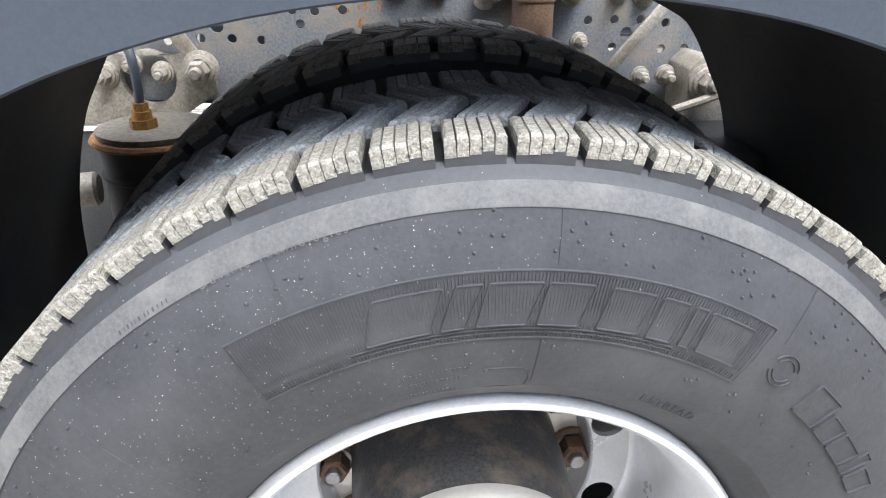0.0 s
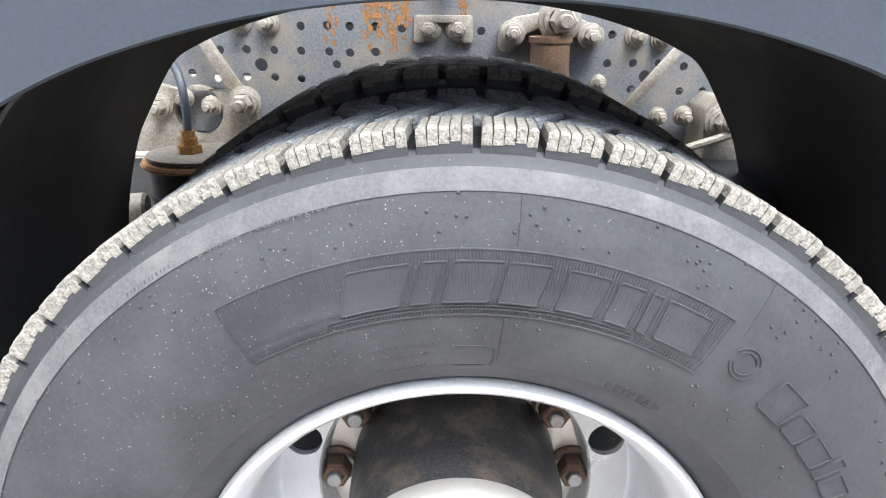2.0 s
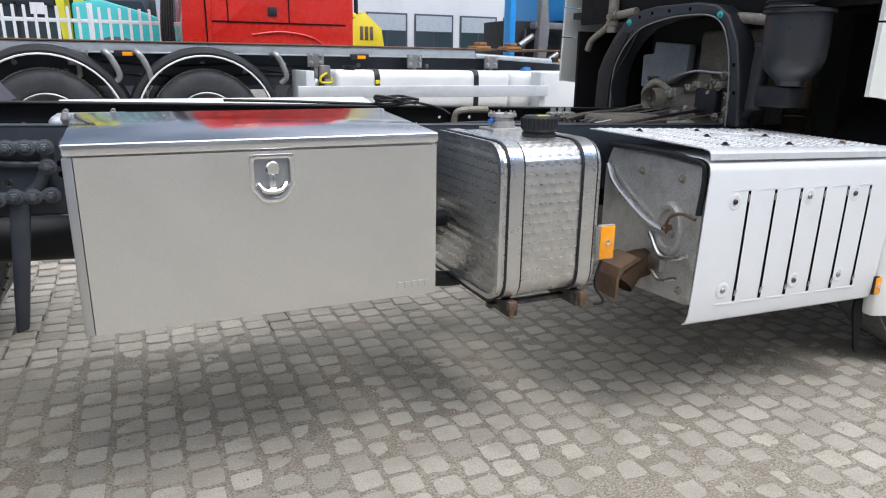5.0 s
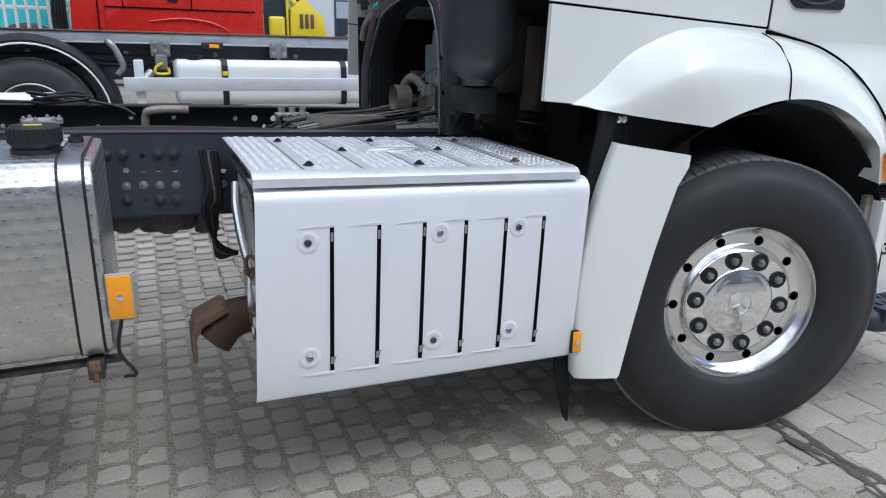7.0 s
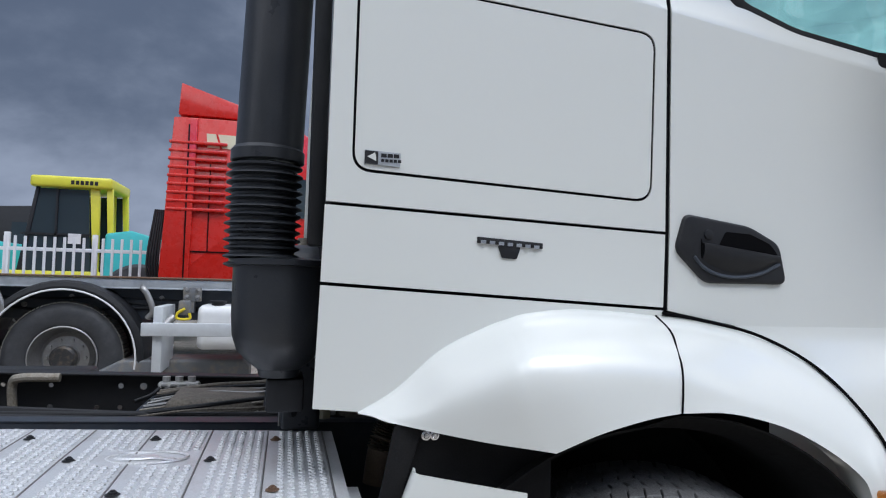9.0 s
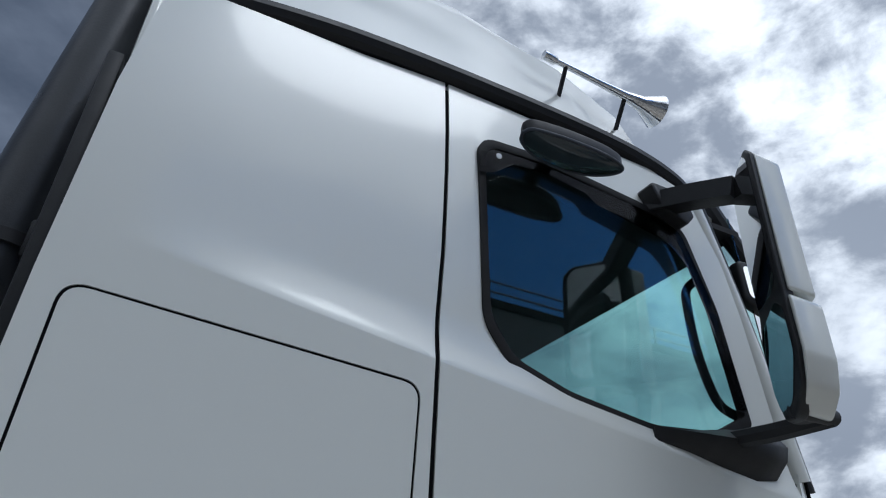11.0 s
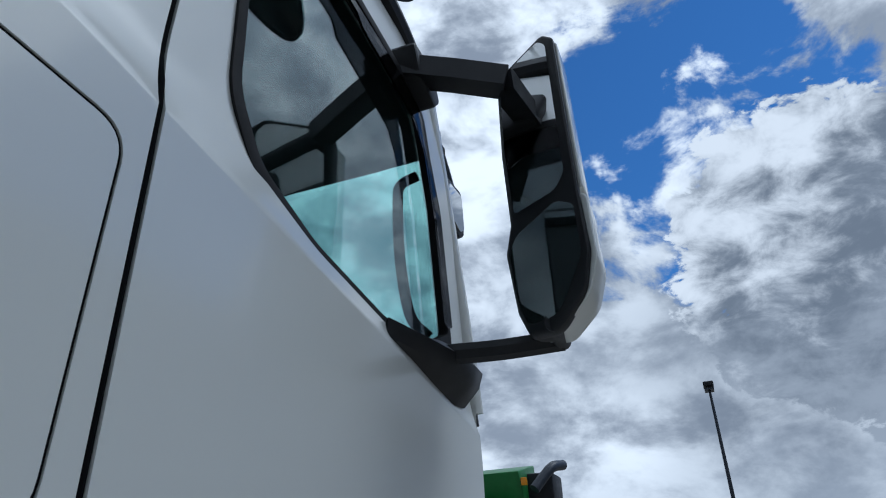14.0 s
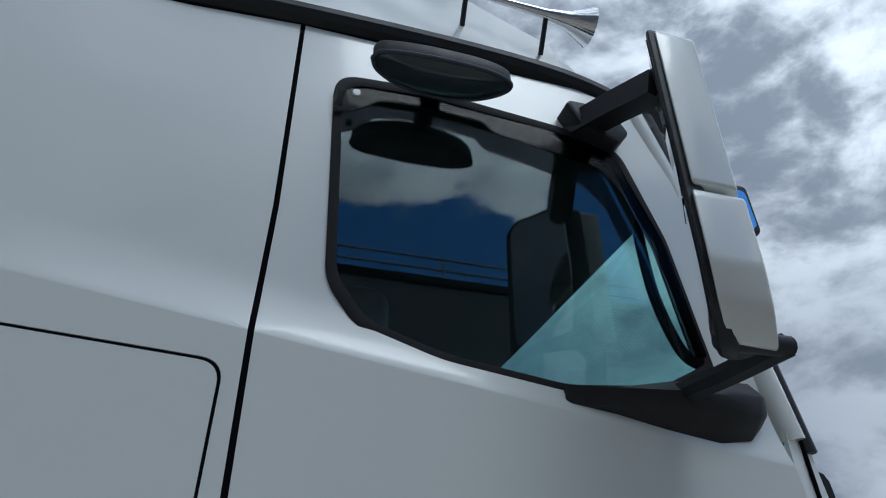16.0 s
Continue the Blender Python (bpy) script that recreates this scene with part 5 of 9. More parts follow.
sole = moved(lathe([(0.03, 0), (0.026, 0.003), (0.0, 0.003)], 24), Matrix.Translation((3.43, 0.43, cov(3.43, 1.1075))) @ Matrix.Diagonal((1.9, 0.75, 1, 1)) @ Matrix.Rotation(radians(90), 4, "X"))
part("no_step_mark", join(oval, bar1, sole), PLATE_STUD, step, "embossed oval no-step mark")

# exhaust box behind the cover
ring = rounded_outline([(0.10, 0.50), (0.085, 1.03), (0.62, 1.05), (0.66, 0.95), (0.66, 0.52), (0.50, 0.48)], 0.04, 4)
part("exhaust_box", across(prism(ring, 0, 0.90, 0.012), 2.985), CAST_ALU, truck, "grey cast exhaust after-treatment box")
ebx = bpy.data.objects["exhaust_box"]
part("seal", pipe([(2.965, 0.60, 1.055), (2.962, 0.35, 1.06), (2.962, 0.11, 1.048), (2.965, 0.075, 1.00), (2.965, 0.085, 0.86)], 0.011, 10), BLACK, ebx, "black rubber seal")
part("box_pipe", pipe([(2.975, 0.62, 0.97), (2.965, 0.56, 0.90), (2.962, 0.42, 0.82), (2.965, 0.30, 0.77), (2.97, 0.20, 0.76)], 0.014, 10), ALU_SATIN, ebx, "thin bright pipe")
port = part("box_flange", moved(moved(lathe([(0, -0.004), (0.060, -0.004), (0.066, -0.016), (0.080, -0.018), (0.090, -0.010), (0.095, 0.01)], 36), along("x")), Matrix.Translation((2.982, 0.235, 0.775)) @ Matrix.Diagonal((1, 0.8, 1.15, 1))), CAST_ALU, ebx, "round cast sensor port")
part("sensor_plug", join(rod((2.985, 0.235, 0.775), (2.955, 0.235, 0.775), 0.020, 6), rod((2.956, 0.235, 0.775), (2.945, 0.225, 0.790), 0.010, 10), pipe([(2.948, 0.228, 0.785), (2.945, 0.20, 0.83), (2.955, 0.16, 0.85), (2.97, 0.10, 0.84)], 0.006, 8)), BRONZE, ebx, "dark sensor plug with its cable")
part("box_clamp", join(pipe([(2.97, 0.33, 0.74), (2.955, 0.25, 0.67), (2.955, 0.17, 0.675), (2.97, 0.12, 0.70)], 0.010, 8), box(2.955, 2.985, 0.24, 0.31, 0.60, 0.66, 0.006), pipe([(2.965, 0.30, 0.60), (2.96, 0.24, 0.57), (2.965, 0.16, 0.60)], 0.007, 8)), ALU_SATIN, ebx, "bright clamp and bracket")
for y, z in ((0.42, 0.97), (0.20, 0.97), (0.46, 0.60), (0.16, 0.55), (0.36, 0.56)):
    part("box_bolt", moved(bolt((0, 0, 0), 0.010, 0.016, "y"), Matrix.Translation((2.985, y, z)) @ Matrix.Rotation(radians(-90), 4, "Z")), DUSTY_STEEL, ebx)
outlet = pipe([(3.02, 0.36, 0.605), (2.95, 0.36, 0.605), (2.89, 0.35, 0.590), (2.845, 0.345, 0.545)], lambda t: 0.054 + 0.012 * t, 22)
for f in [f for f in outlet.faces if len(f.verts) > 8 and f.calc_center_median().x < 2.88]:
    outlet.faces.remove(f)
bmesh.ops.solidify(outlet, geom=outlet.faces[:], thickness=0.004)
part("exhaust_outlet", outlet, BRONZE, ebx, "heat-stained open exhaust outlet")
part("outlet_lip", prism(rounded_outline([(2.785, 0.585), (2.80, 0.625), (2.88, 0.662), (2.90, 0.650), (2.82, 0.61), (2.80, 0.575), (2.798, 0.50), (2.785, 0.50)], 0.006, 3), 0.28, 0.41, 0.003), BRONZE, ebx, "bent heat shield flap")
# ---- front flap, arch and black mudguard ----
frows = []
for z, xa, xb in ((1.140, 4.078, 4.318), (1.10, 4.064, 4.316), (1.0, 4.030, 4.278), (0.90, 4.003, 4.246), (0.80, 3.983, 4.216), (0.68, 3.968, 4.186), (0.56, 3.968, 4.160), (0.45, 3.972, 4.138), (0.355, 3.980, 4.120), (0.345, 3.986, 4.112)):
    zz = lambda x: z - (0.040 * (x - 4.05) / 0.26 if z > 1.05 else 0.0)
    row = [(xa + 0.006, 0.085, zz(xa)), (xa, 0.050, zz(xa))]
    for k in range(7):
        t = k / 6
        x = xa + 0.008 + (xb - xa - 0.008) * t
        row.append((x, 0.040 - 0.050 * t * (1.2 - 0.2 * t), zz(x)))
    frows.append(row)
part("front_mudguard", sheet(frows, 0.006), WHITE, truck, "white front mudguard panel", smooth=50)
arch = []
for k in range(43):
    a = radians(-18 + 216 * k / 42)
    flange = 0.700 if k < 22 else 0.662
    arch.append([(4.69 + r * math.cos(a), y, 0.56 + r * math.sin(a)) for r, y in ((flange, -0.012 if k < 22 else 0.06), (flange, 0.02 if k < 22 else 0.07), (0.66, 0.08), (0.66, 0.30), (0.66, 0.55))])
part("arch_liner", sheet(arch, 0.006), ARCH_BLACK, truck, "black front arch liner")
part("arch_wall", prism([(3.93, 0.40), (3.93, 0.90), (4.28, 0.90), (4.28, 1.62), (5.40, 1.62), (5.40, 0.40)], 0.56, 0.575), ARCH_BLACK, truck, "black inner arch wall")
part("rear_flap", prism(rounded_outline([(4.035, 1.235), (4.10, 1.225), (4.06, 1.10), (3.99, 0.80), (3.990, 0.36), (3.998, 0.14), (3.978, 0.17), (3.925, 0.36), (3.945, 0.80), (4.00, 1.05)], 0.012, 3), 0.085, 0.097, 0.004), ARCH_BLACK, truck, "black rubber mud flap")
part("arch_apron", prism([(4.03, 1.02), (4.04, 1.235), (4.10, 1.225), (4.42, 1.17), (4.42, 1.02)], 0.10, 0.12, 0.004), ARCH_BLACK, truck, "black plastic apron")
for x in (4.085, 4.11, 4.13):
    part("apron_screw", bolt((x, 0.10, 1.205), 0.007, 0.010), CHROME, truck)
reflector(3.968, 0.034, 0.484, 0.032, 0.074, -3, holder=False)
part("flex_pipe", pipe([(4.085, 0.66, 0.93), (4.10, 0.67, 1.03), (4.13, 0.68, 1.13), (4.15, 0.69, 1.27), (4.16, 0.69, 1.50)], lambda t: 0.052 + 0.006 * (0.25 < t < 0.6) * (1 if int(t * 90) % 2 else -1), 20, 24), BROWN_PIPE, truck, "brown corrugated exhaust pipe")

# ---- cab ----
YS = 0.141


def crease(x):
    return 2.299 - 0.150 * (x - 4.74)


def bulge(p):
    """The side's shape: a soft step above the crease, flat below it."""
    d = p.z - crease(p.x)
    fade = min(1.0, max(0.0, (p.x - 4.02) / 0.45))
    s = min(1.0, max(0.0, d / 0.15))
    s = 1 - (1 - s) ** 2
    top = max(0.0, (p.z - 2.75) / 0.5)
    return 0.024 * s * fade + 0.030 * top * top


def side_panel(name, outline, holes=(), parent=truck, label="", y=YS, thick=0.018, shape=True, mat=None, edge=0.0):
    bm = bmesh.new()
    edges = []
    for ringpts in (outline, *holes):
        vs = [bm.verts.new((p[0], y, p[1])) for p in ringpts]
        edges += [bm.edges.new((vs[k], vs[(k + 1) % len(vs)])) for k in range(len(vs))]
    bmesh.ops.triangle_fill(bm, edges=edges, use_beauty=True)
    if shape:
        slope = Vector((0.150, 0, 1)).normalized()
        for d in (-0.004, 0.0, 0.02, 0.04, 0.06, 0.085, 0.115, 0.15, 0.3, 0.45, 0.6, 0.75):
            bmesh.ops.bisect_plane(bm, geom=bm.verts[:] + bm.edges[:] + bm.faces[:], plane_co=(4.74, 0, 2.299 + d), plane_no=slope)
        for x in (4.02, 4.15, 4.3, 4.47, 5.0, 5.4):
            bmesh.ops.bisect_plane(bm, geom=bm.verts[:] + bm.edges[:] + bm.faces[:], plane_co=(x, 0, 0), plane_no=(1, 0, 0))
        for v in bm.verts:
            v.co.y += bulge(v.co)
    bmesh.ops.recalc_face_normals(bm, faces=bm.faces)
    if sum(f.normal.y for f in bm.faces) > 0:
        bmesh.ops.reverse_faces(bm, faces=bm.faces)
    bmesh.ops.solidify(bm, geom=bm.faces[:], thickness=thick)
    return part(name, bm, mat or WHITE, parent, label, smooth=25)


R0, R1 = 3.866, 4.7435
hatch_ring = rounded_outline([(3.929, 1.822), (4.697, 1.786), (4.704, 2.222), (3.931, 2.280)], 0.045, 7)
hatch_hole = rounded_outline([(3.923, 1.815), (4.703, 1.779), (4.711, 2.229), (3.924, 2.287)], 0.050, 7)
seam_top = 3.262
cab_side = side_panel("cab_side", [(R0, 1.741), (R1, 1.706), (R1, 2.30), (4.7540, 2.62), (4.7510, seam_top), (3.92, 3.20), (3.885, 2.8), (R0 + 0.004, 2.3)], [hatch_hole], label="white painted rear cab side")
side_panel("locker_flap", hatch_ring, parent=cab_side, label="white locker flap with a rounded gap round it", y=YS - 0.001)
side_panel("lower_side", [(R0 - 0.006, 1.553), (R1 - 0.004, 1.508), (R1, 1.698), (R0 - 0.002, 1.733)], parent=cab_side, label="white lower side panel", shape=False)
side_panel("rear_skirt", [(3.852, 1.262), (3.98, 1.252), (4.12, 1.30), (4.30, 1.40), (4.60, 1.44), (4.725, 1.44), (R1 - 0.004, 1.500), (R0 - 0.006, 1.545)], parent=cab_side, label="white skirt above the wheel arch", shape=False)
WIN = rounded_outline([(4.868, 3.052), (5.10, 3.066), (5.50, 3.028), (5.675, 2.985), (5.775, 2.70), (5.838, 2.335), (5.70, 2.262), (5.45, 2.240), (5.152, 2.283), (4.972, 2.345), (4.896, 2.45)], [0.07, 0.3, 0.3, 0.10, 0.3, 0.02, 0.2, 0.3, 0.4, 0.12, 0.15], 7)
D0 = 4.7565
door_ring = [(D0 - 0.004, 1.500), (D0, 1.70), (D0, 2.30), (4.7670, 2.62), (4.7640, seam_top), (5.60, 3.245), (5.79, 3.18), (5.90, 2.70), (5.965, 2.30), (6.00, 2.05), (6.01, 1.42), (5.36, 1.40), (5.0, 1.455)]
door = side_panel("cab_door", door_ring, [WIN], truck, "closed white cab door with a sloping window")


def far_copy(ob, name, parent):
    me = ob.data.copy()
    me.transform(Matrix.Translation((0, 2.5, 0)) @ Matrix.Diagonal((1, -1, 1, 1)))
    me.flip_normals()
    o = new(name, me)
    attach(o, parent)
    return o


far_copy(cab_side, "far_cab_side", truck)
far_copy(door, "far_cab_door", truck)
for ob in [o for o in bpy.data.objects if o.name.split(".")[0] == "rear_mudguard"]:
    far_copy(ob, "far_rear_mudguard", truck).data.transform(Matrix.Translation((0, 0, 0.075)))
for nm in ("lower_side", "rear_skirt"):
    far_copy(bpy.data.objects[nm], "far_" + nm, truck)
# black carriers behind the gaps
hatch_mid = [((a[0] + b[0]) / 2, YS + 0.0050, (a[1] + b[1]) / 2) for a, b in zip(hatch_ring, hatch_hole)]
part("gap_seal", pipe(hatch_mid + hatch_mid[:1], 0.0036, 6, 1), VOID, cab_side, "black seal round the locker flap")
part("gap_seal", pipe([(x, YS + bulge(Vector((x, 0, z))) + 0.0075, z) for x, z in ((4.7475, 1.50), (4.7500, 1.72), (4.7500, 2.0), (4.7500, 2.30), (4.7535, 2.40), (4.7570, 2.52), (4.7605, 2.63), (4.7595, 2.85), (4.7585, 3.05), (4.7575, 3.23))], 0.0062, 8, 3), VOID, cab_side, "black rubber seal in the door gap")
part("gap_seal", prism([(4.7240, 1.45), (4.7840, 1.45), (4.7840, 2.30), (4.7240, 2.30)], YS + 0.0185, YS + 0.03), VOID, cab_side, "black rubber seal in the door gap", smooth=0)
part("gap_seal", prism([(4.7240, 2.29), (4.7840, 2.29), (4.7840, 2.90), (4.7240, 2.90)], YS + 0.0435, YS + 0.055), VOID, cab_side, "black rubber seal in the door gap", smooth=0)
part("gap_seal", prism([(4.7240, 2.88), (4.7840, 2.88), (4.7840, 3.24), (4.7240, 3.24)], YS + 0.075, YS + 0.09), VOID, cab_side, "black rubber seal in the door gap", smooth=0)
part("gap_seal", prism([(3.88, 1.50), (4.73, 1.45), (4.73, 1.78), (3.88, 1.80)], YS + 0.022, YS + 0.04), VOID, cab_side, "black seal behind the panel gap", smooth=0)
part("gap_seal", prism([(3.89, 1.78), (4.73, 1.75), (4.73, 2.26), (3.89, 2.31)], YS + 0.045, YS + 0.06), VOID, cab_side, "black seal behind the flap", smooth=0)
# window
glass_ring = WIN
wg = prism([((px - 5.36) * 1.01 + 5.36, (pz - 2.68) * 1.01 + 2.68) for px, pz in WIN], YS + 0.052, YS + 0.058)
pane = part("window_glass", wg, GLASS, door, "green-tinted door glass", smooth=0)
pane.visible_shadow = False
seal_out = [((px - 5.36) * 1.022 + 5.36, (pz - 2.68) * 1.03 + 2.68) for px, pz in WIN]
seal_in = [((px - 5.36) * 0.972 + 5.36, (pz - 2.68) * 0.955 + 2.68) for px, pz in WIN]
part("window_seal", prism(seal_out, YS + 0.018, YS + 0.046, 0.003, holes=[seal_in]), SEAL, door, "black rubber window seal")
fg = far_copy(pane, "far_window_glass", truck)
fg.visible_shadow = False
# smoked wind deflector along the window's top and front
defl = rounded_outline([(4.862, 2.92), (4.864, 3.000), (4.898, 3.048), (5.10, 3.056), (5.50, 3.018), (5.655, 2.972), (5.765, 2.68), (5.822, 2.36), (5.780, 2.36), (5.728, 2.66), (5.665, 2.84), (5.600, 2.905), (5.40, 2.945), (5.30, 2.962), (5.27, 2.995), (5.10, 3.012), (4.985, 3.000), (4.915, 2.94)],
                       [0.01, 0.02, 0.03, 0.2, 0.2, 0.06, 0.2, 0.01, 0.01, 0.2, 0.1, 0.05, 0.1, 0.02, 0.02, 0.05, 0.03, 0.02], 4)
dfl = prism(defl, 0, 0.006)
for v in dfl.verts:
    v.co.y += YS - 0.012 + bulge(v.co) - 0.012 * math.sin(min(1, max(0, (3.05 - v.co.z) / 0.2)) * math.pi / 2) * 0.6
part("wind_deflector", dfl, SMOKED, door, "smoked acrylic wind deflector", smooth=0)
part("deflector_badge", lathe([(0, 0), (0.010, 0), (0.010, -0.002), (0, -0.002)], 16), GALV, door).matrix_basis = Matrix.Translation((4.916, YS - 0.008, 2.985))
# door handle
hr = rounded_outline([(4.825, 1.756), (5.030, 1.730), (5.128, 1.685), (5.153, 1.576), (4.890, 1.574), (4.795, 1.660)], [0.026, 0.16, 0.05, 0.022, 0.06, 0.04], 7)
recess = rounded_outline([(4.930, 1.676), (4.950, 1.712), (5.029, 1.708), (5.093, 1.684), (5.123, 1.652)], [0.004, 0.012, 0.05, 0.04, 0.006], 5)
handle = part("door_handle", prism(hr, YS - 0.012, YS + 0.006, 0.008, 4), BLACK, door, "black plastic door handle plate")
part("handle_recess", prism(recess, YS - 0.0135, YS - 0.008), VOID, handle, "deep black grip recess", smooth=0)
grip_rows = []
for t in [k / 12 for k in range(13)]:
    x = 4.878 + 0.244 * t
    top, low = 1.681 - 0.028 * t, 1.640 - 0.034 * math.sin(math.pi * min(1, t * 1.05 + 0.02)) ** 0.8 - 0.006 * t
    out = 0.020 * math.sin(math.pi * (0.12 + 0.80 * t)) ** 0.6
    grip_rows.append([(x, YS - 0.0125, top + 0.001), (x, YS - 0.012 - out * 0.9, top - 0.003), (x, YS - 0.012 - out, (2 * top + low) / 3), (x, YS - 0.012 - out * 0.7, (top + 2 * low) / 3), (x, YS - 0.0125, low)])
part("grip", sheet(grip_rows, 0.004), BLACK, handle, "curved pull grip")
part("grip_rim", pipe([(4.852, YS - 0.0125, 1.644), (4.880, YS - 0.013, 1.616), (4.925, YS - 0.013, 1.598), (4.986, YS - 0.013, 1.592), (5.06, YS - 0.013, 1.603), (5.124, YS - 0.0125, 1.630)], 0.0050, 8), PLASTIC, handle, "rounded lower rim")
part("grip_joint", prism([(4.872, 1.690), (4.8755, 1.690), (4.8775, 1.640), (4.874, 1.640)], YS - 0.0132, YS - 0.010), VOID, handle, smooth=0)
part("lock", moved(lathe([(0.013, -0.012), (0.013, -0.0155), (0.010, -0.0165), (0, -0.0165)], 18), Matrix.Translation((4.896, YS, 1.703))), BLACK, handle)
for ob in [handle] + list(handle.children):
    ob.data.transform(Matrix.Translation((4.937, 0, 0)) @ Matrix.Diagonal((0.95, 1, 1, 1)) @ Matrix.Translation((-4.974, 0, 0)))
# emblem bar on the lower panel
emb = part("model_badge", prism([(4.233, 1.672), (4.402, 1.662), (4.402, 1.648), (4.233, 1.657)], YS - 0.005, YS + 0.001, 0.001), BLACK, cab_side, "dark chrome model badge")
part("badge_tab", prism(rounded_outline([(4.285, 1.655), (4.345, 1.651), (4.335, 1.620), (4.296, 1.622)], 0.006, 3), YS - 0.004, YS + 0.001, 0.001), BLACK, emb)
for k in range(7):
    part("badge_bar", box(4.240 + 0.023 * k, 4.254 + 0.023 * k, YS - 0.0075, YS - 0.005, 1.6555 - 0.0014 * k, 1.664 - 0.0014 * k), CHROME, emb, smooth=0)
# dealer sticker: plain shapes
stk = part("sticker", prism([(3.952, 1.866), (4.038, 1.862), (4.037, 1.829), (3.952, 1.833)], YS - 0.005, YS - 0.0025), GALV, cab_side, "small silver and black sticker", smooth=0)
part("sticker_mark", prism([(3.953, 1.8645), (3.984, 1.863), (3.984, 1.8325), (3.953, 1.834)], YS - 0.006, YS - 0.005), BLACK, stk, smooth=0)
part("sticker_mark", prism([(3.958, 1.850), (3.976, 1.860), (3.979, 1.851), (3.979, 1.840)], YS - 0.007, YS - 0.006), WHITE, stk, smooth=0)
for k, (z0, z1) in enumerate(((1.850, 1.859), (1.839, 1.846))):
    for j in range(3 + 2 * k):
        w = 0.013 - 0.005 * k
        part("sticker_bar", box(3.991 + j * (w + 0.002), 3.991 + j * (w + 0.002) + w, YS - 0.006, YS - 0.005, z0, z1), BLACK, stk, smooth=0)

# wheel arch flare: a bright slope below the crease, a soft shoulder, a face and the lip round the arch
FLARE = [((3.955, 0.137, 1.252), (3.985, 0.118, 1.248), (4.000, 0.105, 1.244), (4.020, 0.090, 1.239)), ((4.042, 0.137, 1.305), (4.075, 0.090, 1.278), (4.100, 0.062, 1.256), (4.120, 0.052, 1.222)),
         ((4.148, 0.137, 1.397), (4.155, 0.072, 1.346), (4.190, 0.020, 1.298), (4.230, 0.010, 1.206)), ((4.259, 0.137, 1.452), (4.265, 0.062, 1.412), (4.275, -0.012, 1.343), (4.320, -0.014, 1.195)),
         ((4.310, 0.137, 1.471), (4.320, 0.060, 1.436), (4.325, -0.018, 1.358), (4.379, -0.027, 1.187)), ((4.360, 0.137, 1.486), (4.370, 0.060, 1.449), (4.375, -0.020, 1.367), (4.460, -0.042, 1.224)),
         ((4.464, 0.137, 1.498), (4.470, 0.060, 1.461), (4.470, -0.021, 1.374), (4.530, -0.047, 1.246)), ((4.580, 0.137, 1.496), (4.585, 0.060, 1.461), (4.590, -0.022, 1.376), (4.605, -0.050, 1.264)),
         ((4.715, 0.137, 1.486), (4.712, 0.060, 1.449), (4.690, -0.022, 1.372), (4.672, -0.052, 1.274)), ((4.838, 0.130, 1.472), (4.838, 0.055, 1.432), (4.830, -0.022, 1.335), (4.800, -0.052, 1.271)),
         ((5.006, 0.115, 1.433), (4.990, 0.048, 1.384), (4.968, -0.022, 1.290), (4.944, -0.050, 1.237)), ((5.165, 0.085, 1.345), (5.135, 0.036, 1.300), (5.094, -0.022, 1.228), (5.062, -0.048, 1.184)),
         ((5.285, 0.035, 1.205), (5.250, 0.008, 1.182), (5.204, -0.030, 1.145), (5.162, -0.047, 1.117)), ((5.345, 0.010, 1.075), (5.300, -0.008, 1.070), (5.250, -0.034, 1.068), (5.198, -0.046, 1.066)),
         ((5.395, 0.000, 0.965), (5.345, -0.014, 0.962), (5.290, -0.036, 0.960), (5.226, -0.043, 0.958))]


def flare(lo, hi, name, label, corner=None):
    cols = []
    for k in range(4):
        line = [FLARE[s][k] for s in range(lo, hi)]
        if corner is None:
            cols.append(curve_points(line, 5))
        else:
            cols.append(curve_points(line[:corner + 1], 5)[:-1] + curve_points(line[corner:], 5))
    rows = []
    for u, r, b, l in zip(*cols):
        row = [u + Vector((0.010, 0.05, 0.006))] + curve_points([u, r, b, l], 5)
        rows.append(row + [l + Vector((0, 0.012, 0.003)), l + Vector((0, 0.10, 0.02))])
    return part(name, sheet(rows, 0.004), WHITE, truck, label, smooth=48)


flare(0, 9, "wheel_arch_flare", "white wheel arch flare on the cab", 4)
flare(8, 15, "wheel_arch_flare", "white wheel arch flare on the door side")
part("flare_gap", pipe([(4.7155, 0.136, 1.487), (4.7125, 0.059, 1.450), (4.700, 0.012, 1.408), (4.6905, -0.0235, 1.372), (4.681, -0.043, 1.322), (4.6725, -0.0535, 1.274)], 0.0026, 6), VOID, truck, "thin black joint in the arch flare")
part("door_gap", pipe([(4.735, 0.137, 1.494), (4.845, 0.131, 1.477), (5.012, 0.114, 1.437), (5.172, 0.083, 1.349), (5.291, 0.033, 1.208), (5.350, 0.008, 1.077), (5.400, -0.002, 0.97)], 0.0042, 6), VOID, truck, "black joint under the door")

# lower door skirt, steps, bumper end
skirt_rows = []
for z, x0, y in ((1.462, 4.92, 0.139), (1.42, 5.06, 0.132), (1.35, 5.175, 0.088), (1.28, 5.235, 0.066), (1.205, 5.292, 0.036), (1.075, 5.352, 0.010), (0.985, 5.392, 0.001), (0.962, 5.402, 0.000), (0.950, 5.405, 0.020)):
    skirt_rows.append([(x0 + (6.03 - x0) * k / 10, y + 0.03 * max(0, k / 10 - 0.6), z) for k in range(11)])
part("door_skirt", sheet(skirt_rows, 0.006), WHITE, truck, "white lower door skirt flush with the arch flare", smooth=40)
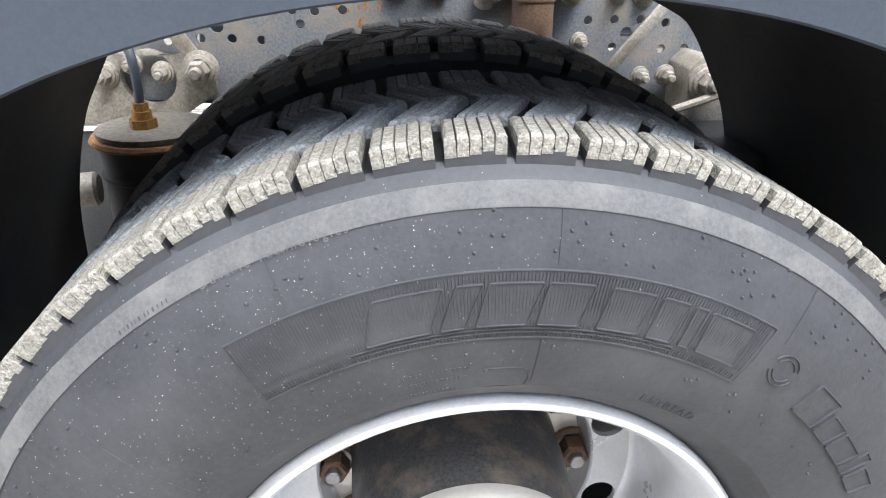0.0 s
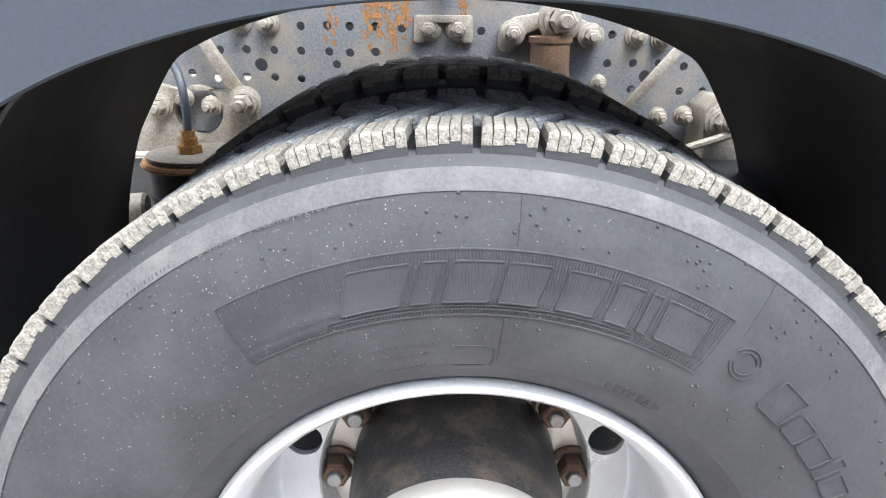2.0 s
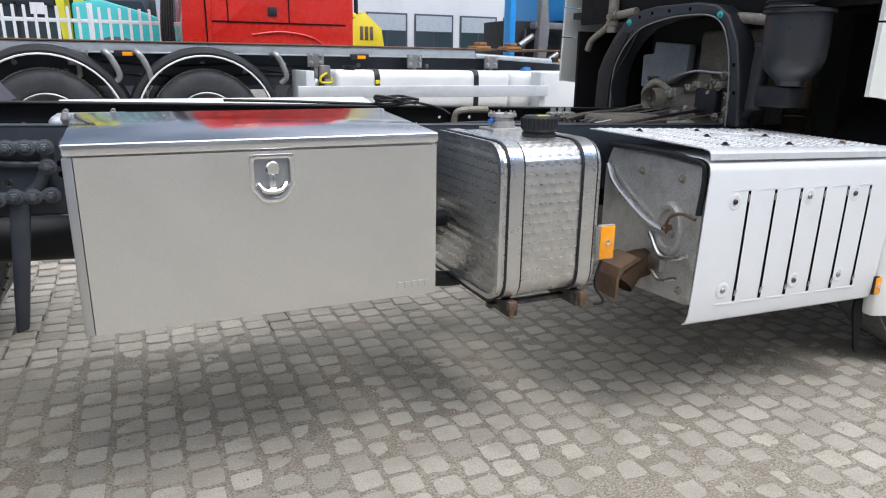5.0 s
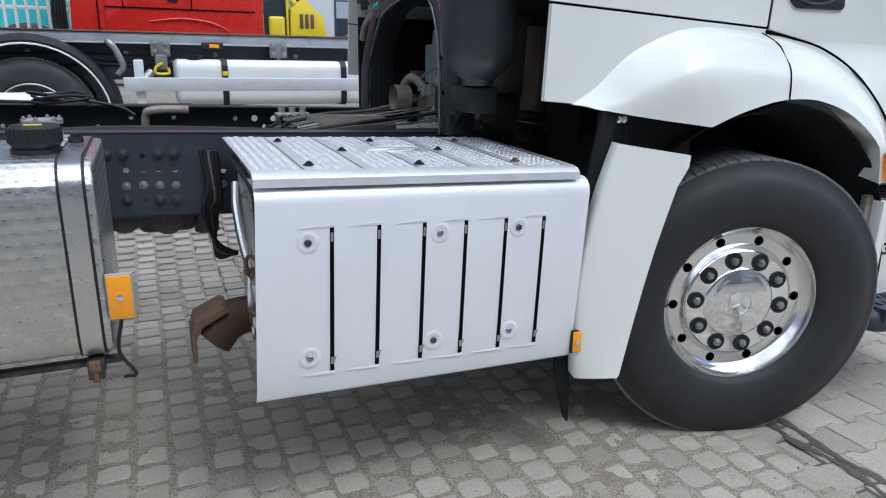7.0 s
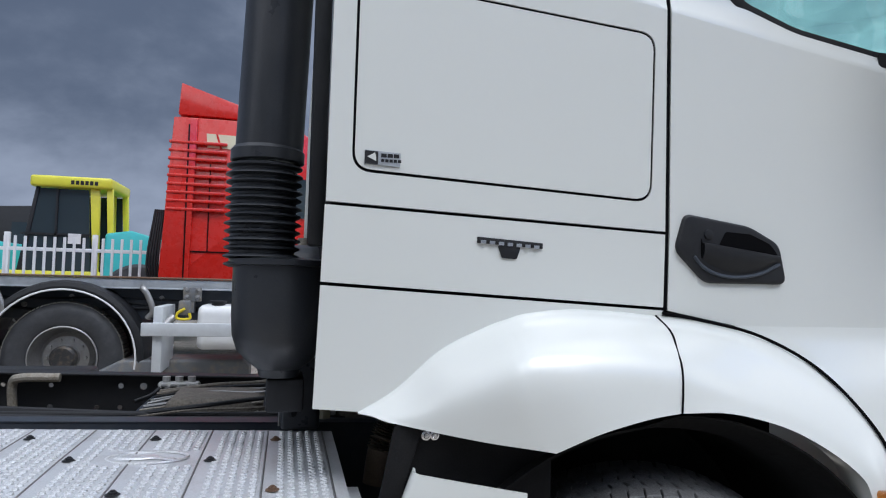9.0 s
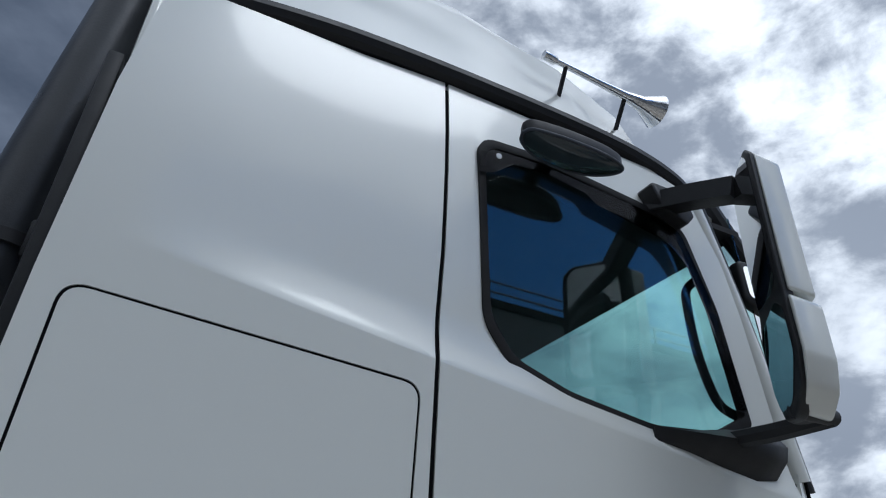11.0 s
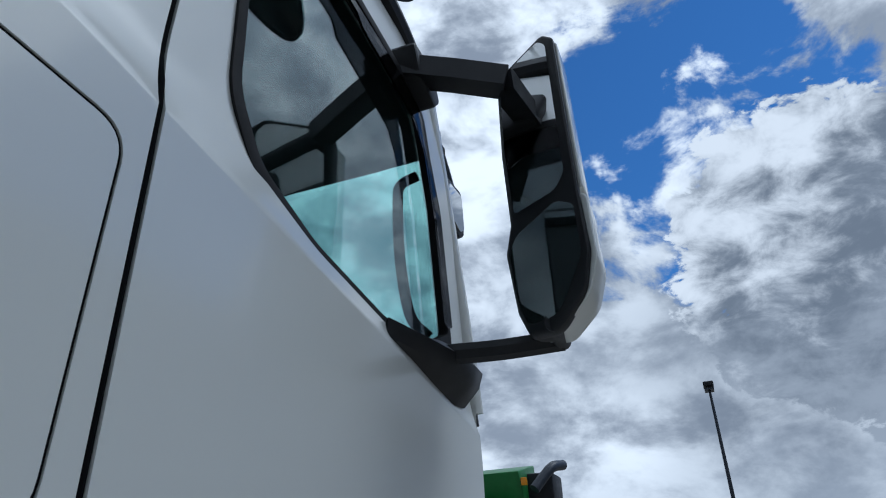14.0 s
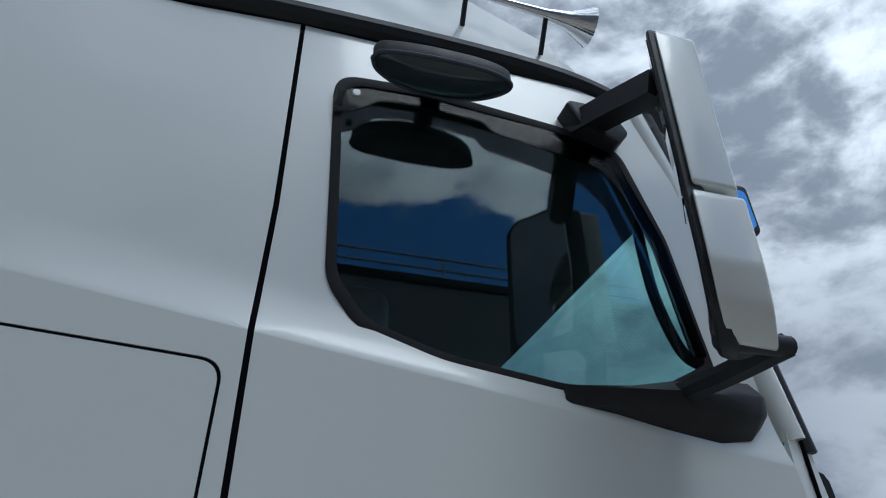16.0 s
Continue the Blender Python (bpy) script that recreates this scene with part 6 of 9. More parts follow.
lamp = part("indicator", prism(rounded_outline([(5.214, 1.076), (5.312, 1.062), (5.330, 0.976), (5.246, 0.966)], 0.012, 4), -0.056, 0.02, 0.006, 3), AMBER, truck, "amber side indicator lamp")
part("lamp_base", prism(rounded_outline([(5.226, 1.066), (5.302, 1.054), (5.318, 0.982), (5.254, 0.975)], 0.008, 3), -0.030, -0.020), ORANGE, lamp)
part("lamp_bulb", moved(lathe([(0, -0.014), (0.010, -0.012), (0.014, 0.0), (0.012, 0.010)], 18), Matrix.Translation((5.275, -0.034, 1.02))), CHROME, lamp, "small round reflector")
part("step_shelf", box(5.34, 6.02, -0.012, 0.20, 0.842, 0.885, 0.008), WHITE, truck, "white step shelf below the door")
part("step_post", box(5.335, 5.385, -0.016, 0.045, 0.455, 0.885, 0.012), WHITE, truck, "white step post")
part("step_riser", box(5.36, 5.80, 0.17, 0.185, 0.86, 0.99, 0.004), WHITE, truck, "white riser behind the upper step")
part("step_side", moved(prism(rounded_outline([(5.765, 0.46), (5.812, 0.965), (6.06, 0.965), (6.06, 0.46)], 0.02, 4), -0.014, 0.20, 0.012, 3), Matrix()), WHITE, truck, "white step side panel")
part("step_back", prism([(5.36, 0.86), (5.80, 0.86), (5.80, 0.46), (5.36, 0.46)], 0.050, 0.062), WHITE, truck, "white panel behind the steps")
part("upper_step", box(5.385, 5.735, -0.006, 0.185, 0.876, 0.894, 0.006), BLACK, truck, "black rubber upper step")
stepb = part("lower_step", join(box(5.385, 5.760, -0.075, 0.16, 0.425, 0.452, 0.008), box(5.375, 5.770, -0.090, -0.070, 0.40, 0.455, 0.008)), PLASTIC, truck, "grey plastic lower step with raised studs")
for r in range(3):
    for c in range(9):
        part("step_stud", box(5.41 + 0.039 * c, 5.435 + 0.039 * c, -0.04 + 0.06 * r, -0.01 + 0.06 * r, 0.450, 0.460, 0.004), PLASTIC, stepb)
part("bumper_end", pipe([(5.37, 0.06, 0.395), (5.42, -0.045, 0.39), (5.75, -0.06, 0.405), (6.05, -0.05, 0.43)], 0.048, 20), PLASTIC, truck, "rounded grey bumper end")
part("step_label", join(*[box(5.49 + 0.012 * (k % 2), 5.60 - 0.014 * (k % 3), 0.046, 0.050, 0.715 - 0.020 * k, 0.725 - 0.020 * k) for k in range(5)]), BLACK, truck, "small printed label", smooth=0)
part("step_hole", moved(lathe([(0.013, -0.002), (0.011, 0.0), (0, 0.0)], 18), Matrix.Translation((5.690, 0.048, 0.652))), VOID, truck, "round black hole in the step panel")
for k in range(6):
    part("tread_rib", box(5.40 + 0.057 * k, 5.43 + 0.057 * k, 0.01, 0.17, 0.892, 0.900, 0.003), BLACK, bpy.data.objects["upper_step"])
part("rear_bar", box(5.30, 5.345, 0.03, 0.06, 0.50, 0.90, 0.008), DUSTY_STEEL, truck)
# the steps stand a little back along the sill
for ob in [o for o in bpy.data.objects if o.name.split(".")[0] in ("step_shelf", "step_post", "step_riser", "step_side", "step_back", "upper_step", "lower_step", "step_stud", "bumper_end", "step_label", "step_hole", "tread_rib", "rear_bar")]:
    ob.data.transform(Matrix.Translation((-0.033, -0.016, 0.0)))
# nose
front_prof = [(6.02, 0.45), (6.18, 0.50), (6.24, 0.95), (6.25, 1.45), (6.235, 1.95), (6.20, 2.20)]
rows = []
for x, z in front_prof:
    rows.append([(6.00, 0.152, z), (x - 0.10, 0.20, z), (x - 0.03, 0.32, z), (x, 0.60, z), (x + 0.02, 1.25, z), (x, 1.90, z), (x - 0.03, 2.18, z), (x - 0.10, 2.30, z), (6.00, 2.335, z)])
part("nose", sheet(rows, 0.01), WHITE, truck, "white cab front")
part("corner_gap", pipe([(6.06, 0.178, 2.22), (6.075, 0.180, 2.0), (6.075, 0.18, 1.7), (6.07, 0.18, 1.42)], 0.006, 6), VOID, truck, "black joint at the cab corner")
screen_rows = [[(xb + (xt - xb) * t - 0.09 * abs(k - 4) ** 2 / 16, 0.24 + 2.02 * k / 8, 2.20 + 1.0 * t) for k in range(9)] for t in (0, 0.5, 1.0) for xb, xt in ((6.22, 6.13),)]
ws = part("windscreen", sheet(screen_rows, 0.006), GLASS, truck, "green-tinted windscreen")
ws.visible_shadow = False
for side in (0, 1):
    f = (lambda y: y) if side == 0 else (lambda y: 2.5 - y)
    pl = [(5.775, f(0.205), 3.22), (5.90, f(0.195), 2.80), (5.985, f(0.18), 2.40), (6.03, f(0.175), 2.18)]
    part("a_pillar", pipe(pl, 0.034, 12), WHITE, truck, "white windscreen pillar")
    pl2 = [(5.86, f(0.245), 3.23), (5.975, f(0.235), 2.80), (6.05, f(0.215), 2.40), (6.09, f(0.205), 2.16)]
    part("screen_frame", pipe(pl2, 0.030, 12), BLACK, truck, "black windscreen frame")
part("dash", prism(rounded_outline([(5.55, 2.02), (6.16, 2.14), (6.16, 1.8), (5.55, 1.8)], 0.05, 4), 0.22, 2.28), BLACK, truck, "dark dashboard")
part("cab_floor", box(3.90, 6.1, 0.20, 2.30, 1.66, 1.70), BLACK, truck, "dark cab floor")
# headliner and bunk wall carry the cab's dimness in their colour
part("headliner", box(3.92, 6.08, 0.240, 2.260, 3.125, 3.15), LINING_DIM, truck, "headliner toned near black for the dim cab")
part("back_wall", box(3.885, 3.915, 0.175, 2.325, 1.86, 3.20, 0.01), WHITE, truck, "white cab back wall")
# black panel that closes the cab back under the white wall
part("back_skirt", box(3.890, 3.912, 0.175, 2.20, 1.62, 1.859, 0.006), ARCH_BLACK, truck, "black panel below the cab back wall")
part("bunk_wall", box(4.55, 4.60, 0.22, 2.28, 1.52, 2.5), LINING_DIM, truck)
part("grab_handle", pipe([(5.80, 0.235, 2.86), (5.80, 0.29, 2.84), (5.80, 0.30, 2.78), (5.815, 0.30, 2.60), (5.86, 0.29, 2.44), (5.90, 0.25, 2.38)], 0.016, 12), BLACK, truck, "black grab handle inside the pillar")
# sun visor and seat top seen through the glass
part("seat_back", box(4.95, 5.10, 0.45, 0.95, 1.9, 2.62, 0.06, 4), BLACK, truck, "dark driver seat back")
part("seat_back", box(4.95, 5.10, 1.55, 2.05, 1.9, 2.62, 0.06, 4), BLACK, truck, "dark passenger seat back")

# roof, gutter strip
part("gutter", pipe([(3.92, 0.196, 3.21), (4.40, 0.198, 3.285), (4.95, 0.20, 3.305), (5.45, 0.205, 3.295), (5.72, 0.215, 3.245), (5.84, 0.23, 3.15)], 0.038, 10), BLACK, truck, "dark roof gutter strip")
roof_rows = []
for x, h, inset in ((3.90, 0.66, 0.02), (4.4, 0.72, 0.0), (4.9, 0.70, 0.0), (5.3, 0.62, 0.0), (5.6, 0.46, 0.02), (5.85, 0.22, 0.06), (6.06, 0.02, 0.10)):
    base = 3.235 + 0.06 * min(1, (x - 3.9) / 0.5) - (0.06 if x > 5.7 else 0) - (0.05 if x > 6 else 0)
    row = []
    for k in range(17):
        t = k / 16
        s = 1 - abs(2 * t - 1)
        prof = min(1.0, s * 3.2)
        prof = 1 - (1 - prof) ** 2.2
        row.append((x, 0.19 + inset + (2.12 - 2 * inset) * t, base + h * prof))
    roof_rows.append(row)
part("roof", sheet(roof_rows, 0.01), WHITE, truck, "white high cab roof")
part("roof_back", prism([(0.19, 3.15), (2.31, 3.15), (2.2, 3.8), (1.25, 3.92), (0.3, 3.8)], 0, 0.02), WHITE, truck).matrix_basis = Matrix(((0, 1, 0, 3.89), (1, 0, 0, 0), (0, 0, 1, 0), (0, 0, 0, 1)))

# air horn
hornm = Matrix.Translation((5.150, 0.20, 3.605)) @ Matrix.Rotation(radians(4), 4, "Y")
horn = part("air_horn", moved(moved(lathe([(0, 0), (0.018, 0.0), (0.018, 0.05), (0.011, 0.06), (0.013, 0.25), (0.019, 0.38), (0.032, 0.46), (0.052, 0.505), (0.066, 0.535), (0.069, 0.54), (0.064, 0.542), (0.048, 0.51), (0.0, 0.45)], 28), along("x")), hornm), CHROME, truck, "chrome trumpet horn on the roof")
for dx in (0.10, 0.38):
    part("horn_stand", rod((5.15 + dx, 0.27, 3.46), (5.15 + dx, 0.20, 3.60 - 0.07 * dx), 0.009, 8), BLACK, horn)

# ---- mirrors ----
def slab(ring, x0, x1, bevel=0.012):
    """A body whose outline lies in y and z, from x0 to x1, turned towards the driver."""
    bm = across(prism(ring, 0, x1 - x0, bevel, 3), x0)
    for v in bm.verts:
        v.co.x += 0.78 * (v.co.y + 0.27) - 0.040
        v.co.y += 0.012
    return bm


mr = rounded_outline([(-0.082, 2.985), (-0.120, 3.020), (-0.245, 3.018), (-0.276, 2.975), (-0.284, 2.52), (-0.292, 2.36), (-0.270, 2.275), (-0.195, 2.222), (-0.115, 2.240), (-0.085, 2.31), (-0.064, 2.475), (-0.086, 2.545), (-0.077, 2.76)],
                     [0.02, 0.03, 0.03, 0.03, 0.1, 0.08, 0.06, 0.05, 0.03, 0.06, 0.05, 0.04, 0.2], 5)
mirror = part("main_mirror", slab(mr, 5.562, 5.612, 0.014), BLACK, truck, "tall black-framed door mirror with white back")
up_back = rounded_outline([(-0.095, 2.990), (-0.130, 3.012), (-0.248, 3.012), (-0.282, 2.970), (-0.294, 2.525), (-0.095, 2.525)], [0.02, 0.02, 0.03, 0.04, 0.01, 0.01], 5)
part("mirror_back", slab(up_back, 5.585, 5.690, 0.034), WHITE, mirror, "white upper mirror back shell")
low_back = rounded_outline([(-0.095, 2.512), (-0.300, 2.512), (-0.304, 2.345), (-0.278, 2.275), (-0.205, 2.232), (-0.105, 2.262)], [0.01, 0.03, 0.06, 0.05, 0.04, 0.03], 5)
part("mirror_back", slab(low_back, 5.580, 5.700, 0.034), WHITE, mirror, "white lower mirror back shell")
top_glass = rounded_outline([(-0.097, 2.965), (-0.126, 3.000), (-0.230, 3.000), (-0.252, 2.965), (-0.256, 2.575), (-0.230, 2.545), (-0.104, 2.560), (-0.092, 2.76)], [0.02, 0.02, 0.03, 0.03, 0.03, 0.04, 0.02, 0.2], 5)
part("mirror_glass", slab(top_glass, 5.5575, 5.5625, 0), MIRROR, mirror, "flat upper mirror glass", smooth=0)
low_glass = rounded_outline([(-0.100, 2.500), (-0.225, 2.518), (-0.268, 2.48), (-0.272, 2.355), (-0.200, 2.252), (-0.118, 2.262), (-0.095, 2.32), (-0.080, 2.46)], [0.04, 0.04, 0.03, 0.06, 0.05, 0.03, 0.06, 0.06], 6)
part("mirror_glass", slab(low_glass, 5.5570, 5.5625, 0), MIRROR, mirror, "wide-angle lower mirror glass")
arm = part("mirror_arm", pipe([(5.560, 0.185, 3.060), (5.610, 0.03, 3.025), (5.650, -0.105, 2.985)], 0.048, 4, smooth=False), BLACK, mirror, "black upper mirror arm")
part("arm_foot", prism(rounded_outline([(5.50, 3.105), (5.65, 3.105), (5.70, 3.02), (5.66, 2.975), (5.55, 3.015)], 0.02, 4), 0.11, 0.21, 0.012), BLACK, mirror, "black upper arm foot")
part("mirror_arm", pipe([(5.71, 0.13, 2.252), (5.735, -0.01, 2.252), (5.765, -0.155, 2.262)], 0.027, 8), BLACK, mirror, "black lower mirror arm")
part("arm_knuckle", join(rod((5.60, -0.17, 2.248), (5.775, -0.150, 2.262), 0.022, 14), rod((5.660, -0.145, 2.235), (5.660, -0.145, 2.275), 0.030, 14)), BLACK, mirror)
base_rows = []
for t, top, bot, out in ((0.0, 2.242, 2.225, 0.004), (0.25, 2.262, 2.196, 0.035), (0.5, 2.284, 2.170, 0.058), (0.75, 2.298, 2.152, 0.066), (0.92, 2.300, 2.165, 0.055), (1.0, 2.290, 2.20, 0.02)):
    x = 5.43 + 0.515 * t
    mid = (top + bot) / 2
    base_rows.append([(x, 0.17, top), (x, 0.155 - out * 0.5, top - 0.004), (x, 0.150 - out, mid + 0.02), (x, 0.152 - out * 0.8, mid - 0.02), (x - 0.01, 0.158 - out * 0.2, bot), (x - 0.01, 0.18, bot)])
part("mirror_base", sheet(base_rows, 0.004), BLACK, mirror, "black wedge-shaped mirror base", smooth=60)
# ramp mirror over the door
plan = curve_points([(x, y, 0) for x, y in ((4.935, 0.030), (4.955, 0.004), (5.03, -0.008), (5.12, -0.012), (5.22, -0.008), (5.285, 0.008), (5.303, 0.032), (5.28, 0.066), (5.22, 0.100), (5.12, 0.117), (5.02, 0.102), (4.956, 0.068), (4.935, 0.030))], 4)[:-1]
dish = prism([(p.x, -p.y) for p in plan], 3.012, 3.056, 0.012, 3)
ramp = part("ramp_mirror", moved(dish, Matrix.Rotation(radians(90), 4, "X")), BLACK, truck, "black ramp mirror over the door", smooth=50)
gl, rings = bmesh.new(), []
for f, drop in ((0.95, 0.0), (0.80, 0.007), (0.60, 0.013), (0.35, 0.018), (0.12, 0.020)):
    rings.append([gl.verts.new((5.118 + (p.x - 5.118) * f, 0.042 + (p.y - 0.042) * f, 3.009 - drop)) for p in plan])
for a, b in zip(rings, rings[1:]):
    for k in range(len(plan)):
        gl.faces.new((a[k], a[(k + 1) % len(plan)], b[(k + 1) % len(plan)], b[k]))
gl.faces.new(rings[-1])
bmesh.ops.recalc_face_normals(gl, faces=gl.faces)
part("mirror_glass", gl, DARK_GLASS, ramp, "dark curved mirror glass facing down", smooth=70)
part("rim", pipe([(p.x, p.y, 3.012) for p in plan] + [(plan[0].x, plan[0].y, 3.012)], 0.0055, 8, 2), PLASTIC, ramp, "grey rim round the glass")
part("ramp_arm", pipe([(5.13, 0.05, 3.055), (5.13, 0.12, 3.075), (5.13, 0.19, 3.09)], 0.028, 12), BLACK, ramp)
# front mirror hung before the windscreen
fm = part("front_mirror", pipe([(5.95, 0.300, 3.36), (6.02, 0.285, 3.22), (6.11, 0.265, 3.06), (6.150, 0.255, 2.98)], lambda t: 0.040 - 0.012 * t, 10), BLACK, truck, "black front mirror arm")
part("front_mirror_head", prism(rounded_outline([(6.010, 2.995), (6.170, 3.010), (6.180, 2.835), (6.125, 2.800), (6.020, 2.830)], 0.025, 4), 0.215, 0.265, 0.012, 3), BLACK, fm, "black front mirror head")
part("front_mirror_glass", prism(rounded_outline([(6.025, 2.970), (6.150, 2.980), (6.160, 2.850), (6.120, 2.823), (6.035, 2.847)], 0.02, 4), 0.210, 0.216), MIRROR, fm, "small mirror glass", smooth=0)

# ---- air intake behind the cab ----
intake = part("air_intake", pipe([(3.725, 0.45, 1.88), (3.735, 0.45, 2.2), (3.75, 0.45, 2.6), (3.785, 0.45, 3.1), (3.82, 0.45, 3.55)], 0.090, 28, 6), PIPE, truck, "black upright air intake duct")
rib_prof = []
for k in range(13):
    z = 1.585 + 0.022 * k
    rib_prof += [(0.086, z), (0.100 + 0.003 * (k % 2), z + 0.006), (0.100, z + 0.010), (0.086, z + 0.016)]
bel = lathe(rib_prof, 40)
part("bellows", moved(bel, Matrix.Translation((3.716, 0.45, 0)) @ Matrix.Rotation(radians(90), 4, "X") @ Matrix.Diagonal((1, 1, -1, 1))), PIPE, intake, "black rubber bellows")
part("duct_band", moved(lathe([(0.088, 1.868), (0.098, 1.872), (0.098, 1.90), (0.090, 1.91)], 36), Matrix.Translation((3.722, 0.45, 0)) @ Matrix.Rotation(radians(90), 4, "X")), PIPE, intake, "rubber clamp band")
canister = lathe([(0, 1.292), (0.052, 1.294), (0.058, 1.315), (0.085, 1.335), (0.113, 1.365), (0.126, 1.405), (0.130, 1.46), (0.130, 1.590), (0.142, 1.592), (0.142, 1.606), (0.104, 1.612)], 44)
part("canister", moved(canister, Matrix.Translation((3.772, 0.45, 0)) @ Matrix.Rotation(radians(90), 4, "X") @ Matrix.Diagonal((1, 1, -1, 1))), PIPE, intake, "dusty black air filter canister with a rounded base")
part("canister_stay", join(rod((3.775, 0.47, 1.31), (3.82, 0.74, 1.13), 0.016, 8), rod((3.80, 0.49, 1.30), (3.84, 0.72, 1.20), 0.012, 8), box(3.74, 3.84, 0.42, 0.60, 1.20, 1.29, 0.01)), BLACK, intake, "black stay under the canister")
part("duct_clamp", join(rod((3.83, 0.40, 2.45), (3.89, 0.34, 2.45), 0.02, 10), moved(lathe([(0.095, -0.018), (0.100, -0.016), (0.100, 0.016), (0.095, 0.018)], 30), Matrix.Translation((3.744, 0.45, 2.45)) @ Matrix.Rotation(radians(90), 4, "X")), box(3.80, 3.86, 0.34, 0.40, 2.40, 2.50, 0.01)), BLACK, intake, "black duct clamp")
part("cab_mount", box(3.83, 3.87, 0.22, 0.30, 1.64, 2.95, 0.008), BLACK, truck, "black cab mounting post")

# cab suspension hoop, engine and gearbox beyond it
hoop_out = [(1.845, 1.09), (1.840, 1.22), (1.830, 1.33), (1.785, 1.42), (1.70, 1.53), (1.59, 1.630), (1.48, 1.665), (1.36, 1.680), (1.06, 1.680), (0.93, 1.660), (0.84, 1.605), (0.77, 1.48), (0.728, 1.29), (0.71, 1.09)]
hoop_in = [(0.78, 1.09), (0.79, 1.29), (0.818, 1.45), (0.87, 1.56), (0.96, 1.612), (1.12, 1.620), (1.27, 1.610), (1.45, 1.572), (1.56, 1.50), (1.63, 1.42), (1.668, 1.34), (1.68, 1.22), (1.68, 1.09)]
hoop = part("cab_hoop", across(prism(hoop_out + hoop_in, 0, 0.12, 0.014, 3), 3.78), PIPE, truck, "black pressed-steel cab suspension hoop", smooth=40)
part("hoop_edge", pipe([(3.777, y, z) for y, z in hoop_in], 0.004, 8), DULL_STEEL, hoop, "thin bright edge seal")
part("hoop_web", across(prism([(y * 0.86 + 0.24, z * 0.86 + 0.16) for y, z in hoop_out[:6]] + [(1.55, 1.55), (1.66, 1.40), (1.70, 1.25), (1.70, 1.12)], 0, 0.010, 0.003), 3.772), BLACK, hoop, "raised swage on the hoop leg")
for y, z in ((0.895, 1.612), (1.565, 1.605)):
    part("hoop_bolt", moved(bolt((0, 0, 0), 0.011, 0.014), Matrix.Translation((3.780, y, z)) @ Matrix.Rotation(radians(-90), 4, "Z")), TEAL, hoop, "green-marked bolt")
for y, z in ((1.78, 1.30), (1.80, 1.20), (1.72, 1.20), (1.70, 1.48), (1.25, 1.65), (1.38, 1.645), (1.48, 1.63), (0.775, 1.38), (0.755, 1.25), (1.10, 1.65)):
    part("hoop_hole", moved(bolt((0, 0, 0), 0.006, 0.004), Matrix.Translation((3.7795, y, z)) @ Matrix.Rotation(radians(-90), 4, "Z")), VOID, hoop)
part("hoop_cable", pipe([(3.77, 1.64, 1.12), (3.765, 1.66, 1.26), (3.76, 1.60, 1.36), (3.765, 1.54, 1.44), (3.775, 1.48, 1.55)], 0.005, 8), BLACK, hoop, "thin black cable")
part("cab_link", join(rod((3.86, 1.86, 1.650), (3.87, 1.62, 1.672), 0.024, 12), bolt((3.85, 1.80, 1.66), 0.028, 0.03), rod((3.86, 1.82, 1.56), (3.86, 1.82, 1.75), 0.032, 16), rod((3.86, 1.82, 1.60), (3.86, 1.82, 1.625), 0.042, 16)), DUSTY_STEEL, truck, "pale cast cab suspension link")
part("cab_hose", pipe([(3.86, 2.06, 1.46), (3.86, 2.02, 1.52), (3.86, 1.93, 1.565), (3.86, 1.86, 1.60)], 0.020, 12), DUSTY_STEEL, truck, "pale bent hose")
part("cab_link", join(rod((3.86, 0.63, 1.575), (3.87, 0.86, 1.60), 0.026, 12), bolt((3.85, 0.60, 1.575), 0.028, 0.03), rod((3.84, 0.63, 1.60), (3.84, 0.63, 1.54), 0.032, 14)), DUSTY_STEEL, truck, "pale cast cab suspension link")
part("cab_damper", join(rod((3.82, 0.63, 1.555), (3.80, 0.63, 1.45), 0.018, 12), rod((3.80, 0.63, 1.46), (3.77, 0.62, 1.18), 0.040, 18), rod((3.802, 0.63, 1.470), (3.798, 0.63, 1.450), 0.044, 18)), BLACK, truck, "black cab suspension damper")
part("bay_wall", box(4.48, 4.50, 0.60, 2.20, 0.35, 1.655), LINER, truck, "black wall of the engine bay")
part("far_arch_liner", box(3.87, 5.40, 2.17, 2.19, 0.40, 1.58), ARCH_BLACK, truck, "black far wheel arch liner")
grng = random.Random(21)
gear = part("gearbox", join(rod((3.25, 1.25, 0.90), (4.3, 1.25, 0.93), 0.15, 24), box(3.95, 4.42, 0.96, 1.5, 0.85, 1.22, 0.05, 3), box(3.38, 3.72, 1.10, 1.40, 1.02, 1.12, 0.03, 3)), GRIMY, truck, "grimy cast gearbox")
part("engine_block", join(box(4.24, 5.4, 0.85, 1.95, 0.9, 1.45, 0.05), box(4.06, 4.24, 0.84, 1.30, 1.24, 1.56, 0.03, 3), rod((4.02, 1.06, 1.40), (4.10, 1.06, 1.40), 0.075, 24), rod((4.0, 1.17, 1.30), (4.10, 1.17, 1.30), 0.05, 20)), GRIMY, truck, "grimy brown engine castings")
mat_ring = rounded_outline([(1.86, 1.436), (1.765, 1.442), (1.755, 1.514), (1.46, 1.490), (1.475, 1.335), (1.60, 1.27), (1.86, 1.24)], 0.012, 3)
part("heat_mat", across(prism(mat_ring, 0, 0.05, 0.010, 2), 4.15), HEAT_MAT, truck, "blue-grey woven heat shield mat")
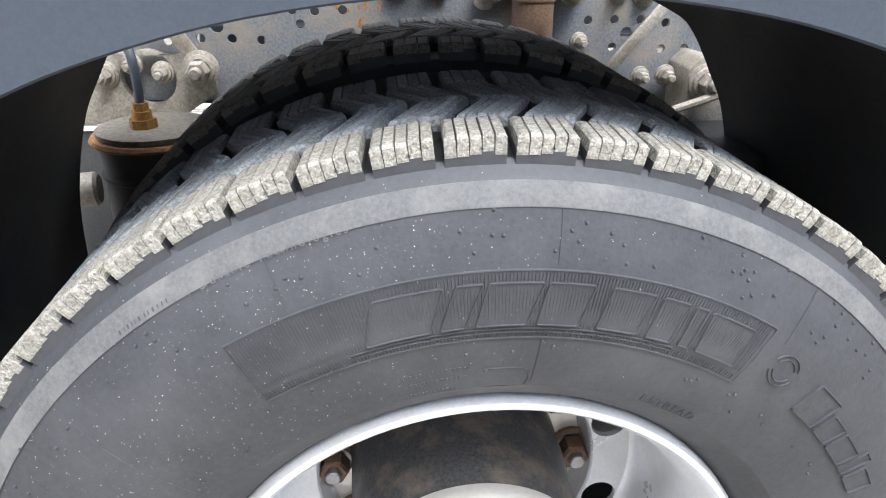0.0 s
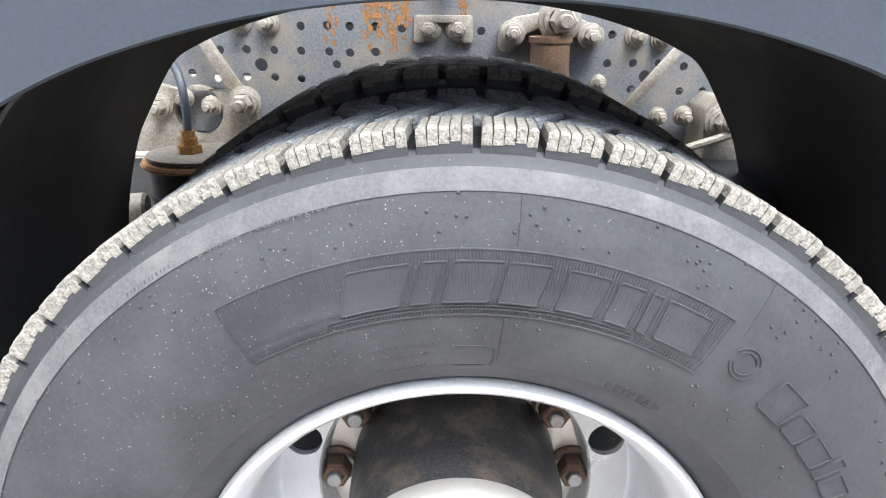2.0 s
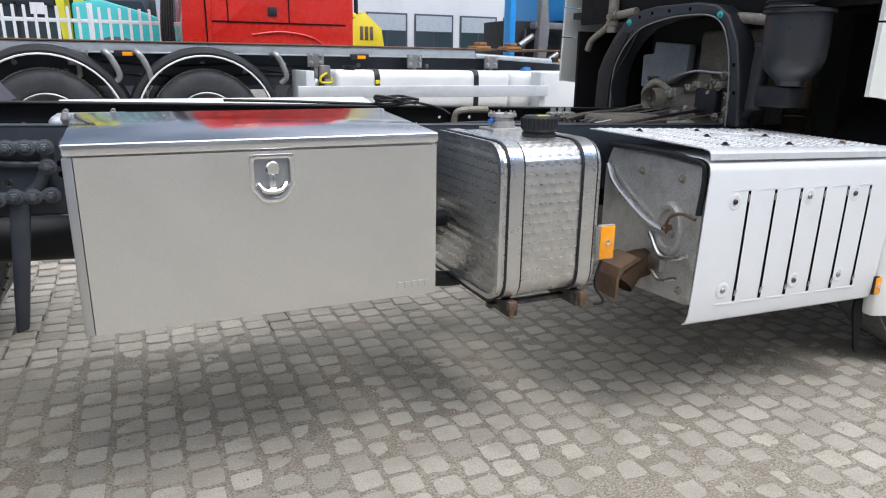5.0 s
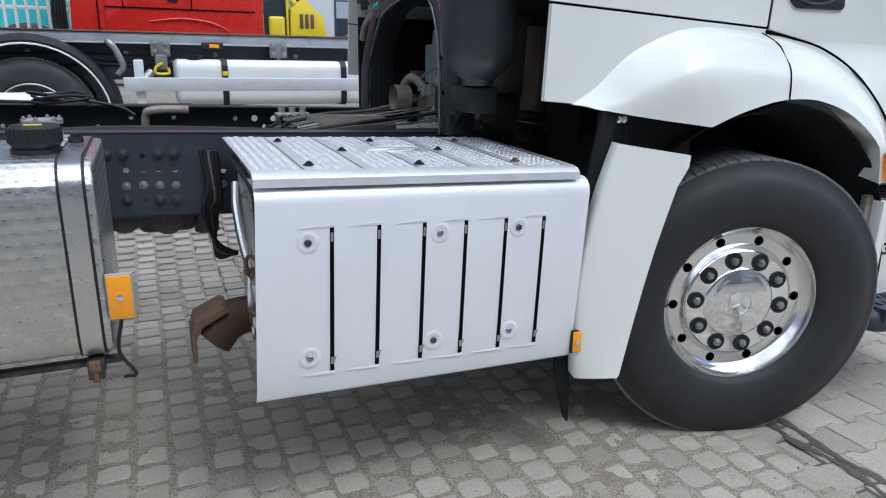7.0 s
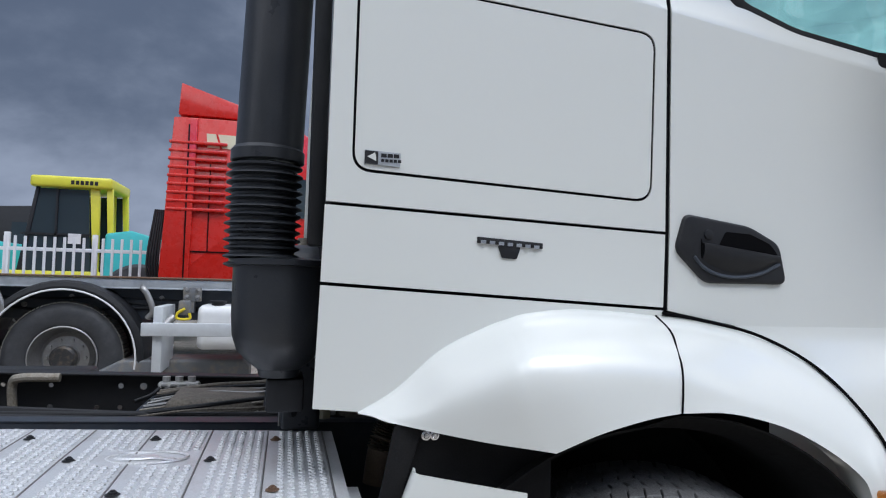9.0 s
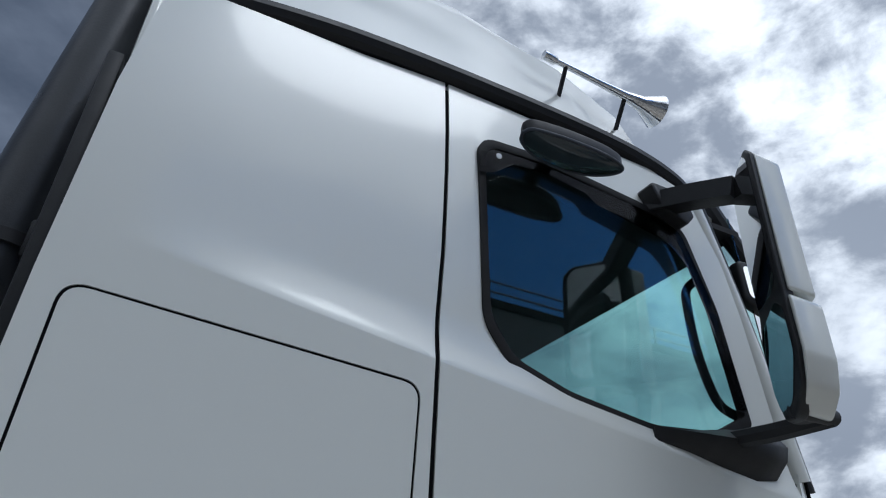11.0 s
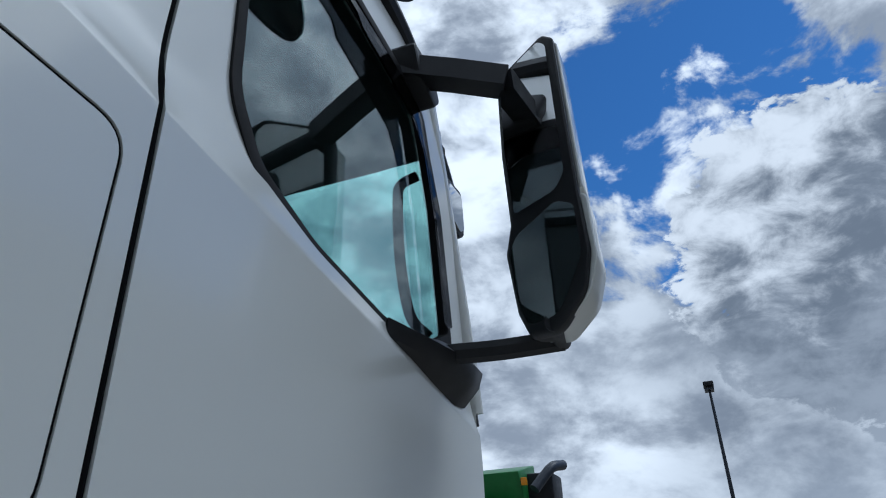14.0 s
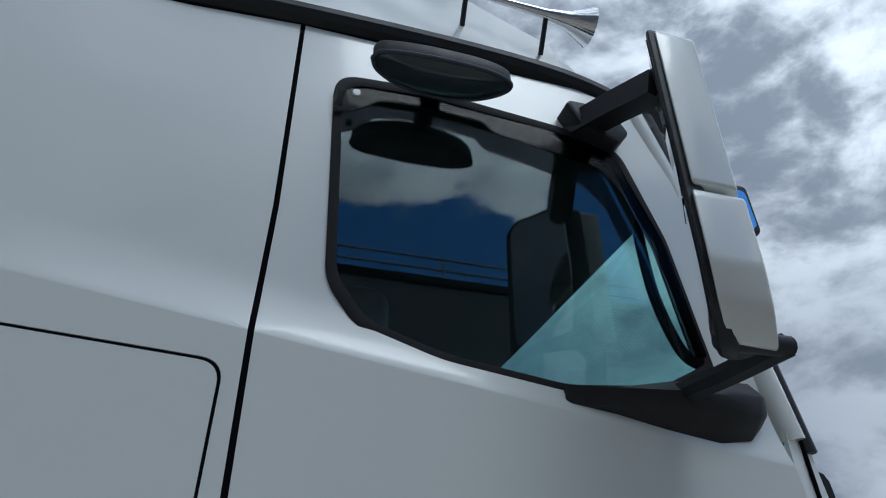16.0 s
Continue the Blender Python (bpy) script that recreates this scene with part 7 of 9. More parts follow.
part("bell_flange", moved(moved(lathe([(0, -0.02), (0.05, -0.02), (0.060, -0.012), (0.062, 0.06)], 28), along("x")), Matrix.Translation((3.85, 1.36, 1.19)) @ Matrix.Diagonal((-1, 1, 1, 1))), DUSTY_STEEL, gear, "round dusty flange")
for k in range(8):
    a = 2 * math.pi * k / 8
    part("flange_bolt", moved(bolt((0, 0, 0), 0.007, 0.012), Matrix.Translation((3.845, 1.36 + 0.052 * math.cos(a), 1.19 + 0.052 * math.sin(a))) @ Matrix.Rotation(radians(-90), 4, "Z")), DULL_STEEL, gear)
part("cover_plate", box(3.90, 3.95, 0.98, 1.13, 1.12, 1.26, 0.012), BLACK, gear, "black bolted cover plate")
for y, z in ((0.97, 1.27), (1.13, 1.27), (0.97, 1.12), (1.13, 1.12), (0.90, 1.22), (0.90, 1.16), (0.86, 1.24), (0.94, 1.33)):
    part("plate_bolt", moved(bolt((0, 0, 0), 0.013, 0.02), Matrix.Translation((3.90, y, z)) @ Matrix.Rotation(radians(-90), 4, "Z")), DUSTY_STEEL, gear, "bright bolt head")
part("fuel_line", pipe([(4.02, 0.90, 1.33), (3.99, 1.10, 1.34), (3.98, 1.22, 1.345), (3.96, 1.32, 1.32), (3.95, 1.42, 1.28)], 0.007, 8), ALU_SATIN, gear, "thin bright pipe")
part("hose", pipe([(3.92, 1.50, 1.12), (3.90, 1.52, 1.22), (3.92, 1.46, 1.28), (3.96, 1.40, 1.24)], 0.022, 12), DUSTY_STEEL, gear, "pale bent hose")
part("strap", pipe([(3.92, 0.84, 1.10), (3.92, 0.84, 1.24), (3.95, 0.84, 1.36)], 0.022, 10), CREAM, gear, "pale tan sleeve")
for k in range(30):
    x, y, z = grng.uniform(3.93, 4.10), grng.uniform(0.90, 1.58), grng.uniform(1.08, 1.30)
    s = grng.uniform(0.015, 0.034)
    part("gearbox_fitting", join(box(x - s, x + s, y - s * 0.8, y + s * 0.8, z - s, z + s * 0.7, 0.006), rod((x, y, z), (x - s * 1.6, y, z + s * 0.4), s * 0.4, 10)), grng.choice((DUSTY_STEEL, DUST_GREY, GRIMY, CAST_ALU)), gear, "small fitting on the gearbox")
crows = []
for k in range(15):
    x = 3.42 + 0.04 * k
    crows.append([(x + 0.01 * math.sin(2.1 * j), 0.98 + 0.045 * j, 1.075 + 0.014 * math.sin(1.7 * k + 0.9 * j) + 0.010 * math.sin(2.6 * j - 0.8 * k) - 0.0012 * (j - 6) ** 2) for j in range(13)])
part("gearbox_cover", sheet(crows, 0.008), DUST_GREY, gear, "dusty grey crumpled heat cover", smooth=20)
for k in range(9):
    y0 = 0.98 + 0.065 * k
    part("cable", pipe([(3.3, y0, 1.085), (3.5, y0 + grng.uniform(-0.08, 0.08), 1.10 + grng.uniform(0, 0.02)), (3.7, y0 + grng.uniform(-0.08, 0.08), 1.105 + grng.uniform(0, 0.03)), (3.95, y0, 1.13 + grng.uniform(0, 0.05))], grng.choice((0.004, 0.006, 0.008)), 8), grng.choice((BLACK, DUSTY_STEEL, DULL_STEEL, GRIMY)), truck, "hose over the gearbox")
part("valve_block", join(box(3.28, 3.44, 1.54, 1.62, 1.03, 1.055, 0.006), *[box(3.285 + 0.036 * k, 3.297 + 0.036 * k, 1.54, 1.62, 1.05, 1.105, 0.004) for k in range(5)], box(3.28, 3.44, 1.55, 1.61, 1.095, 1.112, 0.006), *[rod((x, 1.58, 1.11), (x, 1.58, 1.135), 0.016, 12) for x in (3.31, 3.36, 3.41)]), CAST_ALU, truck, "pale cast valve block with ribs")
for k in range(4):
    part("valve_hose", pipe([(3.29 + 0.04 * k, 1.54, 1.09), (3.27 + 0.05 * k, 1.48, 1.075), (3.22 + 0.06 * k, 1.42, 1.06)], 0.008, 8), BLACK, truck, "dusty air hose")
part("rail_pipe", pipe([(2.72, 1.64, 0.98), (2.72, 1.62, 1.10), (2.76, 1.60, 1.13), (2.90, 1.60, 1.13)], 0.018, 10), DUSTY_STEEL, truck, "bent steel pipe")

# ---- moulded marks on the rear tyre's sidewall ----
WALL_LINE = [(0.290, 0.075), (0.304, 0.058), (0.309, 0.046), (0.322, 0.030), (0.340, 0.018), (0.343, 0.013), (0.37, 0.006), (0.42, 0.0), (0.46, 0.004), (0.492, 0.014),
             (0.506, 0.0200), (0.513, 0.0220), (0.528, 0.030), (0.534, 0.038), (0.542, 0.047)]


def on_wall(a, r, h=0.0):
    """A place on the sidewall: degrees clockwise from the top, radius, height above the rubber."""
    for (r0, y0), (r1, y1) in zip(WALL_LINE, WALL_LINE[1:]):
        if r <= r1:
            break
    y = y0 + (y1 - y0) * (r - r0) / (r1 - r0)
    return M_REAR @ Vector((r * math.sin(radians(a)), y - h, r * math.cos(radians(a))))


def ridge(points, width, height):
    """A low rounded bead along (degrees, radius) points on the sidewall."""
    bm, rings = bmesh.new(), []
    flat = [Vector((math.radians(a) * r, r)) for a, r in points]
    for k, (a, r) in enumerate(points):
        d = flat[min(k + 1, len(flat) - 1)] - flat[max(k - 1, 0)]
        n = Vector((-d.y, d.x)).normalized() * width / 2
        rings.append([bm.verts.new(on_wall(a + math.degrees(n.x * s / r), r + n.y * s, h)) for s, h in ((-1, -0.0004), (-0.4, height), (0.4, height), (1, -0.0004))])
    for p, q in zip(rings, rings[1:]):
        for k in range(3):
            bm.faces.new((p[k], p[k + 1], q[k + 1], q[k]))
    return bm


def arc(a0, a1, r, n=40):
    return [(a0 + (a1 - a0) * k / n, r) for k in range(n + 1)]


def slab(a0, a1, r0, r1, h, lean=0.0, n=4):
    """A low plate with slanting ends."""
    bm = bmesh.new()
    rows = []
    for r, hh, ins in ((r0, -0.0005, 0), (r0 + 0.0006, h, 1), (r1 - 0.0006, h, 1), (r1, -0.0005, 0)):
        s = lean * (r - r0) / (r1 - r0)
        rows.append([bm.verts.new(on_wall(a0 + s, r, -0.0005))] + [bm.verts.new(on_wall(a0 + s + 0.06 + (a1 - a0 - 0.12) * k / n, r, hh)) for k in range(n + 1)] + [bm.verts.new(on_wall(a1 + s, r, -0.0005))])
    for p, q in zip(rows, rows[1:]):
        for k in range(len(p) - 1):
            bm.faces.new((p[k], p[k + 1], q[k + 1], q[k]))
    return bm


def outline_ring(a0, a1, r0, r1, lean):
    ring = [(a0, r0), (a0 + lean, r1), (a1 + lean, r1), (a1, r0)]
    path = []
    for p, q in zip(ring, ring[1:] + ring[:1]):
        path += [(p[0] + (q[0] - p[0]) * t, p[1] + (q[1] - p[1]) * t) for t in (0.04, 0.35, 0.65, 0.96)]
    return ridge(path + path[:1], 0.0020, 0.0024)


def raised(a0, a1, r0, r1, lean, label):
    part("raised_block", slab(a0, a1, r0, r1, 0.0009, lean), RUBBER, rw, label, smooth=0)
    part("block_edge", outline_ring(a0, a1, r0, r1, lean), RUBBER, rw, smooth=0)


panel = [ridge([(a, 0.4135), (a, 0.437), (a, 0.4605)], 0.0013, 0.0012) for a in [-29.3 + 0.37 * k for k in range(164)]]
panel += [ridge([(a, 0.4025), (a, 0.4085)], 0.0013, 0.0012) for a in [-29.3 + 0.43 * k for k in range(141)]]
panel += [ridge(arc(-29.6, 31.6, 0.463), 0.0020, 0.0016), ridge(arc(-29.6, 31.6, 0.401), 0.0022, 0.0018), ridge(arc(-18, 21, 0.4105), 0.0016, 0.0014), ridge(arc(-18, 21, 0.4065), 0.0016, 0.0014),
          ridge([(-29.6, 0.401), (-29.6, 0.43), (-29.6, 0.463)], 0.0018, 0.0015), ridge([(31.6, 0.401), (31.6, 0.43), (31.6, 0.463)], 0.0018, 0.0015)]
tagged(part("hatched_panel", join(*panel), RUBBER, rw, smooth=0), "finely ribbed panel moulded in the rubber", kind="stuff")
# slanted plain blocks where the maker's mark stands
for a0, a1, lean in ((-16.4, -9.2, 2.0), (-8.1, -5.4, 2.2), (-4.2, 1.4, 1.6), (2.5, 7.3, 1.0), (9.4, 14.2, 0.8), (15.5, 18.6, 0.4), (19.8, 21.2, 0.0), (22.2, 28.0, -0.3)):
    raised(a0 * 1.03 + 0.9, a1 * 1.03 + 0.9, 0.4145, 0.4525, lean, "raised slanted block")
for a0, a1, r0, r1 in ((41.8, 46.4, 0.412, 0.447), (47.2, 50.4, 0.412, 0.437), (51.2, 55.4, 0.412, 0.436), (56.2, 57.6, 0.412, 0.445), (58.4, 61.8, 0.412, 0.437)):
    raised(a0, a1, r0, r1, 0.4, "raised upright block")
part("moulded_plate", join(slab(66.6, 110, 0.403, 0.461, 0.0012, 0, 30), *[ridge(arc(66.6, 110, r), 0.002, 0.002) for r in (0.403, 0.461)]), RUBBER, rw, "smooth plate moulded in the sidewall", smooth=0)
for a0, a1 in ((69, 74), (77, 83.5), (85, 89.5), (91, 92.6), (94, 98), (99.5, 101)):
    raised(a0, a1, 0.412, 0.452, 0.6, "raised upright block")
rings = [ridge([(36.2 + math.degrees(0.0155 * s * math.cos(radians(b))) / 0.435, 0.435 + 0.0155 * s * math.sin(radians(b))) for b in range(b0, b0 + 141, 10)], 0.0016, 0.0014) for b0 in (20, 200) for s in (1.0, 0.72)]
rings += [ridge([(-2.5, 0.367), (2.6, 0.367), (3.8, 0.3625), (4.1, 0.354), (3.8, 0.3455), (2.6, 0.341), (-2.5, 0.341)], 0.0014, 0.0012)]
for r in rings:
    part("moulded_line", r, RUBBER, rw, "thin raised moulding line", smooth=0)
for a, r0, r1 in ((5.1, 0.467, 0.518), (33.7, 0.455, 0.512), (-22.0, 0.465, 0.51), (62.5, 0.355, 0.40), (4.6, 0.34, 0.398), (-48, 0.36, 0.50), (88, 0.47, 0.51), (-75, 0.36, 0.5)):
    part("parting_line", ridge([(a, r0 + (r1 - r0) * k / 6) for k in range(7)], 0.0012, 0.0008), RUBBER, rw, "", smooth=0)
bars, rng = [], random.Random(12)
for r0, a0, a1 in ((0.370, -14.2, -4.6), (0.359, -12.8, -5.2), (0.346, -14.4, -6.0), (0.5145, -37.5, -31.5)):
    a = a0
    while a < a1:
        w = rng.uniform(0.28, 0.5) * 0.36 / r0
        bars.append(slab(a, a + w, r0 - 0.0022, r0 + 0.0022, 0.0009, 0.1, 1))
        a += w + rng.uniform(0.15, 0.32)
tagged(part("small_print", join(*bars), RUBBER, rw, smooth=0), "rows of tiny moulded marks", kind="stuff")
nubs = []
for k in range(170):
    a, r = rng.uniform(-110, 110), rng.choice((0.4755, 0.49, 0.386, 0.505, 0.37)) + rng.uniform(-0.006, 0.006)
    nubs.append(moved(lathe([(0.0019, 0.0005), (0.0017, -0.0012), (0.0008, -0.0020), (0, -0.0021)], 6), Matrix.Translation(on_wall(a, r))))
tagged(part("vent_nub", join(*nubs), RUBBER, rw), "scattered tiny rubber nubs", kind="stuff")
specks = []
for k in range(1500):
    a, r = rng.gauss(-24, 22), rng.uniform(0.345, 0.535)
    if r > 0.40 or rng.random() < 0.4:
        s = rng.choice((0.0002, 0.0003, 0.0004, 0.0005, 0.0006))
        specks.append(moved(lathe([(s, 0.0003), (s * 0.8, -s * 0.4), (0, -s * 0.6)], 4), Matrix.Translation(on_wall(a, r))))
tagged(part("dust_specks", join(*specks), SAND, rw, "pale grit specks stuck on the sidewall", smooth=0), kind="stuff")


def wall_text(words, a_mid, r_base, size, name="lettering", spread=1.0, mat=RUBBER):
    """Raised letters bent round the sidewall."""
    cu = bpy.data.curves.new("letters", "FONT")
    cu.body, cu.size, cu.align_x, cu.resolution_u = words, size, "CENTER", 2
    cu.space_character = spread
    ob = bpy.data.objects.new("letters", cu)
    scene.collection.objects.link(ob)
    me = ob.evaluated_get(bpy.context.evaluated_depsgraph_get()).to_mesh()
    bm = bmesh.new()
    bm.from_mesh(me)
    scene.collection.objects.unlink(ob)
    bpy.data.objects.remove(ob)
    bpy.data.curves.remove(cu)
    up = bmesh.ops.extrude_face_region(bm, geom=bm.faces[:])["geom"]
    top = {v for v in up if isinstance(v, bmesh.types.BMVert)}
    for v in bm.verts:
        h = 0.0011 if v in top else -0.0004
        v.co = on_wall(a_mid + math.degrees(v.co.x / (r_base + 0.3 * size)), r_base + v.co.y, h)
    part(name, bm, mat, rw, "small raised letters", smooth=0)


wall_text("RETREAD", 27.4, 0.3445, 0.0125, spread=1.25)
wall_text("Durable Technologies", -21.3, 0.5085, 0.0105, spread=1.35, mat=BAND)

# ---- the row behind: a container chassis truck ----
BGZ = RISE
carrier = thing("chassis_truck", (2.5, 7.0, BGZ), "grey container chassis truck with white tanks", "truck")


def bgb(name, bm, mat, parent, label="", smooth=35):
    return part(name, bm, mat, parent, label, smooth)


bgb("frame_rail", box(-4.5, 6.2, 5.57, 5.65, 1.12, 1.42, 0.01), FRAME, carrier, "dark steel frame rail")
bgb("deck_rail", box(-4.5, 4.75, 5.44, 5.60, 1.425, 1.515, 0.008), GALV, carrier, "pale galvanised deck rail")
bgb("rail_lip", box(-4.5, 4.75, 5.425, 5.44, 1.418, 1.432, 0.003), GALV, carrier, "folded lower lip of the deck rail")
bgb("deck_edge", box(-4.5, 6.0, 5.42, 6.5, 1.517, 1.532, 0.004), BRONZE, carrier, "rust-brown deck edge")
bgb("frame_rail", box(-4.5, 6.2, 7.2, 7.28, 1.14, 1.47, 0.01), FRAME, carrier, "dark steel far frame rail")
for x in (0.72, 2.90, 4.00, 4.95):
    br = bgb("rail_bracket", box(x - 0.085, x + 0.085, 5.42, 5.45, 1.31, 1.445, 0.006), FRAME_DUSTY, carrier, "bolted rail bracket")
    for dx, z in ((-0.05, 1.42), (0.05, 1.42), (-0.05, 1.35), (0.05, 1.35)):
        part("bracket_bolt", bolt((x + dx, 5.42, z), 0.016, 0.02), DULL_STEEL, br)
    part("web", box(x - 0.02, x + 0.02, 5.43, 5.57, 1.20, 1.33, 0.004), FRAME_DUSTY, br)
for x in (1.12, 3.37, 5.88):
    lm = bgb("marker_lamp", box(x - 0.10, x + 0.10, 5.405, 5.465, 1.385, 1.445, 0.008), BLACK, carrier, "black marker lamp holder")
    part("lens", box(x - 0.03, x + 0.06, 5.395, 5.405, 1.395, 1.43, 0.004), ORANGE, lm, "orange marker lens")
for x in (4.85, 5.25):
    bgb("twist_lock", join(box(x - 0.10, x + 0.10, 5.42, 5.67, 1.50, 1.56, 0.02), box(x - 0.05, x + 0.05, 5.44, 5.60, 1.56, 1.60, 0.015)), RUST, carrier, "rusty container lock")
bgb("cross_pipe", rod((4.75, 5.46, 1.45), (6.2, 5.46, 1.38), 0.03, 12), GALV, carrier, "grey steel pipe")
for z, x0, x1, sag in ((1.34, 0.9, 2.9, 0.03), (1.29, 2.2, 4.6, 0.05), (1.24, 1.0, 3.4, 0.04)):
    bgb("cable_run", pipe([(x0, 5.56, z), (x0 + (x1 - x0) * 0.3, 5.55, z - sag), (x0 + (x1 - x0) * 0.6, 5.555, z - 0.01), (x1, 5.56, z - sag)], 0.012, 8), BLACK, carrier, "black cable clipped along the frame")
for k in range(14):
    bgb("frame_bolt", bolt((-0.6 + 0.40 * k, 5.57, 1.33 - 0.08 * (k % 2)), 0.016, 0.02), DULL_STEEL, carrier)


def bg_wheel(x, y, z):
    m = place_wheel(x, y, 0, 0, z)
    rim = part("wheel", moved(lathe([(0.29, 0.05), (0.302, 0.02), (0.29, 0.015), (0.275, 0.06), (0.262, 0.15), (0.235, 0.18), (0.20, 0.14), (0.12, 0.135), (0.11, 0.03), (0.09, 0.02), (0, 0.02)], 48), m), DULL_STEEL, carrier, "dusty grey steel rim")
    part("tyre", settle(moved(tyre_bm(0.31, 0.525, rib=False), m), BGZ), RUBBER, rim, "black worn tyre")
    part("hub", moved(lathe([(0.116, 0.134), (0.116, 0.03), (0.095, 0.008), (0, 0.008)], 32), m), HUB_DARK, rim, "dark oily hub")
    bms = []
    for k in range(90):
        a = 2 * math.pi * k / 90
        bms.append(sliver_block(a, a + 2 * math.pi / 90 * 0.8, 0.035, 0.275, 0.508, 0.523, 0.0, 1))
    part("tread", settle(moved(join(*bms), m), BGZ), [TREAD_DARK, RUBBER], rim, smooth=0)
    for p in wheel_nuts(0.1675, 0.135, 10, 0.02, 0.03):
        part("wheel_nut", moved(lathe([(0.018, 0), (0.018, -0.03), (0, -0.032)], 6), m @ Matrix.Translation(p)), DULL_STEEL, rim)
    return rim


for x in (0.43, 1.80):
    bg_wheel(x, 5.36, 0.764)
    bg_wheel(x, 5.73, 0.764)
    rows, edge = [], []
    for k in range(25):
        a = radians(-8 + 196 * k / 24)
        rows.append([(x + r * math.cos(a), y, 0.764 + r * math.sin(a)) for r, y in ((0.63, 5.315), (0.67, 5.30), (0.71, 5.315), (0.725, 5.375), (0.725, 6.0))])
        edge.append((x + 0.640 * math.cos(a), 5.299, 0.764 + 0.640 * math.sin(a)))
    mg = bgb("mudguard", sheet(rows, 0.006), BLACK, carrier, "black plastic mudguard")
    part("edge_strip", pipe(edge, 0.009, 6, 1, smooth=False), WHITE_FAR, mg, "white edge line")
for x in (0.98, 1.24, 2.50):
    bgb("guard_stay", pipe([(x - 0.05, 5.5, 1.42), (x - 0.03, 5.34, 1.43), (x + 0.02, 5.32, 1.36), (x + 0.07, 5.32, 1.22), (x + 0.02, 5.35, 1.15)], 0.028, 12), DULL_STEEL, carrier, "bent grey tube stay")
# white tank with black straps, a second short tank, underrun guard
tk = [(5.02, 0.88), (5.02, 1.29), (5.54, 1.29), (5.54, 0.88)]
wt = bgb("side_tank", across(prism(rounded_outline(tk, 0.10, 7), 0, 1.98, 0.05, 3), 3.00), WHITE_FAR, carrier, "white side fuel tank")
for x in (3.40, 4.53):
    st = part("strap", across(prism(rounded_outline([(5.01, 0.87), (5.01, 1.30), (5.55, 1.30), (5.55, 0.87)], 0.105, 7), 0, 0.055), x), BLACK, wt, "black tank strap")
    if x < 4:
        part("strap_buckle", box(x + 0.005, x + 0.05, 4.998, 5.012, 1.15, 1.19, 0.003), YELLOW, st, "yellow strap buckle")
part("tank_cap", join(rod((3.17, 5.14, 1.27), (3.17, 5.14, 1.315), 0.062, 20), rod((3.17, 5.14, 1.315), (3.17, 5.14, 1.33), 0.075, 20)), BLACK, wt, "black tank cap")
bt = bgb("small_tank", across(prism(rounded_outline(tk, 0.10, 7), 0, 0.36, 0.05, 3), 4.99), WHITE_FAR, carrier, "short white fluid tank")
part("tank_cap", moved(lathe([(0.06, 0), (0.06, 0.04), (0.05, 0.045), (0, 0.045)], 20), Matrix.Translation((5.26, 5.16, 1.275)) @ Matrix.Rotation(radians(70), 4, "X")), BLUE, bt, "blue tank cap")
bx = bgb("side_box", box(5.37, 6.12, 5.05, 5.6, 0.80, 1.29, 0.03, 3), WHITE_FAR, carrier, "white side box")
part("box_foot", prism([(6.12, 1.28), (6.17, 1.20), (6.12, 0.82), (6.06, 0.82)], 5.04, 5.06, 0.004), GALV, bx)
bgb("side_guard", box(2.57, 5.34, 4.80, 4.84, 1.025, 1.14, 0.008), GALVWHITE, carrier, "pale metal side guard rail")
for x in (2.70, 5.30):
    bgb("guard_post", box(x - 0.04, x + 0.04, 4.845, 5.5, 0.70, 1.28, 0.01), GALVWHITE, carrier, "pale guard post")
bgb("hook", join(pipe([(2.90, 4.98, 1.26), (2.84, 4.98, 1.22), (2.84, 4.98, 1.17), (2.94, 4.98, 1.17), (2.94, 4.98, 1.22)], 0.012, 8)), YELLOW, carrier, "yellow wheel-chock hook")
bgb("chock_holder", box(2.84, 2.94, 4.99, 5.08, 1.20, 1.33, 0.015), FRAME_DUSTY, carrier, "grey chock holder")
bgb("chock", rod((2.80, 5.02, 1.18), (2.72, 4.95, 1.10), 0.035, 12), DULL_STEEL, carrier, "grey tube end")
bgb("cab_back", box(9.6, 11.4, 5.75, 8.2, 0.5, 3.3, 0.06, 3), BLACK, carrier, "dark cab of the chassis truck")
for x in (0.43, 1.80, 7.9):
    bg_wheel(x, 7.5, 0.764)
# a black pad lying on the near frame's far rail
bgb("walkway", box(2.15, 2.95, 1.72, 2.0, 1.09, 1.13, 0.02), BLACK, truck, "black rubber walkway plate")

# ---- red tractor unit ----
RY = 9.5
red = thing("red_truck", (3.4, 11.4, BGZ), "red tractor unit parked beyond the fence line", "truck")
bgb("body", prism(rounded_outline([(2.12, 1.35), (4.72, 1.30), (4.74, 2.3), (4.55, 3.6), (4.0, 4.02), (2.22, 4.02)], [0.03, 0.1, 0.1, 0.2, 0.2, 0.03], 5), RY, RY + 2.45, 0.03), RED, red, "glossy red cab body")
bgb("roof_spoiler", prism([(2.24, 4.07), (2.27, 4.57), (3.2, 4.27), (4.0, 4.05)], RY + 0.05, RY + 2.4, 0.02), RED, red, "red sloping roof spoiler")
bgb("side_fairing", prism([(2.06, 1.30), (2.20, 4.0), (2.55, 4.0), (2.50, 1.30)], RY - 0.06, RY + 0.0, 0.015), RED, red, "red side fairing with ribs")
for k in range(9):
    z = 2.55 + 0.13 * k
    bgb("fairing_rib", box(2.11 + 0.04 * (z - 1.3) / 2.7, 3.0, RY - 0.075, RY - 0.0, z, z + 0.05, 0.015), RED, red, "horizontal red rib")
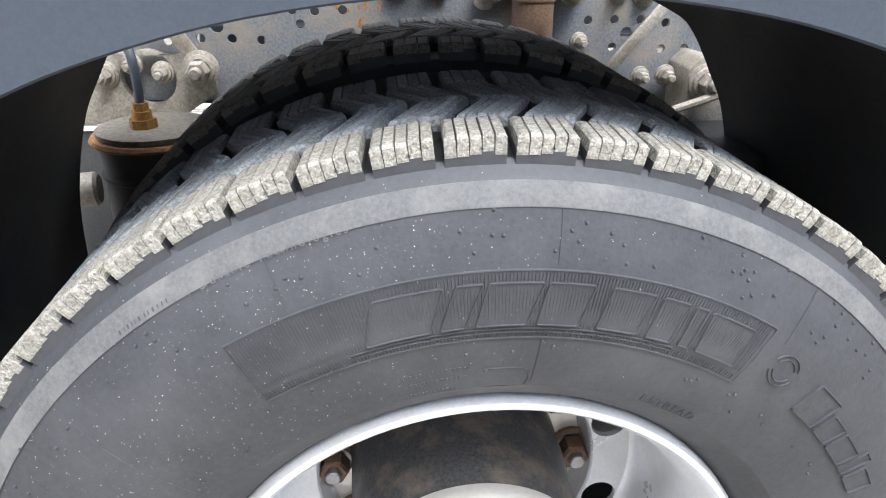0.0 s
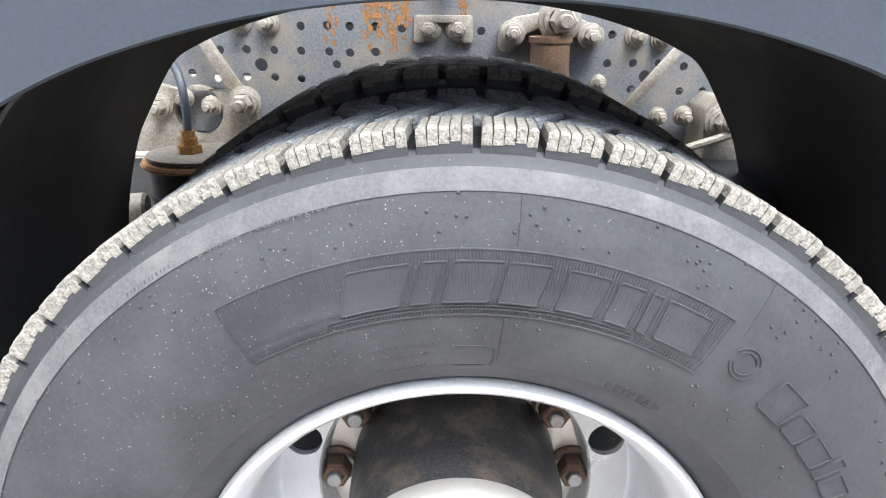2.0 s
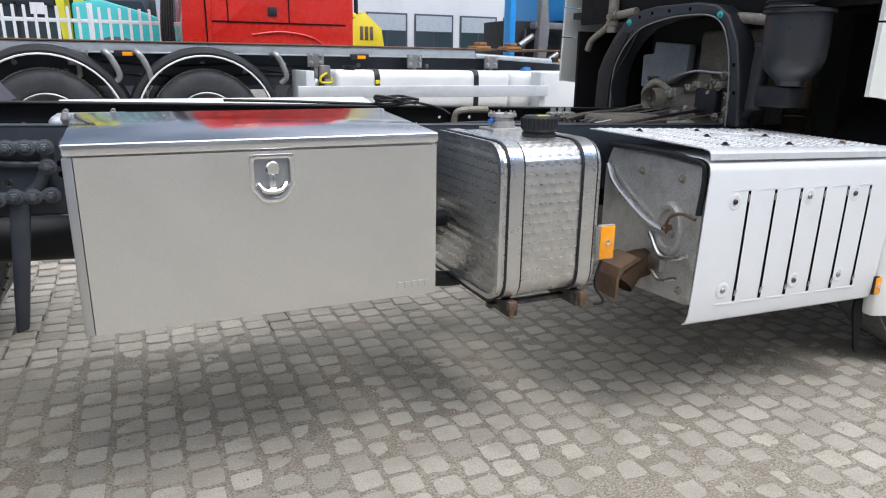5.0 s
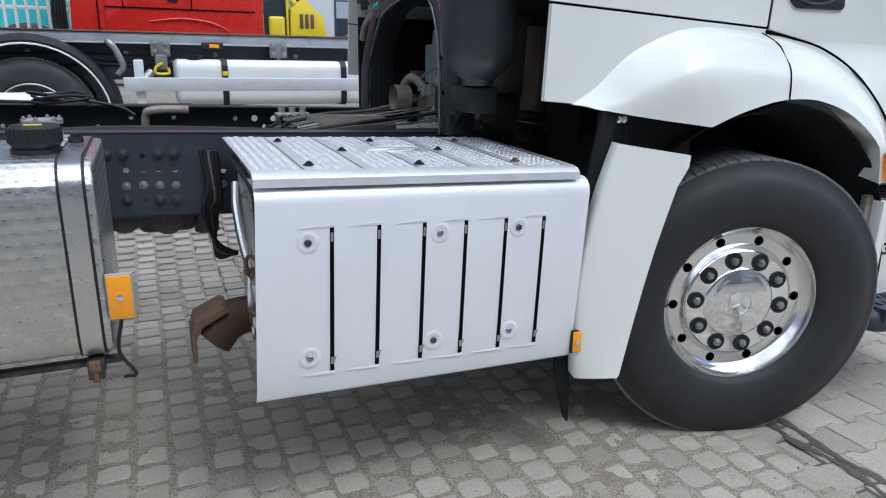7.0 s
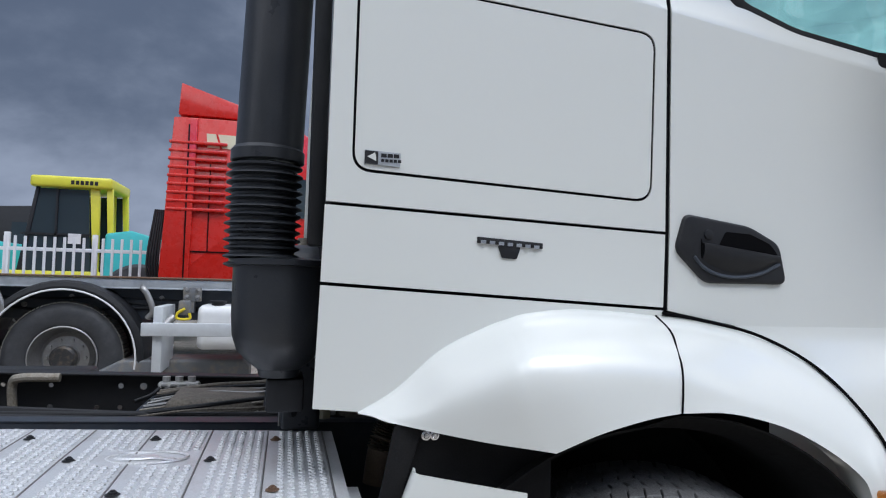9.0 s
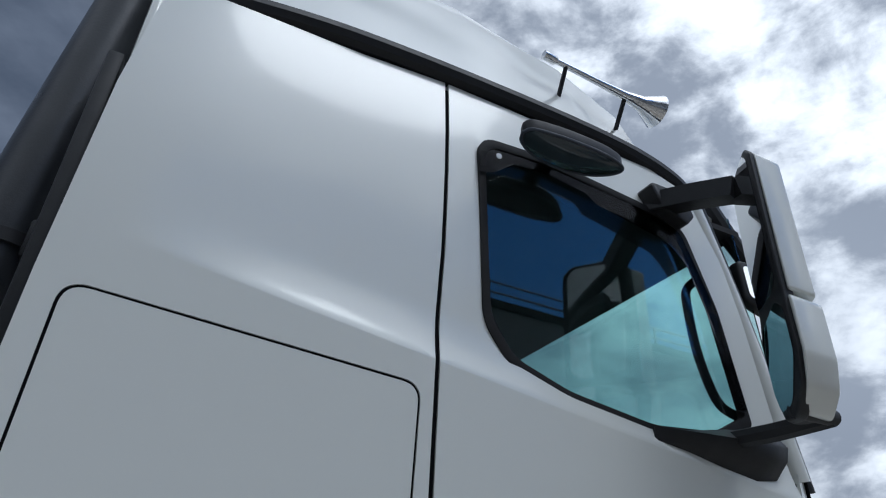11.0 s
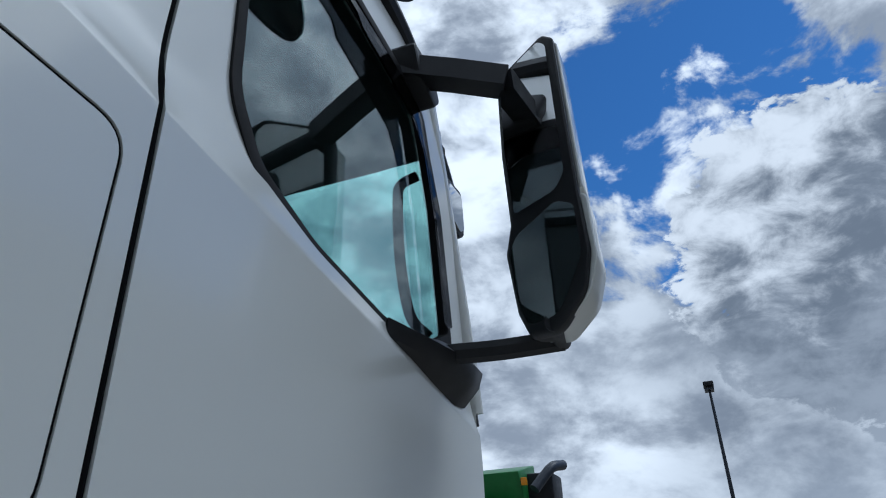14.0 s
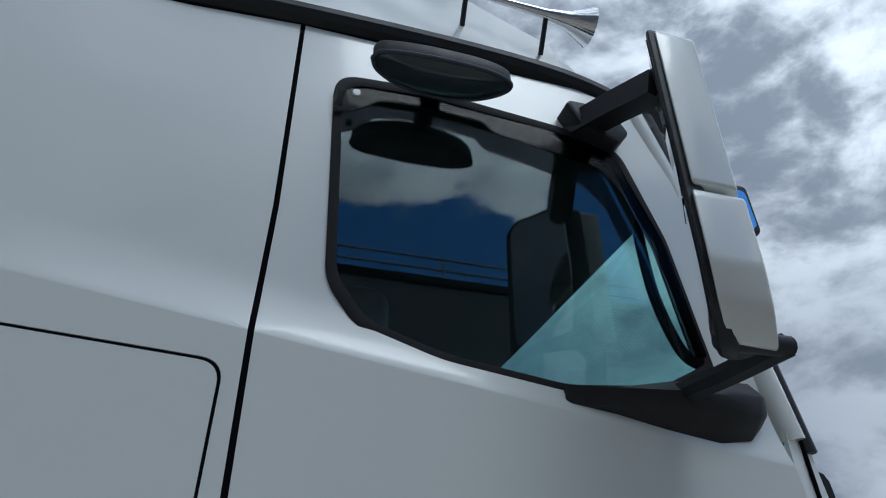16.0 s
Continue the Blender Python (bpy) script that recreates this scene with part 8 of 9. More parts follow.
bgb("decal", prism([(2.68, 3.78), (3.2, 3.77), (3.2, 3.55), (2.70, 3.56)], RY - 0.02, RY + 0.01), CREAM, red, "cream side decal", smooth=0)
bgb("decal_gap", prism([(2.82, 3.78), (2.85, 3.78), (2.92, 3.55), (2.89, 3.55)], RY - 0.026, RY), RED, red, smooth=0)
bgb("panel_gap", box(2.5, 4.6, RY - 0.012, RY, 1.92, 1.94), VOID, red, smooth=0)
bgb("panel_gap", box(2.42, 2.44, RY - 0.07, RY, 1.4, 3.9), VOID, red, smooth=0)
for x in (2.75, 3.68):
    bgb("panel_gap", box(x, x + 0.015, RY - 0.012, RY, 1.94, 3.3), VOID, red, smooth=0)
bgb("door_handle", box(3.36, 3.50, RY - 0.03, RY, 2.03, 2.17, 0.015), BLACK, red, "black door handle")
bgb("side_window", prism(rounded_outline([(3.13, 2.56), (4.5, 2.50), (4.42, 3.15), (3.13, 3.10)], 0.06, 4), RY - 0.022, RY), DARK_GLASS, red, "dark side window", smooth=0)
bgb("arch_line", pipe([(3.1, RY - 0.01, 1.75), (3.6, RY - 0.02, 1.80), (4.1, RY - 0.02, 1.70), (4.4, RY - 0.02, 1.4)], 0.014, 8), RED, red)
bgb("chassis", box(0.2, 4.7, RY + 0.5, RY + 2.0, 0.9, 1.3), FRAME, red, "dark chassis")
for k in range(5):
    bgb("rear_hose", pipe([(1.86 + 0.04 * k, RY + 0.5, 1.3), (1.82 + 0.04 * k, RY + 0.4, 1.8), (1.90 + 0.03 * k, RY + 0.5, 2.6)], 0.02, 8), BLACK, red, "black coiled air line")
for x in (3.9, 0.9):
    w = part("wheel", moved(lathe([(0, 0.1), (0.29, 0.05), (0.31, 0.0), (0.5, 0.0), (0.53, 0.06), (0.53, 0.28), (0.3, 0.33)], 40), place_wheel(x, RY + 0.05, 0, 0, 0.764)), RUBBER, red, "black tyre")

# ---- white picket fence ----
fence = thing("fence", (-3, 10.8, BGZ), "white painted metal picket fence", "fence")
for z in (0.62, 1.93):
    part("rail", box(-9.0, 1.95, 10.81, 10.85, z - 0.03, z + 0.03, 0.006), WHITE_FAR, fence, "white fence rail")
pk = bpy.data.meshes.new("picket")
pb = box(-0.022, 0.022, -0.012, 0.012, 0.0, 1.90, 0.006)
pb.to_mesh(pk)
pb.free()
pk.materials.append(WHITE_FAR)
for k in range(74):
    ob = new("picket", pk)
    ob.parent = fence
    ob.matrix_basis = Matrix.Translation((-8.95 + 0.147 * k + 3, 10.80 - 10.8, 0.0))
for x in (-7.5, -4.1, -0.7, 0.62):
    part("post", box(x - 0.04, x + 0.04, 10.80, 10.88, BGZ, 2.20, 0.008), WHITE_FAR, fence, "white fence post")

# ---- yellow and turquoise road roller ----
roller = thing("road_roller", (0.2, 13.8, BGZ), "yellow and turquoise road roller with glazed cab", "roller")
RY2 = 13.0
bgb("cab_roof", box(-0.75, 0.72, RY2 - 0.1, RY2 + 1.5, 3.22, 3.44, 0.05, 3), LIMEY, roller, "yellow cab roof")
for x0, x1, xa in ((-0.66, -0.60, -0.95), (0.30, 0.48, 0.42), (0.60, 0.72, 0.70)):
    for y in (RY2, RY2 + 1.3):
        bgb("cab_post", prism([(x0, 3.25), (x1, 3.25), (xa + 0.1, 1.5), (xa, 1.5)], y, y + 0.09, 0.01), LIMEY if x0 > 0 else BLACK, roller, "yellow cab post")
bgb("door_glass", prism([(-0.62, 3.2), (0.28, 3.2), (0.36, 1.55), (-0.86, 1.55)], RY2 + 0.03, RY2 + 0.05), DARK_GLASS, roller, "dark cab door glass", smooth=0)
bgb("back_glass", prism([(-0.62, 3.2), (0.6, 3.2), (0.66, 1.55), (-0.86, 1.55)], RY2 + 1.34, RY2 + 1.36), DARK_GLASS, roller, "dark cab glass", smooth=0)
bgb("door_frame", join(box(-0.30, -0.26, RY2 - 0.01, RY2 + 0.03, 1.55, 3.2), box(-0.9, 0.34, RY2 - 0.01, RY2 + 0.03, 2.28, 2.32)), BLACK, roller, "black door frame", smooth=0)
bgb("notice", box(-0.05, 0.18, RY2 - 0.012, RY2 + 0.0, 2.12, 2.32), WHITE_FAR, roller, "white paper notice", smooth=0)
bgb("roof_letters", join(*[box(-0.02 + 0.085 * k, 0.04 + 0.085 * k, RY2 - 0.105, RY2 - 0.1, 3.28, 3.36) for k in range(6)]), BLACK, roller, smooth=0)
bgb("bonnet", prism(rounded_outline([(0.60, 1.2), (0.62, 2.35), (1.1, 2.42), (1.9, 2.20), (2.6, 1.9), (2.7, 1.2)], 0.08, 5), RY2 - 0.05, RY2 + 1.5, 0.05), TEAL, roller, "turquoise bonnet")
bgb("lower_body", box(-1.3, 0.6, RY2 - 0.05, RY2 + 1.5, 0.9, 1.58, 0.05), LIMEY, roller, "yellow lower body")
bgb("drum", moved(lathe([(0, 0), (0.72, 0), (0.75, 0.03), (0.75, 1.47), (0.72, 1.5), (0, 1.5)], 48), Matrix.Translation((-2.1, RY2, BGZ + 0.75))), DUSTY_STEEL, roller, "wide steel drum")
bgb("drum_yoke", box(-3.0, -0.9, RY2 - 0.15, RY2 - 0.04, 0.8, 1.2, 0.04), LIMEY, roller, "yellow drum yoke")
bgb("rear_tyre", moved(lathe([(0.3, 0.05), (0.5, 0), (0.7, 0.02), (0.76, 0.1), (0.76, 0.4), (0.3, 0.45)], 40), Matrix.Translation((1.3, RY2 - 0.2, BGZ + 0.76))), RUBBER, roller, "large black tyre")
# turquoise and yellow machine further left
m2 = thing("compactor", (-3.6, 14.5, BGZ), "turquoise and yellow compactor behind the fence", "roller")
bgb("bonnet", box(-5.0, -2.6, 14.0, 15.6, 1.2, 2.3, 0.1, 3), LIMEY, m2, "yellow bonnet")
bgb("hood", prism(rounded_outline([(-2.6, 1.3), (-2.5, 2.25), (-1.2, 2.1), (-1.0, 1.3)], 0.08, 4), 14.0, 15.4, 0.04), TEAL, m2, "turquoise hood")
# dark lorries far behind
for x, y, h, c in ((-3.5, 19, 3.3, BLACK), (0.8, 20, 3.5, FRAME), (3.5, 20.5, 3.5, BLACK)):
    t = thing("parked_lorry", (x, y + 1, BGZ), "dark lorry cab parked far behind", "truck", "far lorries")
    part("cab", prism(rounded_outline([(x - 1.1, 0.9), (x - 1.0, h), (x + 0.9, h + 0.1), (x + 1.1, 2.2), (x + 1.15, 0.9)], 0.2, 4), y, y + 2.4, 0.05), c, t, "dark cab")
    part("side_window", prism([(x - 0.1, 2.2), (x - 0.1, 2.9), (x + 0.75, 2.9), (x + 0.95, 2.2)], y - 0.012, y), DARK_GLASS, t, smooth=0)
    part("mirror", box(x + 0.95, x + 1.1, y - 0.25, y - 0.05, 2.3, 2.95, 0.03), BLACK, t)
    part("wheel", moved(lathe([(0, 0.1), (0.3, 0.02), (0.5, 0), (0.53, 0.06), (0.53, 0.3)], 28), Matrix.Translation((x + 0.3, y, BGZ + 0.53))), RUBBER, t)
    part("chassis", box(x - 3.5, x + 1.1, y + 0.5, y + 1.9, 0.7, 1.0), FRAME, t)

# ---- yellow loader beyond the red truck ----
loader = thing("loader", (6.2, 14.6, BGZ), "yellow wheel loader with dark cab", "loader")
bgb("bonnet", prism(rounded_outline([(5.85, 1.2), (5.88, 2.25), (6.2, 2.48), (6.62, 2.1), (6.75, 1.2)], 0.06, 4), 14.0, 15.4, 0.04), YELLOW, loader, "yellow bonnet")
for k in range(3):
    bgb("vent", box(6.08 + 0.12 * k, 6.16 + 0.12 * k, 13.985, 14.0, 1.85, 2.15, 0.004), BRONZE, loader)
bgb("side_tank", box(5.40, 5.74, 13.9, 14.3, 1.35, 2.08, 0.05, 3), YELLOW, loader, "yellow side tank")
for x in (5.24, 5.78):
    bgb("cab_pillar", box(x, x + 0.05, 13.95, 14.02, 1.45, 3.28, 0.01), YELLOW, loader, "yellow cab pillar")
bgb("beacon", moved(lathe([(0.09, 0), (0.09, 0.06), (0.05, 0.09), (0, 0.09)], 16), Matrix.Translation((6.02, 14.3, 2.36)) @ Matrix.Rotation(radians(90), 4, "X")), YELLOW, loader, "round yellow cap")
bgb("exhaust_stack", rod((6.12, 14.4, 2.3), (6.12, 14.4, 3.1), 0.05, 12), BLACK, loader, "black exhaust stack")
bgb("cab", box(5.2, 5.82, 14.0, 15.4, 1.4, 3.3, 0.05), DARK_GLASS, loader, "glazed dark cab")
bgb("tyre", moved(lathe([(0, 0.1), (0.4, 0.02), (0.62, 0), (0.7, 0.1), (0.7, 0.5)], 32), Matrix.Translation((6.2, 13.8, BGZ + 0.7))), RUBBER, loader, "large black tyre")

# ---- blue hook-lift truck ----
hook = thing("hooklift_truck", (10.5, 12.6, BGZ), "blue truck with a dark steel lifting frame", "truck")
bgb("cab", box(10.35, 11.3, 12.0, 14.4, 2.32, 3.6, 0.05), BLUE2, hook, "bright blue cab")
bgb("blue_post", box(8.78, 8.92, 11.8, 12.1, 0.6, 3.4, 0.02), BLUE2, hook, "bright blue upright")
bgb("blue_post", prism([(12.2, 0.9), (12.32, 0.9), (12.62, 3.4), (12.46, 3.4)], 11.8, 12.0, 0.02), BLUE2, hook, "bright blue slanting upright")
for x in (9.45, 10.45):
    bgb("upright", prism([(x, 0.6), (x + 0.20, 0.6), (x + 0.32, 2.1), (x + 0.22, 3.0), (x + 0.10, 3.0), (x + 0.06, 2.1)], 11.75, 11.95, 0.02), FRAME_DUSTY, hook, "grey steel upright")
bgb("beam", box(9.45, 10.30, 11.85, 12.1, 2.12, 2.26, 0.02), FRAME_DUSTY, hook, "grey steel beam")
bgb("gear", box(8.95, 12.2, 12.2, 13.4, BGZ - 0.01, 2.30, 0.03), BLACK, hook, "dark machinery")
for k in range(6):
    bgb("hose", pipe([(9.1 + 0.5 * k, 12.1, 1.0), (9.2 + 0.5 * k, 11.95, 1.5 + 0.1 * (k % 3)), (9.35 + 0.5 * k, 12.1, 2.1)], 0.035, 8), FRAME_DUSTY if k % 2 else BLACK, hook)
for x, z in ((9.15, 1.75), (9.95, 1.45), (10.9, 1.95), (11.6, 1.6)):
    bgb("cylinder", rod((x, 12.0, z), (x + 0.35, 12.0, z + 0.22), 0.07, 12), DULL_STEEL, hook, "grey hydraulic cylinder")

for machine, dx in ((roller, -0.38), (m2, -0.30), (loader, -0.04), (red, -0.20)):
    machine.location.x += dx

# ---- white office building ----
office = thing("office_building", (18, 29, BGZ), "white rendered two-storey office building with dark windows", "building")
bgb("wall", box(8.6, 34, 25, 34, BGZ, 7.5, 0.02), WALL, office, "white rendered wall")
bgb("roof", box(8.4, 34.2, 24.8, 34.2, 7.5, 7.8, 0.03), FRAME, office, "dark flat roof edge")
for fl_z in (2.0, 5.2):
    for k in range(9):
        x = 9.7 + 2.05 * k
        w = part("window", box(x, x + 1.75, 24.955, 24.985, fl_z - 0.55, fl_z + 1.25, 0.01), FRAME, office, "dark window frame")
        part("pane", box(x + 0.08, x + 0.84, 24.945, 24.957, fl_z - 0.47, fl_z + 0.55), DARK_GLASS, w, "dark pane", smooth=0)
        part("pane", box(x + 0.90, x + 1.67, 24.945, 24.957, fl_z - 0.47, fl_z + 0.55), DARK_GLASS, w, "dark pane", smooth=0)
        part("blind", box(x + 0.08, x + 1.67, 24.94, 24.957, fl_z + 0.58, fl_z + 1.18), GALV, w, "grey shutter box", smooth=0)

# ---- warehouse on the camera's side ----
shed = thing("warehouse", (0, -20, 0), "long dark grey metal-clad warehouse with a roof rail", "building")
bgb("wall", box(-45, 55, -24, -17, 0, 8.6, 0.02), CLAD, shed, "grey metal cladding")
bgb("eaves", box(-45.2, 55.2, -24.2, -16.8, 8.6, 9.0, 0.03), FRAME, shed, "dark eaves")
for z in (9.5, 9.95):
    bgb("roof_rail", box(-45, 55, -17.05, -17.0, z - 0.03, z + 0.03), FRAME, shed, "steel roof rail", smooth=0)
for k in range(26):
    bgb("rail_post", box(-45 + 4 * k, -44.92 + 4 * k, -17.06, -16.98, 9.0, 9.98), FRAME, shed, smooth=0)
for k in range(6):
    d = bgb("dock_door", box(-36 + 13 * k, -32 + 13 * k, -17.0, -16.95, 0, 4.2, 0.01), WALL, shed, "pale roller door")

# ---- beyond the nose: crane, harvester, lamp post ----
crane = thing("blue_crane", (27.5, 9.6, 0), "blue loading crane with folded boom", "crane")
bgb("boom", pipe([(28.6, 10.2, 0.5), (28.3, 10.0, 4.2), (27.35, 9.55, 8.15)], 0.24, 8, smooth=False), BLUE, crane, "blue lower boom")
bgb("jib", pipe([(27.35, 9.55, 8.2), (27.75, 9.4, 7.6), (28.9, 8.9, 5.2), (29.6, 8.6, 3.2)], 0.20, 8, smooth=False), BLUE, crane, "blue folded jib")
bgb("ram", rod((27.3, 9.8, 4.0), (27.2, 9.75, 7.4), 0.09, 10), FRAME, crane, "dark hydraulic ram")
bgb("head", box(27.0, 27.7, 9.3, 9.8, 7.75, 8.35, 0.08), BLUE, crane, "blue boom head")
for k in range(6):
    bgb("hose", pipe([(27.0 - 0.05 * k, 9.95, 8.2 - 0.1 * k), (26.7 - 0.06 * k, 10.05, 7.2), (26.9 - 0.05 * k, 10.0, 6.0 - 0.2 * k)], 0.03, 6), BLACK, crane, "black crane hose")
bgb("base", box(27.4, 30.2, 8.4, 11.2, 0.0, 1.6, 0.1), BLUE, crane, "blue crane base")
harv = thing("green_harvester", (23.6, 5.2, 0), "large green harvester parked across the yard", "harvester")
bgb("body", prism(rounded_outline([(21.5, 0.9), (21.7, 3.4), (23.0, 4.1), (25.5, 3.9), (26.0, 1.0)], 0.2, 4), 4.6, 7.4, 0.08), GREEN, harv, "green machine body")
bgb("hopper", prism([(22.6, 4.0), (22.2, 4.7), (24.0, 5.1), (24.2, 4.0)], 4.4, 6.2, 0.05), GREEN, harv, "green grain hopper")
bgb("unloader", pipe([(22.2, 4.0, 4.2), (22.6, 3.6, 4.75), (23.2, 3.4, 4.9)], 0.14, 12), FRAME, harv, "dark unloading tube")
bgb("lamp", box(22.35, 22.5, 4.25, 4.4, 4.35, 4.55, 0.02), ORANGE, harv, "orange lamp")
bgb("top_gear", box(23.1, 24.3, 3.7, 4.5, 4.0, 4.75, 0.06), BLACK, harv, "dark top machinery")
for x in (22.4, 25.2):
    bgb("tyre", moved(lathe([(0, 0.1), (0.5, 0.02), (0.8, 0), (0.9, 0.1), (0.9, 0.6)], 32), Matrix.Translation((x, 4.2, 0.9))), RUBBER, harv, "large black tyre")
post = thing("lamp_post", (33.0, -0.92, 0), "tall slim grey lamp post with a flat head", "lamp post")
bgb("pole", moved(lathe([(0.10, 0), (0.10, 1.0), (0.05, 8.98), (0, 8.98)], 12), Matrix.Translation((33.0, -0.92, 0)) @ Matrix.Rotation(radians(90), 4, "X")), FRAME, post, "tapered steel pole")
bgb("head", box(32.75, 33.35, -1.12, -0.72, 9.00, 9.20, 0.04), BLACK, post, "flat lamp head")
bgb("arm", box(32.7, 33.3, -1.10, -0.74, 8.85, 8.90), FRAME, post, smooth=0)


# battery cover low on the container chassis
lid = prism(rounded_outline([(2.08, 0.42), (2.08, 0.64), (2.32, 0.765), (3.40, 0.765), (3.46, 0.70), (3.46, 0.42)], 0.04, 4), 5.30, 5.80, 0.03, 3)
part("battery_cover", lid, FRAME_DUSTY, carrier, "dusty black battery cover with worn top")

# the hall across the yard, which the cab glass reflects
hall = thing("warehouse", (12, -20, 0), "wide grey sheet-clad warehouse with a roof rail", "warehouse")
part("wall", box(-30, 50, -32, -16, 0, 11.6), CLADDING, hall, "grey ribbed sheet cladding", smooth=0)
part("roof_edge", box(-30.2, 50.2, -32.2, -15.9, 11.6, 11.9, 0.05), BLACK, hall, "black roof edge")
for k in range(21):
    part("rail_post", rod((-30 + 4 * k, -16.2, 11.85), (-30 + 4 * k, -16.2, 12.7), 0.05, 8), GALV, hall)
for z in (12.3, 12.7):
    part("roof_rail", rod((-30, -16.2, z), (50, -16.2, z), 0.04, 8), GALV, hall, "galvanised roof rail")
for k in range(9):
    gate = part("loading_door", box(-26 + 8.5 * k, -22 + 8.5 * k, -16.0, -15.94, 0, 4.4, 0.02), GALVWHITE, hall, "pale roller door")
    for j in range(10):
        part("door_slat", box(-25.9 + 8.5 * k, -22.1 + 8.5 * k, -15.94, -15.92, 0.1 + 0.43 * j, 0.48 + 0.43 * j, 0.008), GALVWHITE, gate)

# ---- pavers: waisted concrete blocks in rows, half a block out of step ----
PITCH, ROW, WAVE, JOINT = 0.2255, 0.1630, 0.013, 0.0045


def paver_outline():
    """One block about its middle: wide at its ends, narrow at its waist."""
    a, b = PITCH / 2 - JOINT / 2, ROW / 2 - JOINT / 2
    top = [(-a, b + WAVE * 0.9), (-a * 0.62, b + WAVE), (-a * 0.36, b - WAVE), (a * 0.36, b - WAVE), (a * 0.62, b + WAVE), (a, b + WAVE * 0.9)]
    return top[::-1] + [(x, -y) for x, y in top]


def paver_rings():
    ring = paver_outline()
    for z, k in ((-0.012, 1.0), (-0.0035, 1.0), (-0.0008, 0.975), (0.0, 0.94)):
        yield [(x * (1 - (1 - k) * 0.6), y * (1 - (1 - k) * 0.9), z) for x, y in ring]


def paver_mesh():
    verts = [v for ring in paver_rings() for v in ring]
    n = len(verts) // 4
    faces = [(s * n + k, s * n + n + k, s * n + n + (k + 1) % n, s * n + (k + 1) % n) for s in range(3) for k in range(n)]
    return verts, faces + [tuple(range(4 * n - 1, 3 * n - 1, -1))]


def sett_mesh(rng):
    """A small worn square block with uneven rounded corners."""
    ring = []
    a, b = SETT_X / 2 - 0.006, SETT_Y / 2 - 0.006
    for sx, sy in ((1, 1), (-1, 1), (-1, -1), (1, -1)):
        cut = [(1.0, 0.52), (0.93, 0.86), (0.58, 1.0)]
        for u, v in (cut if sx * sy > 0 else cut[::-1]):
            ring.append((sx * a * u * rng.uniform(0.93, 1.03), sy * b * v * rng.uniform(0.93, 1.03)))
    verts = []
    for z, k in ((-0.014, 1.0), (-0.005, 1.0), (-0.0015, 0.95), (0.0, 0.84)):
        verts += [(x * k, y * k, z) for x, y in ring]
    n = len(ring)
    faces = [(s * n + k, s * n + (k + 1) % n, s * n + n + (k + 1) % n, s * n + n + k) for s in range(3) for k in range(n)]
    return verts, faces + [tuple(range(3 * n, 4 * n))]


SETT_X, SETT_Y, SPLIT = 0.1235, 0.1170, 4.86
paver_verts, paver_faces = paver_mesh()
rng = random.Random(31)
setts = [sett_mesh(rng) for k in range(5)]
shared = []
for name, (vv, ff) in [("paver", (paver_verts, paver_faces))] + [("sett", s) for s in setts]:
    me = bpy.data.meshes.new(name)
    me.materials.append(PAVER)
    me.from_pydata(vv, [], ff)
    shared.append(me)
field_verts, field_faces, near = [], [], 0


def lay(kind, x, y, near_one, sink=0.0, wobble=0.008, turn=0.006):
    m = Matrix.Translation((x, y, ground_z(y) - sink + rng.uniform(-0.0026, 0.0004))) @ Matrix.Rotation(rng.gauss(0, wobble), 4, "X") @ Matrix.Rotation(rng.gauss(0, wobble), 4, "Y") @ Matrix.Rotation(rng.gauss(0, turn), 4, "Z")
    if near_one:
        ob = new("paver", shared[kind])
        ob.parent = ground
        ob.matrix_basis = m
        return
    vv, ff = (paver_verts, paver_faces) if kind == 0 else setts[kind - 1]
    base = len(field_verts)
    field_verts.extend(tuple(m @ Vector(v)) for v in vv)
    field_faces.extend(tuple(base + i for i in f) for f in ff)


# waisted blocks beside the nose
for row in range(-16, 33):
    for col in range(21, 46):
        x, y = 5.207 + PITCH * (col - 23 + 0.5 * (row % 2)), -0.285 + ROW * (row + 0.5)
        if x < SPLIT - 0.02:
            continue
        chosen = -0.95 < y < 0.5 and x < 6.9 and near < 110
        near += chosen
        lay(0, x, y, chosen)
# small square blocks under the rest of the truck, in columns half a block out of step
near = 0
for col in range(64):
    x = SPLIT - 0.07 - SETT_X * (col + 0.5)
    for row in range(-28, 42):
        y = SETT_Y * (row + 0.5 * (col % 2))
        chosen = -0.45 < y < 0.45 and 0.75 < x < 3.1 and near < 190
        near += chosen
        lay(rng.randrange(1, 6), x + rng.gauss(0, 0.003), y + rng.gauss(0, 0.003), chosen, 0.0005, 0.016, 0.03)
field_mesh = bpy.data.meshes.new("paver_field")
field_mesh.materials.append(PAVER)
field_mesh.from_pydata(field_verts, [], field_faces)
field = new("paver_field", field_mesh)
field.parent = ground
tagged(field, "interlocking concrete pavers", kind="stuff")

# loose grit and small stones, gathered in the joints
grit_verts, grit_faces = [], []
